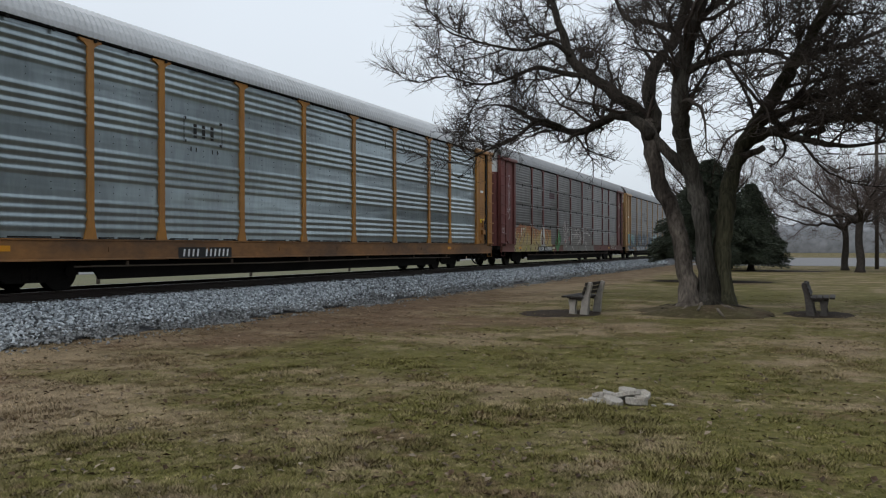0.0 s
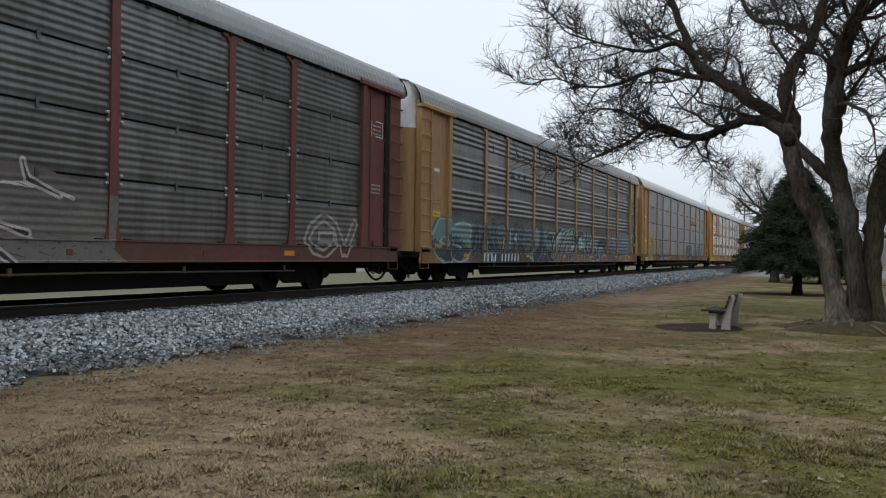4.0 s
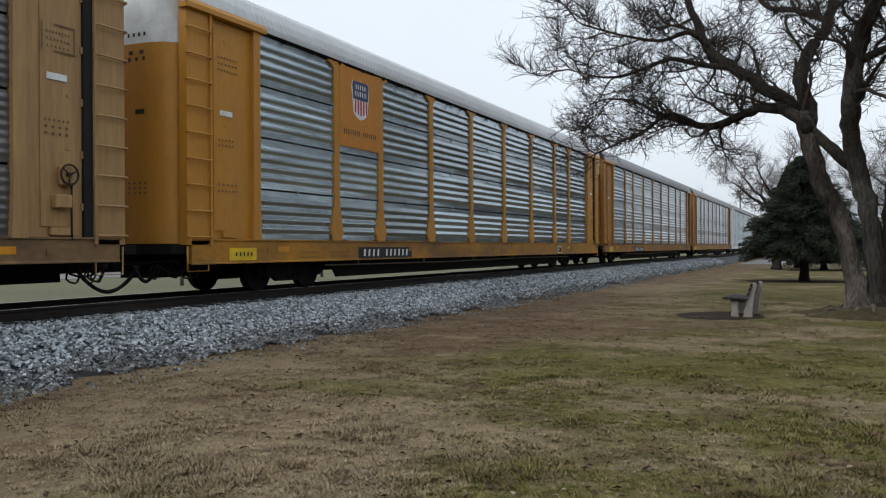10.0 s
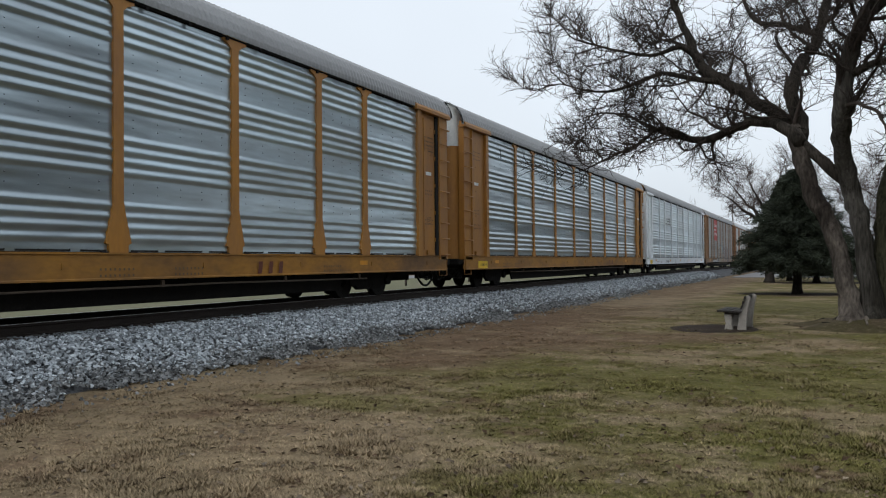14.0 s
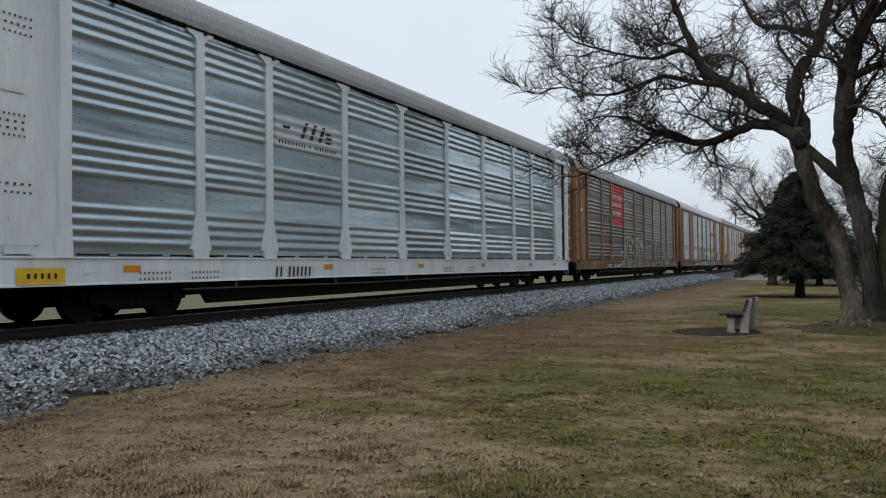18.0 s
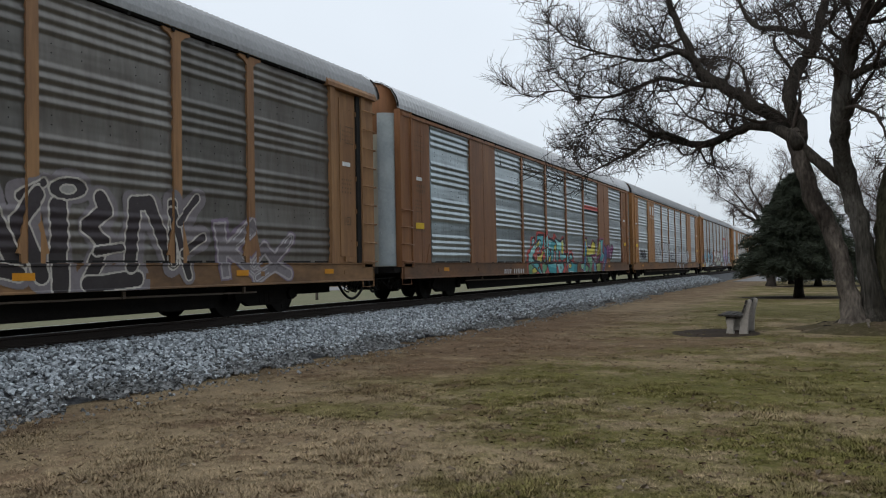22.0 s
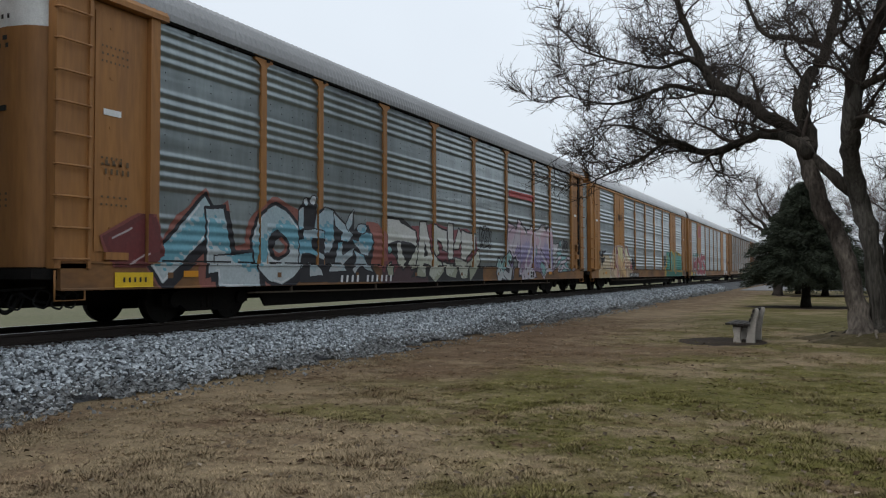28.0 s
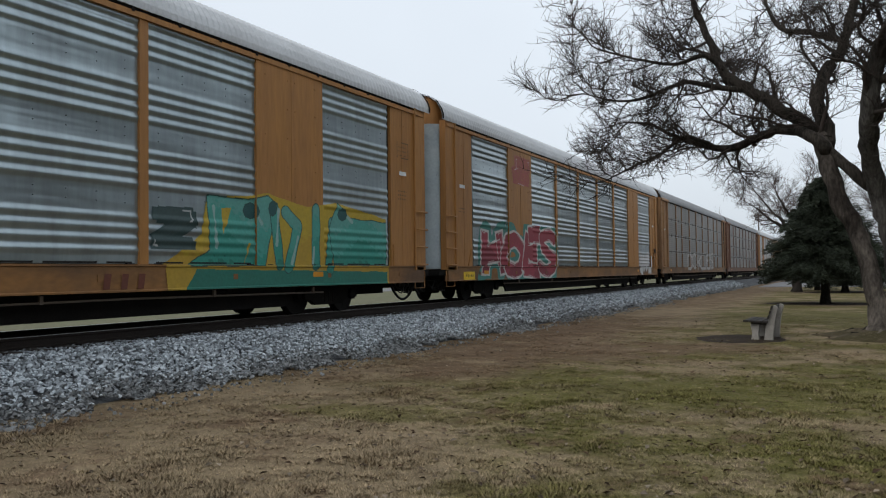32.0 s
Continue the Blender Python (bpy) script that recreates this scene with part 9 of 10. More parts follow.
def bare_tree(meshes, x, y, turn, size, label):
    e = empty("bare_tree", pose(x, y, 0, 0, 0, turn), label, "tree", "leafless trees beyond the lawn")
    e.scale = (size, size, size)
    part("trunk", meshes[0], None, e)
    crown = part("crown", meshes[1], None, e)
    crown["kind"] = "stuff"
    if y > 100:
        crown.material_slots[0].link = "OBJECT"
        crown.material_slots[0].material = M_HAZETWIG


broad = bare_tree_mesh(3, 9.0, 5.2, 2.4, 1)
tall = bare_tree_mesh(8, 12.0, 4.2, 3.2, 1)
bare_tree(broad, 5.9, 59.4, 20, 1.0, "leafless tree with a stout forked trunk and dense shoots")
bare_tree(broad, 5.2, 64.4, 140, 0.95, "leafless tree with a slim trunk beside the street")
bare_tree(broad, 13.5, 66.0, 250, 1.0, "spreading leafless tree on the lawn by the street")
bare_tree(tall, -4.0, 62.0, 80, 0.9, "tall leafless tree behind the evergreens")
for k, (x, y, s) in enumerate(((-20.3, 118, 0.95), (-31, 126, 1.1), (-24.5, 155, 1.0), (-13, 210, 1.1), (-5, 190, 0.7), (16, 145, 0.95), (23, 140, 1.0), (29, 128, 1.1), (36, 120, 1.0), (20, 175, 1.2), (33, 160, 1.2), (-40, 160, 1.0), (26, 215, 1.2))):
    bare_tree(tall if k % 3 else broad, x, y, 47 * k, s, "distant leafless tree with haze painted into its twigs")

# ---- evergreens ----
M_NEEDLE = mat("dark_evergreen_needles", (0.036, 0.043, 0.031), 0.85, vary=0.4, scale=1.5, grain=12, bump=0, other=(0.026, 0.035, 0.02), amount=0.6, island=0.45, spec=0.15)


def evergreen(x, y, height, radius, clear, seed, label, boughs):
    r = random.Random(seed)
    e = empty("evergreen_tree", pose(x, y, 0), label, "tree")
    bm = bmesh.new()
    pts, rad = smooth([(0, 0, -0.1, height * 0.05), (0, 0, 0.3, height * 0.036), (0.05, 0, height * 0.5, height * 0.02), (0, 0, height * 0.97, 0.02)], 0.4, 0.01, r)
    tube(bm, pts, rad, 9)
    part("trunk", bm, M_BARK, e)
    verts, faces = [], []

    def tuft(p, d, size):
        side = d.cross(Vector((r.gauss(0, 1), r.gauss(0, 1), r.gauss(0, 1)))).normalized() * size * 0.06
        i = len(verts)
        verts.extend([p - d * size * 0.2, p + d * size * 0.35 + side, p + d * size, p + d * size * 0.35 - side])
        faces.append((i, i + 1, i + 2, i + 3))

    for k in range(boughs):
        u = (k + r.random()) / boughs
        z = clear + (height * 0.98 - clear) * u ** 1.15
        f = 1 - (z - clear) / (height - clear)
        spread = radius * (0.05 + f ** 0.78) * r.uniform(0.68, 1.12)
        if z < clear + 0.4:
            spread *= 0.85
        a = 2.399 * k + r.uniform(-0.4, 0.4)
        h = Vector((math.cos(a), math.sin(a), 0))
        n = max(5, int(spread / 0.13))
        for i in range(n):
            s = (i + 1) / n
            p = h * spread * s + Vector((0, 0, z + spread * (0.16 * s - 0.28 * s * s)))
            wide = 0.30 * spread * (1 - s * 0.75)
            for _ in range(26):
                off = h.cross(Vector((0, 0, 1))) * r.uniform(-wide, wide)
                d = (h * r.uniform(0.5, 1.0) + off.normalized() * 0.5 + Vector((0, 0, r.uniform(-0.55, 0.35)))).normalized()
                tuft(p + off - Vector((0, 0, abs(off.length) * 0.15)) + Vector((0, 0, r.uniform(-0.12, 0.12))), d, r.uniform(0.12, 0.30) * (0.8 + 0.05 * radius))
    me = bpy.data.meshes.new("crown")
    me.from_pydata(verts, [], faces)
    me.materials.append(M_NEEDLE)
    part("crown", me, None, e, "dense dark green needles in drooping tiers")["kind"] = "stuff"


evergreen(-1.6, 40.8, 5.95, 3.0, 1.35, 4, "dark evergreen with a clear short trunk on the lawn", 460)
evergreen(-0.9, 60.5, 6.2, 2.6, 0.6, 5, "large broad evergreen with boughs near the ground", 420)
evergreen(-2.8, 66.5, 5.6, 2.2, 0.7, 6, "smaller evergreen behind the larger ones", 240)

# ---- benches ----
M_CONC = mat("weathered_bench_concrete", (0.27, 0.25, 0.225), 0.9, vary=0.2, scale=5, grain=45, bump=0.4, other=(0.16, 0.145, 0.125), amount=0.6, spec=0.2)
M_SLAT = mat("dark_timber_slat", (0.028, 0.024, 0.021), 0.8, vary=0.3, scale=4, grain=30, bump=0.3, stretch=(1, 0.15, 1), spec=0.25)
# darker copy of the bench concrete, with shade put into its colour
M_SHADECONC = mat("shade_dark_concrete", (0.055, 0.05, 0.046), 0.85, vary=0.3, scale=4, grain=30, bump=0.3, stretch=(1, 0.15, 1), spec=0.2)


def bench(m, label, slat, length, leg):
    """Local x runs from the seat's front to the back."""
    e = empty("park_bench", m, label, "bench", "park benches")
    for y in (0.0, length):
        bm = bmesh.new()
        prism(bm, [(0.03, 0.0), (0.21, 0.0), (0.185, 0.16), (0.22, 0.37), (0.02, 0.37), (0.06, 0.16)], 1, y - 0.07, y + 0.07)
        part("front_leg", bm, leg, e)
        bm = bmesh.new()
        prism(bm, [(0.31, 0.0), (0.51, 0.0), (0.52, 0.25), (0.55, 0.50), (0.61, 0.74), (0.595, 0.79), (0.54, 0.81), (0.49, 0.76), (0.43, 0.50), (0.36, 0.36), (0.35, 0.2)], 1, y - 0.07, y + 0.07)
        part("back_post", bm, leg, e)
        bm = bmesh.new()
        prism(bm, [(0.03, 0.36), (0.40, 0.34), (0.42, 0.40), (0.03, 0.42)], 1, y - 0.045, y + 0.045)
        part("seat_bearer", bm, M_SHADECONC, e)
    for i in range(4):
        bm = bmesh.new()
        x = -0.12 + 0.138 * i
        box(bm, x, x + 0.12, -0.18, length + 0.18, 0.42 - 0.006 * i, 0.465 - 0.006 * i)
        bmesh.ops.bevel(bm, geom=bm.edges[:], offset=0.006, segments=1, affect="EDGES")
        part("seat_slat", bm, slat, e)
    for i in range(3):
        bm = bmesh.new()
        x, z = 0.40 + 0.035 * i, 0.50 + 0.105 * i
        v = box(bm, x, x + 0.035, -0.18, length + 0.18, z, z + 0.085)
        for w in v:
            if w.co.z > z + 0.05:
                w.co.x += 0.022
        part("back_slat", bm, slat, e)


bench(pose(-2.66, 19.78, 0, 0, 0, -3), "weathered concrete park bench with dark timber slats", M_SLAT, 1.05, M_CONC)
bench(pose(3.24, 22.0, 0, 0, 0, 178) @ pose(0, -0.6, 0), "dark timber park bench with shade painted into its concrete legs", M_SLAT, 1.05, M_SHADECONC)

# bare soil under benches and evergreens, darkened to paint in the shade there
M_SHADESOIL = mat("soil_with_painted_shade", (0.022, 0.016, 0.012), 0.95, vary=0.35, scale=1.2, grain=25, bump=0.6, other=(0.045, 0.034, 0.023), amount=0.6, spec=0.1)
for x, y, a, b in ((-2.9, 19.9, 1.0, 1.25), (3.0, 22.1, 0.8, 1.1), (-1.6, 40.8, 2.9, 1.6), (-0.1, 60.5, 4.2, 2.5)):
    bm = bmesh.new()
    hub, rim = bm.verts.new((0, 0, 0.012)), []
    for i in range(28):
        t = 2 * math.pi * i / 28
        q = 1 + 0.25 * noise.noise((3 * math.cos(t), 3 * math.sin(t), x))
        rim.append(bm.verts.new((a * q * math.cos(t), b * q * math.sin(t), 0.006)))
    for i in range(28):
        bm.faces.new((hub, rim[i], rim[(i + 1) % 28]))
    solid("worn_soil", bm, M_SHADESOIL, "worn patch of bare soil with shade painted in", "soil", "structure", pose(x, y, 0))

# ---- stone pile ----
M_LIME = mat("pale_limestone_slab", (0.28, 0.265, 0.24), 0.9, vary=0.35, scale=6, grain=40, bump=0.5, other=(0.25, 0.22, 0.18), amount=0.7, spec=0.2)
pile = empty("stone_pile", pose(0.93, 9.0, 0, 0, 0, 8) @ Matrix.Diagonal((0.56, 0.56, 0.80, 1)), "small pile of pale flat limestone slabs on the lawn", "stones")
r = random.Random(5)
for x, y, z, w, d, h, a in ((-0.40, -0.02, 0, 0.36, 0.26, 0.07, 20), (-0.06, -0.20, 0, 0.44, 0.24, 0.09, -4), (0.36, -0.10, 0, 0.46, 0.30, 0.10, 10), (-0.12, 0.10, 0, 0.55, 0.4, 0.09, 12), (0.30, 0.16, 0, 0.5, 0.3, 0.10, -6), (0.10, -0.02, 0.085, 0.62, 0.34, 0.07, -8), (-0.36, 0.10, 0.06, 0.34, 0.24, 0.06, 30), (0.40, 0.02, 0.095, 0.38, 0.28, 0.055, 20), (-0.16, 0.0, 0.085, 0.34, 0.2, 0.06, 35), (0.16, 0.05, 0.15, 0.4, 0.22, 0.05, 12), (-0.58, -0.14, 0, 0.18, 0.12, 0.05, 60), (-0.34, -0.26, 0, 0.15, 0.12, 0.05, 15), (-0.70, 0.04, 0, 0.12, 0.1, 0.04, 15), (0.66, -0.16, 0, 0.13, 0.1, 0.03, 40), (0.95, 0.1, 0, 0.3, 0.12, 0.02, 8)):
    bm = bmesh.new()
    out = [(w / 2 * math.cos(t) * r.uniform(0.7, 1.2), d / 2 * math.sin(t) * r.uniform(0.7, 1.2)) for t in [2 * math.pi * i / 7 for i in range(7)]]
    prism(bm, out, 2, 0, h)
    bmesh.ops.bevel(bm, geom=bm.edges[:], offset=0.012, segments=1, affect="EDGES")
    for v in bm.verts:
        v.co += Vector((1, 1, 1)) * 0.02 * noise.noise(v.co * 11 + Vector((x * 9, y * 9, z)))
    ob = part("slab", bm, M_LIME, pile)
    ob.matrix_basis = pose(x, y, z, r.uniform(-14, 14), r.uniform(-14, 14), a)

# ---- street, houses and poles ----
M_ASPHALT = mat("pale_worn_asphalt", (0.16, 0.16, 0.165), 0.9, vary=0.2, scale=0.5, grain=20, bump=0.2, other=(0.12, 0.12, 0.12), amount=0.6, spec=0.2)
bm = bmesh.new()
box(bm, -8.2, 260, 78, 95, -0.2, 0.03)
box(bm, -8.2, 13.0, 95.0, 140, -0.2, 0.03)
solid("street", bm, M_ASPHALT, "worn grey asphalt street beyond the lawn", "street")
bm = bmesh.new()
box(bm, -47, -39, -300, 500, -0.2, 0.03)
solid("road", bm, M_ASPHALT, "grey asphalt road running beyond the track", "road")
M_STRAW = mat("pale_straw_field", (0.125, 0.12, 0.078), 0.95, vary=0.25, scale=0.2, grain=6, bump=0.3, other=(0.095, 0.10, 0.058), amount=0.7, spec=0.05)
bm = bmesh.new()
box(bm, -38.8, -17.2, -300, 500, -0.2, 0.02)
solid("field", bm, M_STRAW, "pale dry grass verge beyond the railway", "grass verge")
M_SIDING = mat("pale_house_siding", (0.50, 0.50, 0.49), 0.7, vary=0.08, scale=1, grain=10, bump=0.1, stretch=(0.1, 0.1, 3))
M_TAN = mat("tan_metal_siding", (0.36, 0.33, 0.30), 0.7, vary=0.1, scale=1, grain=10, bump=0.1)
M_SHINGLE = mat("grey_roof_shingles", (0.11, 0.11, 0.115), 0.9, vary=0.25, scale=3, grain=15, bump=0.3)
M_GLASS = mat("dark_window_glass", (0.03, 0.035, 0.04), 0.15, vary=0.1, bump=0, spec=0.6)


def house(x, y, w, d, h, rise, wall, label, turn=0, porch=False):
    e = empty("house", pose(x, y, 0, 0, 0, turn), label, "house")
    bm = bmesh.new()
    prism(bm, [(-w / 2, -0.1), (w / 2, -0.1), (w / 2, h), (0, h + rise), (-w / 2, h)], 1, -d / 2, d / 2)
    part("wall_shell", bm, wall, e)
    for s in (-1, 1):
        bm = bmesh.new()
        o = 0.4
        prism(bm, [(s * (w / 2 + o), h - o * rise / (w / 2)), (0, h + rise + 0.02), (0, h + rise + 0.2), (s * (w / 2 + o), h + 0.18 - o * rise / (w / 2))], 1, -d / 2 - 0.4, d / 2 + 0.4)
        part("roof_slope", bm, M_SHINGLE, e)
    k = max(2, int(w / 3))
    for i in range(k):
        xw = -w / 2 + w * (i + 0.5) / k
        bm = bmesh.new()
        box(bm, xw - 0.55, xw + 0.55, -d / 2 - 0.06, -d / 2 + 0.02, 0.95, 2.15)
        win = part("window", bm, M_SIDING, e, "white framed window")
        bm = bmesh.new()
        box(bm, xw - 0.45, xw + 0.45, -d / 2 - 0.08, -d / 2 - 0.05, 1.05, 2.05)
        part("pane", bm, M_GLASS, win)
    for i in range(max(2, int(d / 4))):
        yw = -d / 2 + d * (i + 0.5) / max(2, int(d / 4))
        for s in (-1, 1):
            bm = bmesh.new()
            box(bm, *sorted((s * (w / 2 - 0.02), s * (w / 2 + 0.06))), yw - 0.5, yw + 0.5, 0.95, 2.1)
            part("window", bm, M_GLASS, e, "dark side window")
    if porch:
        bm = bmesh.new()
        box(bm, -w / 2 - 3.2, -w / 2, -d / 2, -d / 2 + 3, 2.3, 2.55)
        part("porch_roof", bm, M_SHINGLE, e)
        for yy in (-d / 2 + 0.1, -d / 2 + 2.8):
            bm = bmesh.new()
            box(bm, -w / 2 - 3.1, -w / 2 - 2.95, yy, yy + 0.14, 0, 2.3)
            part("porch_post", bm, M_SIDING, e)


house(19.2, 101, 9.0, 9, 3.2, 2.0, M_SIDING, "white gabled house with a porch across the street", 0, True)
house(34.0, 103, 10, 9, 3.0, 2.2, M_SIDING, "white gabled house further down the street", 0)
house(-58, 24, 9, 12, 3.0, 2.0, M_SIDING, "pale house beyond the railway and the road", 90)
house(-60, 58, 10, 18, 3.0, 1.4, M_TAN, "long tan shed beyond the railway and the road", 0)
house(-58, 2, 9, 13, 3.0, 2.0, M_TAN, "tan house beyond the railway and the road", 90)
house(-60, -24, 9, 14, 3.0, 1.8, M_SIDING, "pale house beyond the railway and the road", 90)
house(-62, 98, 12, 26, 3.4, 1.5, M_SIDING, "long pale shed beyond the railway", 0)

M_POLE = mat("weathered_pole_timber", (0.075, 0.062, 0.052), 0.9, vary=0.25, scale=3, grain=25, bump=0.3, stretch=(1, 1, 0.1))
M_INSUL = mat("grey_insulator", (0.25, 0.25, 0.26), 0.4, vary=0.1, bump=0)


def utility_pole(x, y, h, arms, label, turn=0):
    e = empty("utility_pole", pose(x, y, 0, 0, 0, turn), label, "pole", "utility poles")
    bm = bmesh.new()
    tube(bm, [(0, 0, -0.2), (0, 0, h)], [0.16, 0.11], 8)
    part("post", bm, M_POLE, e)
    for z in arms:
        bm = bmesh.new()
        box(bm, -1.3, 1.3, -0.06, 0.06, z - 0.06, z + 0.06)
        arm = part("crossarm", bm, M_POLE, e)
        for xi in (-1.2, -0.6, 0.6, 1.2):
            bm = bmesh.new()
            cyl(bm, (xi, 0, z + 0.14), 2, 0.05, 0.16, 6)
            part("insulator", bm, M_INSUL, arm)


utility_pole(7.5, 68.4, 11.5, (8.7,), "timber utility pole with a crossarm by the street")
utility_pole(12.4, 92.0, 11.5, (9.3,), "timber utility pole with a crossarm across the street")
utility_pole(-16.3, 165, 12.6, (12.1,), "timber utility pole beyond the railway")
bm = bmesh.new()
tube(bm, [(0, 0, -0.1), (0.03, 0, 2.35)], [0.045, 0.04], 7)
marker = empty("marker_post", pose(7.45, 41.5, 0), "thin dark metal post standing on the lawn", "post")
part("post", bm, M_POLE, marker)
for k in range(7):
    e = empty("boundary_post", pose(-27, -6 + 11 * k, 0), "short weathered post in the grass beyond the track", "post", "short posts beyond the track")
    bm = bmesh.new()
    tube(bm, [(0, 0, -0.1), (0, 0, 0.95)], [0.09, 0.085], 8)
    part("post", bm, M_POLE, e)

# ---- parked cars beyond the track ----
M_TYRE = mat("tyre_rubber", (0.02, 0.02, 0.02), 0.85, vary=0.2)


def parked_car(x, y, turn, base, label, tall=0.0):
    e = empty("parked_car", pose(x, y, 0.03, 0, 0, turn), label, "car", "parked cars beyond the track")
    body = mat("car_paint", base, 0.3, 0.1, vary=0.04, scale=1, grain=10, bump=0, spec=0.5)
    bm = bmesh.new()
    prism(bm, [(-2.2, 0.25), (2.2, 0.25), (2.25, 0.6), (2.15, 0.85), (1.2, 0.95 + tall * 0.3), (-2.15, 0.98 + tall * 0.3), (-2.25, 0.6)], 0, -0.88, 0.88)
    bmesh.ops.bevel(bm, geom=bm.edges[:], offset=0.05, segments=2, affect="EDGES")
    part("body", bm, body, e)
    bm = bmesh.new()
    prism(bm, [(1.2, 0.95 + tall * 0.3), (0.55, 1.42 + tall), (-1.3, 1.45 + tall), (-2.0, 0.98 + tall * 0.3)], 0, -0.76, 0.76)
    cab = part("cabin", bm, M_GLASS, e, "dark glazed cabin")
    bm = bmesh.new()
    box(bm, -0.74, 0.74, -1.28, 0.53, 1.43 + tall, 1.48 + tall)
    part("roof", bm, body, cab)
    for yw in (-1.35, 1.35):
        for s in (-1, 1):
            bm = bmesh.new()
            cyl(bm, (s * 0.8, yw, 0.31), 0, 0.31, 0.2, 14)
            wh = part("wheel", bm, M_TYRE, e)
            bm = bmesh.new()
            cyl(bm, (s * 0.89, yw, 0.31), 0, 0.19, 0.05, 12)
            part("rim", bm, M_INSUL, wh)


for k, (x, y, t, c, lab, tall) in enumerate(((-49.5, 10, 0, (0.5, 0.5, 0.5), "white parked van", 0.5), (-49.5, 19, 0, (0.06, 0.07, 0.09), "dark parked saloon", 0), (-49.5, 34, 0, (0.3, 0.31, 0.32), "silver parked saloon", 0), (-49.5, 42, 180, (0.5, 0.5, 0.5), "white parked van", 0.5), (-49.5, -8, 0, (0.25, 0.03, 0.03), "red parked saloon", 0), (-49.5, -22, 0, (0.45, 0.45, 0.45), "pale parked van", 0.4), (-49.5, 64, 0, (0.1, 0.1, 0.11), "dark parked saloon", 0), (-49.5, 80, 0, (0.4, 0.4, 0.4), "silver parked van", 0.4))):
    parked_car(x, y, t, c, lab + " beside the road beyond the track", tall)
# ---- ballast stones ----
def scatter_mesh(name, template, places, material):
    """Joins many small copies of a template (verts, faces) placed by matrices into one mesh."""
    tv, tf = np.array(template[0]), np.array(template[1])
    mats = np.array([[list(row) for row in m] for m in places])
    v = np.einsum("nij,vj->nvi", mats[:, :3, :3], tv) + mats[:, None, :3, 3]
    f = (tf[None] + len(tv) * np.arange(len(places))[:, None, None]).reshape(-1, tf.shape[1])
    me = bpy.data.meshes.new(name)
    me.from_pydata(v.reshape(-1, 3).tolist(), [], f.tolist())
    me.materials.append(material)
    return me


def bed_height(x):
    """Height of the ballast at a distance from the track's centre line."""
    return float(np.interp(abs(x), [0, 1.75, 2.2, 3.1, 3.5, 3.9], [0.555, 0.555, 0.42, 0.10, -0.02, -0.02]))


bm = bmesh.new()
bmesh.ops.create_icosphere(bm, subdivisions=1, radius=1.05)
bmesh.ops.delete(bm, geom=[v for i, v in enumerate(bm.verts) if i % 3 == 1], context="VERTS")
bmesh.ops.convex_hull(bm, input=bm.verts[:])
bmesh.ops.triangulate(bm, faces=bm.faces[:])
bm.verts.index_update()
for v in bm.verts:
    v.co *= 1 + 0.5 * noise.noise(v.co * 3.1)
rock = ([tuple(v.co) for v in bm.verts], [[v.index for v in f.verts] for f in bm.faces])
bm.free()
r = random.Random(77)


def stones(n, ya, yb, big):
    out = []
    for _ in range(n):
        x = r.choice((r.uniform(0.85, 3.55), r.uniform(1.6, 3.6)))
        y = r.uniform(ya, yb)
        if x > 2.6:
            x = 2.6 + (x - 2.6) * (0.85 + 0.75 * noise.noise((y * 0.45, 0, 7)) + 0.4 * noise.noise((y * 1.9, 3, 7)))
        s = big * r.uniform(0.55, 1.35)
        m = Matrix.LocRotScale((TRACK_X + x, y, max(0.0, bed_height(x)) + s * 0.25), Euler((r.gauss(0, 0.5), r.gauss(0, 0.5), r.uniform(0, 6))), (s * 1.15, s * r.uniform(0.55, 0.9), s * r.uniform(0.4, 0.7)))
        out.append(m)
    return out


places = stones(19000, 4.5, 22, 0.036) + stones(9000, 22, 45, 0.045) + stones(3500, 45, 80, 0.065)
def low_stone(m):
    return m.translation.x - TRACK_X > 2.9 + 0.4 * noise.noise((m.translation.y * 0.7, 2, 2)) + r.gauss(0, 0.18)


soiled, clean = [], []
for m in places:
    (soiled if low_stone(m) else clean).append(m)
places = clean
for _ in range(700):
    y = r.uniform(5, 40)
    x = 3.5 + abs(r.gauss(0, 0.32))
    s = r.uniform(0.015, 0.04)
    soiled.append(Matrix.LocRotScale((TRACK_X + x, y, s * 0.3), Euler((r.uniform(0, 6), r.uniform(0, 6), 0)), (s, s * 0.8, s * 0.6)))
me = scatter_mesh("soiled_stones", rock, soiled, M_SOILED)
tagged(new("soiled_stones", me), "soiled dark stones along the foot of the ballast", "ballast stones", kind="stuff")
me = scatter_mesh("ballast_stones", rock, places, M_STONE)
tagged(new("ballast_stones", me), "loose grey crushed stones on the ballast shoulder", "ballast stones", kind="stuff")

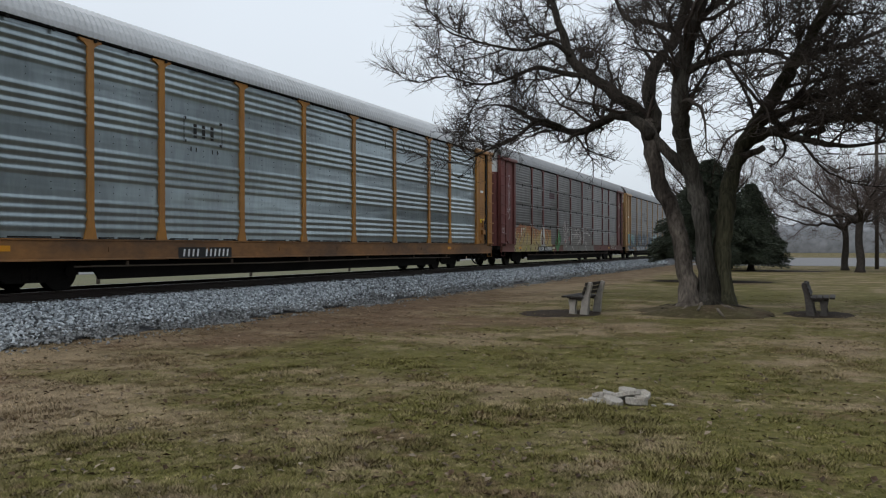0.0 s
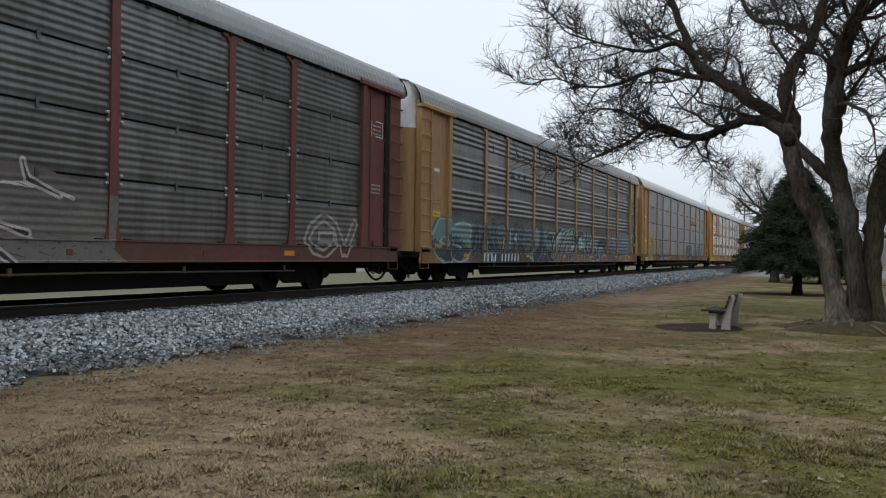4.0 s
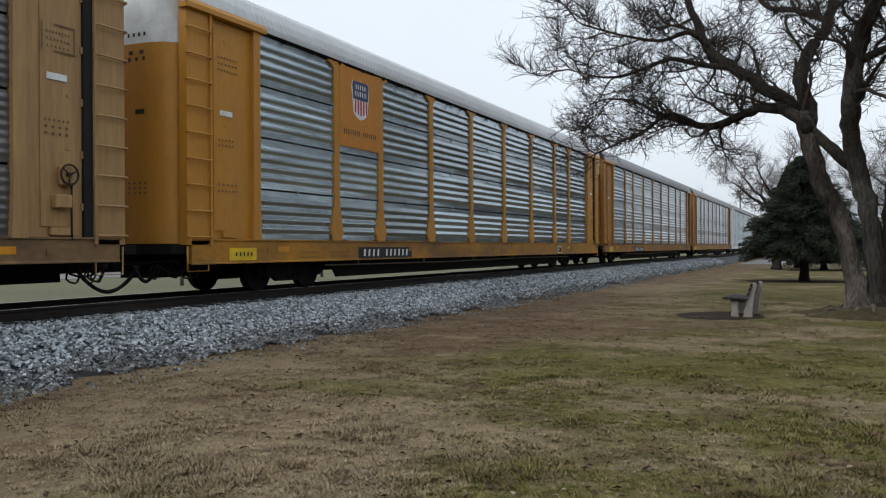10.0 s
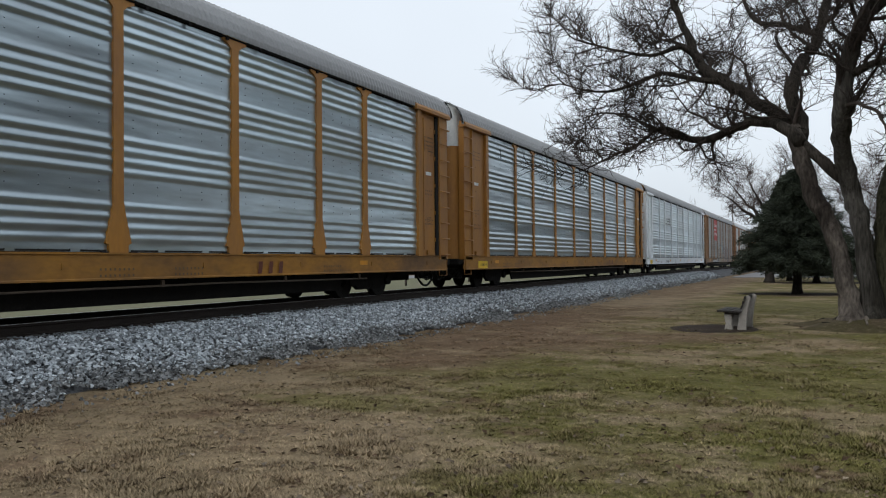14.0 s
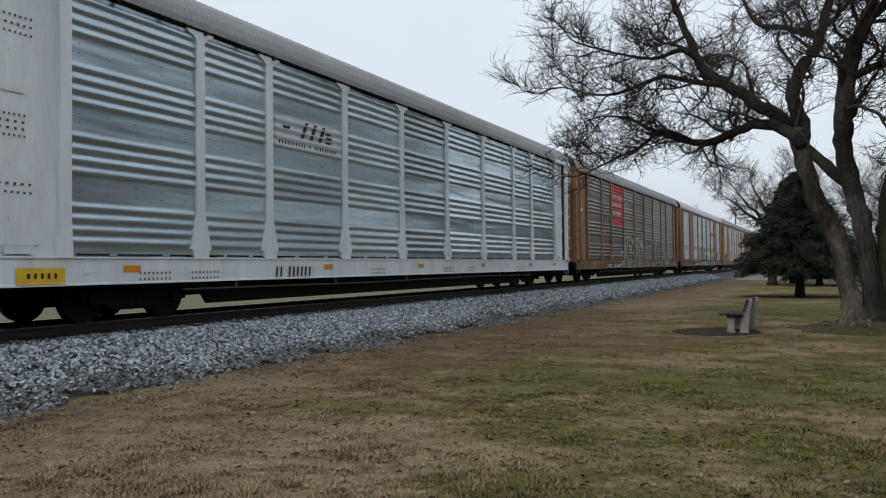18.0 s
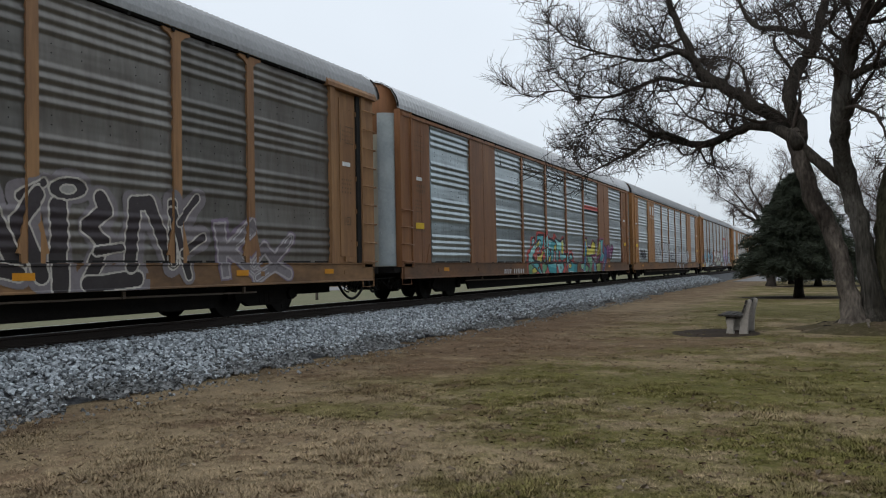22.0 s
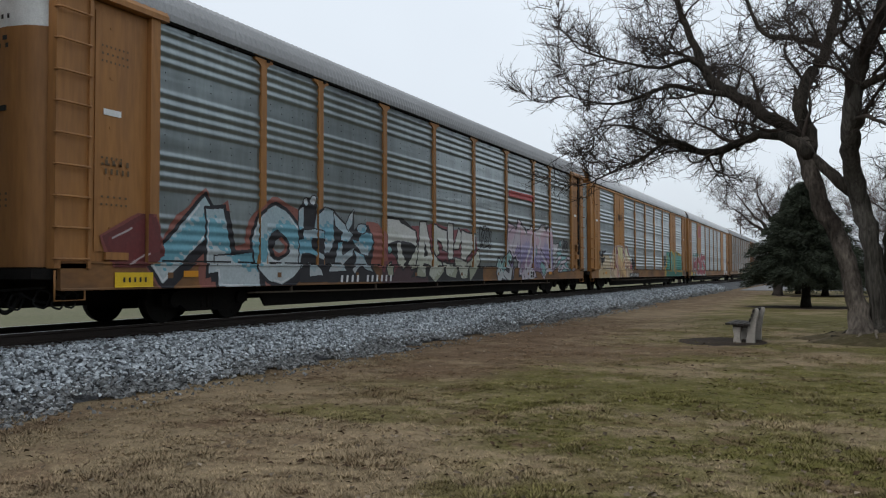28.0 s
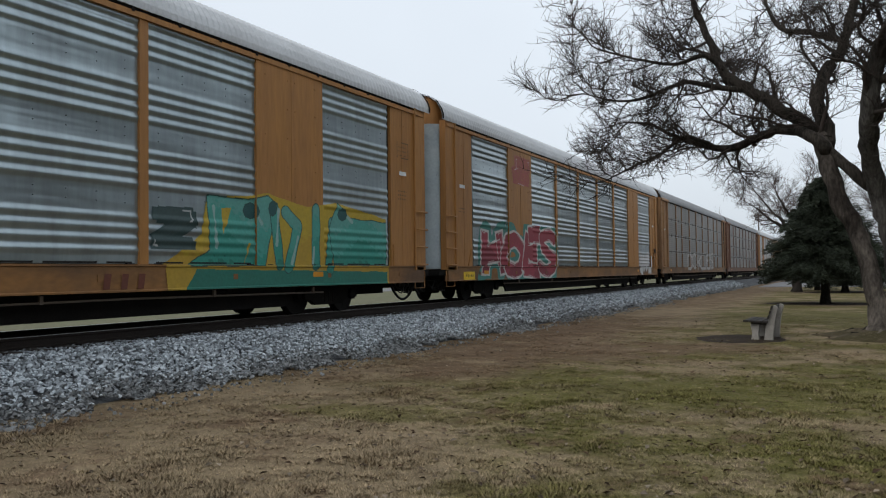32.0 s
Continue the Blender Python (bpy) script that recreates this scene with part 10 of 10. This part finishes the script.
# ---- grass blades, tufts and dead leaves ----
M_BLADE = lawn("dry_grass_blades", (0.245, 0.190, 0.122), (0.114, 0.106, 0.034), (0.148, 0.101, 0.065), 0.4, 0)
M_LEAF = mat("dead_leaf_litter", (0.055, 0.034, 0.02), 0.85, vary=0.3, scale=2, grain=15, bump=0, other=(0.36, 0.31, 0.24), amount=0.9, island=0.5, spec=0.15, cover=0.58)
tuft_v, tuft_f = [], []
for k in range(7):
    a = k * 2.4
    c, s = math.cos(a), math.sin(a)
    lean = 0.35 + 0.5 * ((k * 37) % 10) / 10
    h = 0.6 + 0.4 * ((k * 53) % 10) / 10
    i = len(tuft_v)
    ox, oy = 0.5 * c * ((k * 29) % 10) / 10, 0.5 * s * ((k * 29) % 10) / 10
    tuft_v += [(ox - s * 0.07, oy + c * 0.07, 0), (ox + s * 0.07, oy - c * 0.07, 0), (ox + c * lean, oy + s * lean, h)]
    tuft_f.append([i, i + 1, i + 2])
places = []
while len(places) < 120000:
    d = 4.3 + 26 * r.random() ** 1.9
    a = radians(r.uniform(-14, 62))
    x, y = r.uniform(-0.5, 2.7) - d * math.sin(a), d * math.cos(a)
    if x < TRACK_X + 3.1 + 0.5 * noise.noise((y * 0.45, 0, 7)) + 0.3 * noise.noise((y * 1.9, 3, 7)):
        continue
    if math.hypot(x - 0.45, y - 21.3) < 2.0 and r.random() < 0.8:
        continue
    if min(math.hypot(x + 2.9, (y - 19.7) * 0.75), math.hypot(x - 3.0, (y - 21.9) * 0.8)) < 1.05 and r.random() < 0.9:
        continue
    clump = noise.noise((x * 0.8, y * 0.8, 1.0)) + 0.7 * noise.noise((x * 3.1, y * 3.1, 5.0))
    if clump < -0.1 and r.random() < 0.65:
        continue
    h = (0.022 + 0.045 * max(0, clump)) * r.uniform(0.5, 1.6) * max(0.55, 1.15 - d * 0.025)
    w = (0.022 + 0.55 * h) * r.uniform(1.3, 2.2)
    places.append(Matrix.LocRotScale((x, y, -0.002), Euler((0, 0, r.uniform(0, 6.28))), (w, w, h)))
me = scatter_mesh("grass_blades", (tuft_v, tuft_f), places, M_BLADE)
tagged(new("grass_blades", me), "short dry winter grass in uneven tufts", "grass", kind="stuff")
leaf = ([(-0.5, 0, 0), (0, -0.3, 0.12), (0.5, 0, 0.02), (0, 0.32, 0.16)], [[0, 1, 2, 3]])
places = []
for _ in range(5200):
    d = 4.5 + 23 * r.random() ** 1.5
    a = radians(r.uniform(-22, 64))
    x, y = r.uniform(-0.5, 2.7) - d * math.sin(a), d * math.cos(a)
    if x < TRACK_X + 3.5:
        continue
    s = r.uniform(0.03, 0.085)
    places.append(Matrix.LocRotScale((x, y, 0.02), Euler((r.uniform(-0.5, 0.5), r.uniform(-0.5, 0.5), r.uniform(0, 6.28))), (s, s, s)))
me = scatter_mesh("dead_leaves", leaf, places, M_LEAF)
tagged(new("dead_leaves", me), "scattered brown dead leaves on the lawn", "dead leaves", kind="stuff")

# ---- unseen woods added behind the camera, so that the panels mirror something dark ----
M_MIRRORWOODS = mat("unseen_mirrored_woods", (0.047, 0.047, 0.048), 0.95, vary=0.4, scale=0.25, grain=2, bump=0.3, other=(0.075, 0.07, 0.06), amount=0.8, spec=0.05)
bm = bmesh.new()
ring = []
for i in range(274):
    a = radians(-205 + i * 1.0)
    rad = 36 + 4 * noise.noise((math.cos(a) * 3, math.sin(a) * 3, 0))
    top = 11.0 + 3.0 * noise.noise((math.cos(a) * 14, math.sin(a) * 14, 4)) + 2 * noise.noise((i * 0.9, 0, 0))
    c, s = math.cos(a), math.sin(a)
    ring.append([bm.verts.new((rad * c, rad * s - 10, -0.2)), bm.verts.new(((rad - 2) * c, (rad - 2) * s - 10, top * 0.6)), bm.verts.new(((rad + 1) * c, (rad + 1) * s - 10, top)), bm.verts.new(((rad + 8) * c, (rad + 8) * s - 10, -0.2))])
for a, b in zip(ring, ring[1:]):
    for j in range(3):
        if a[0].co.x > -6:
            bm.faces.new((a[j], a[j + 1], b[j + 1], b[j]))
solid("backdrop", bm, M_MIRRORWOODS, "unseen dark woods added behind to darken what the panels mirror", "woods")

# far woods: haze is mixed into their pale bluish base colour
M_HAZEWOODS = mat("hazy_distant_woods", (0.19, 0.20, 0.215), 0.95, vary=0.25, scale=0.06, grain=0.6, bump=0, other=(0.15, 0.155, 0.165), amount=0.8, spec=0.05)
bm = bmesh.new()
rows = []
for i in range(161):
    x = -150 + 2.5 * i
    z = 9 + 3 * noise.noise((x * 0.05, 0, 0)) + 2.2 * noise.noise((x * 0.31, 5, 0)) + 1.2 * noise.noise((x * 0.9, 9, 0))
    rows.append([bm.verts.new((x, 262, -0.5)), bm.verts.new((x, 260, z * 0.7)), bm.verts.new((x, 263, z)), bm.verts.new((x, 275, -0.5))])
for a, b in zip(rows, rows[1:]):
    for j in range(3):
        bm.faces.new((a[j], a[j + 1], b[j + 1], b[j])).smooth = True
solid("backdrop_far", bm, M_HAZEWOODS, "line of distant bare woods with haze in its colour", "woods")


def along(t, k):
    """Where the middle of car k stands along the track at t seconds."""
    return 21.574 - 11.262 * t - 0.00639 * t * t + 0.000071 * t ** 3 + PITCH * k + {4: 0.13, 9: 0.2}.get(k, 0)


def motions():
    """The train rolls past at eleven and a half metres a second."""
    for k, car in enumerate(CARS):
        walk(car, [(2 * i, pose(TRACK_X, along(2 * i, k), RAIL_Z)) for i in range(17)])
    for y, sets in WHEELS.items():
        first = sets[0]
        walk(first, [(i / 30, pose(0, y, 0.42, math.degrees((along(0, 0) - along(i / 30, 0)) / 0.42) % 360)) for i in range(961)])
        for other in sets[1:]:
            other.rotation_mode = "QUATERNION"
            keys = other.animation_data_create()
            keys.action = first.animation_data.action
            keys.action_slot = first.animation_data.action_slot


motions()
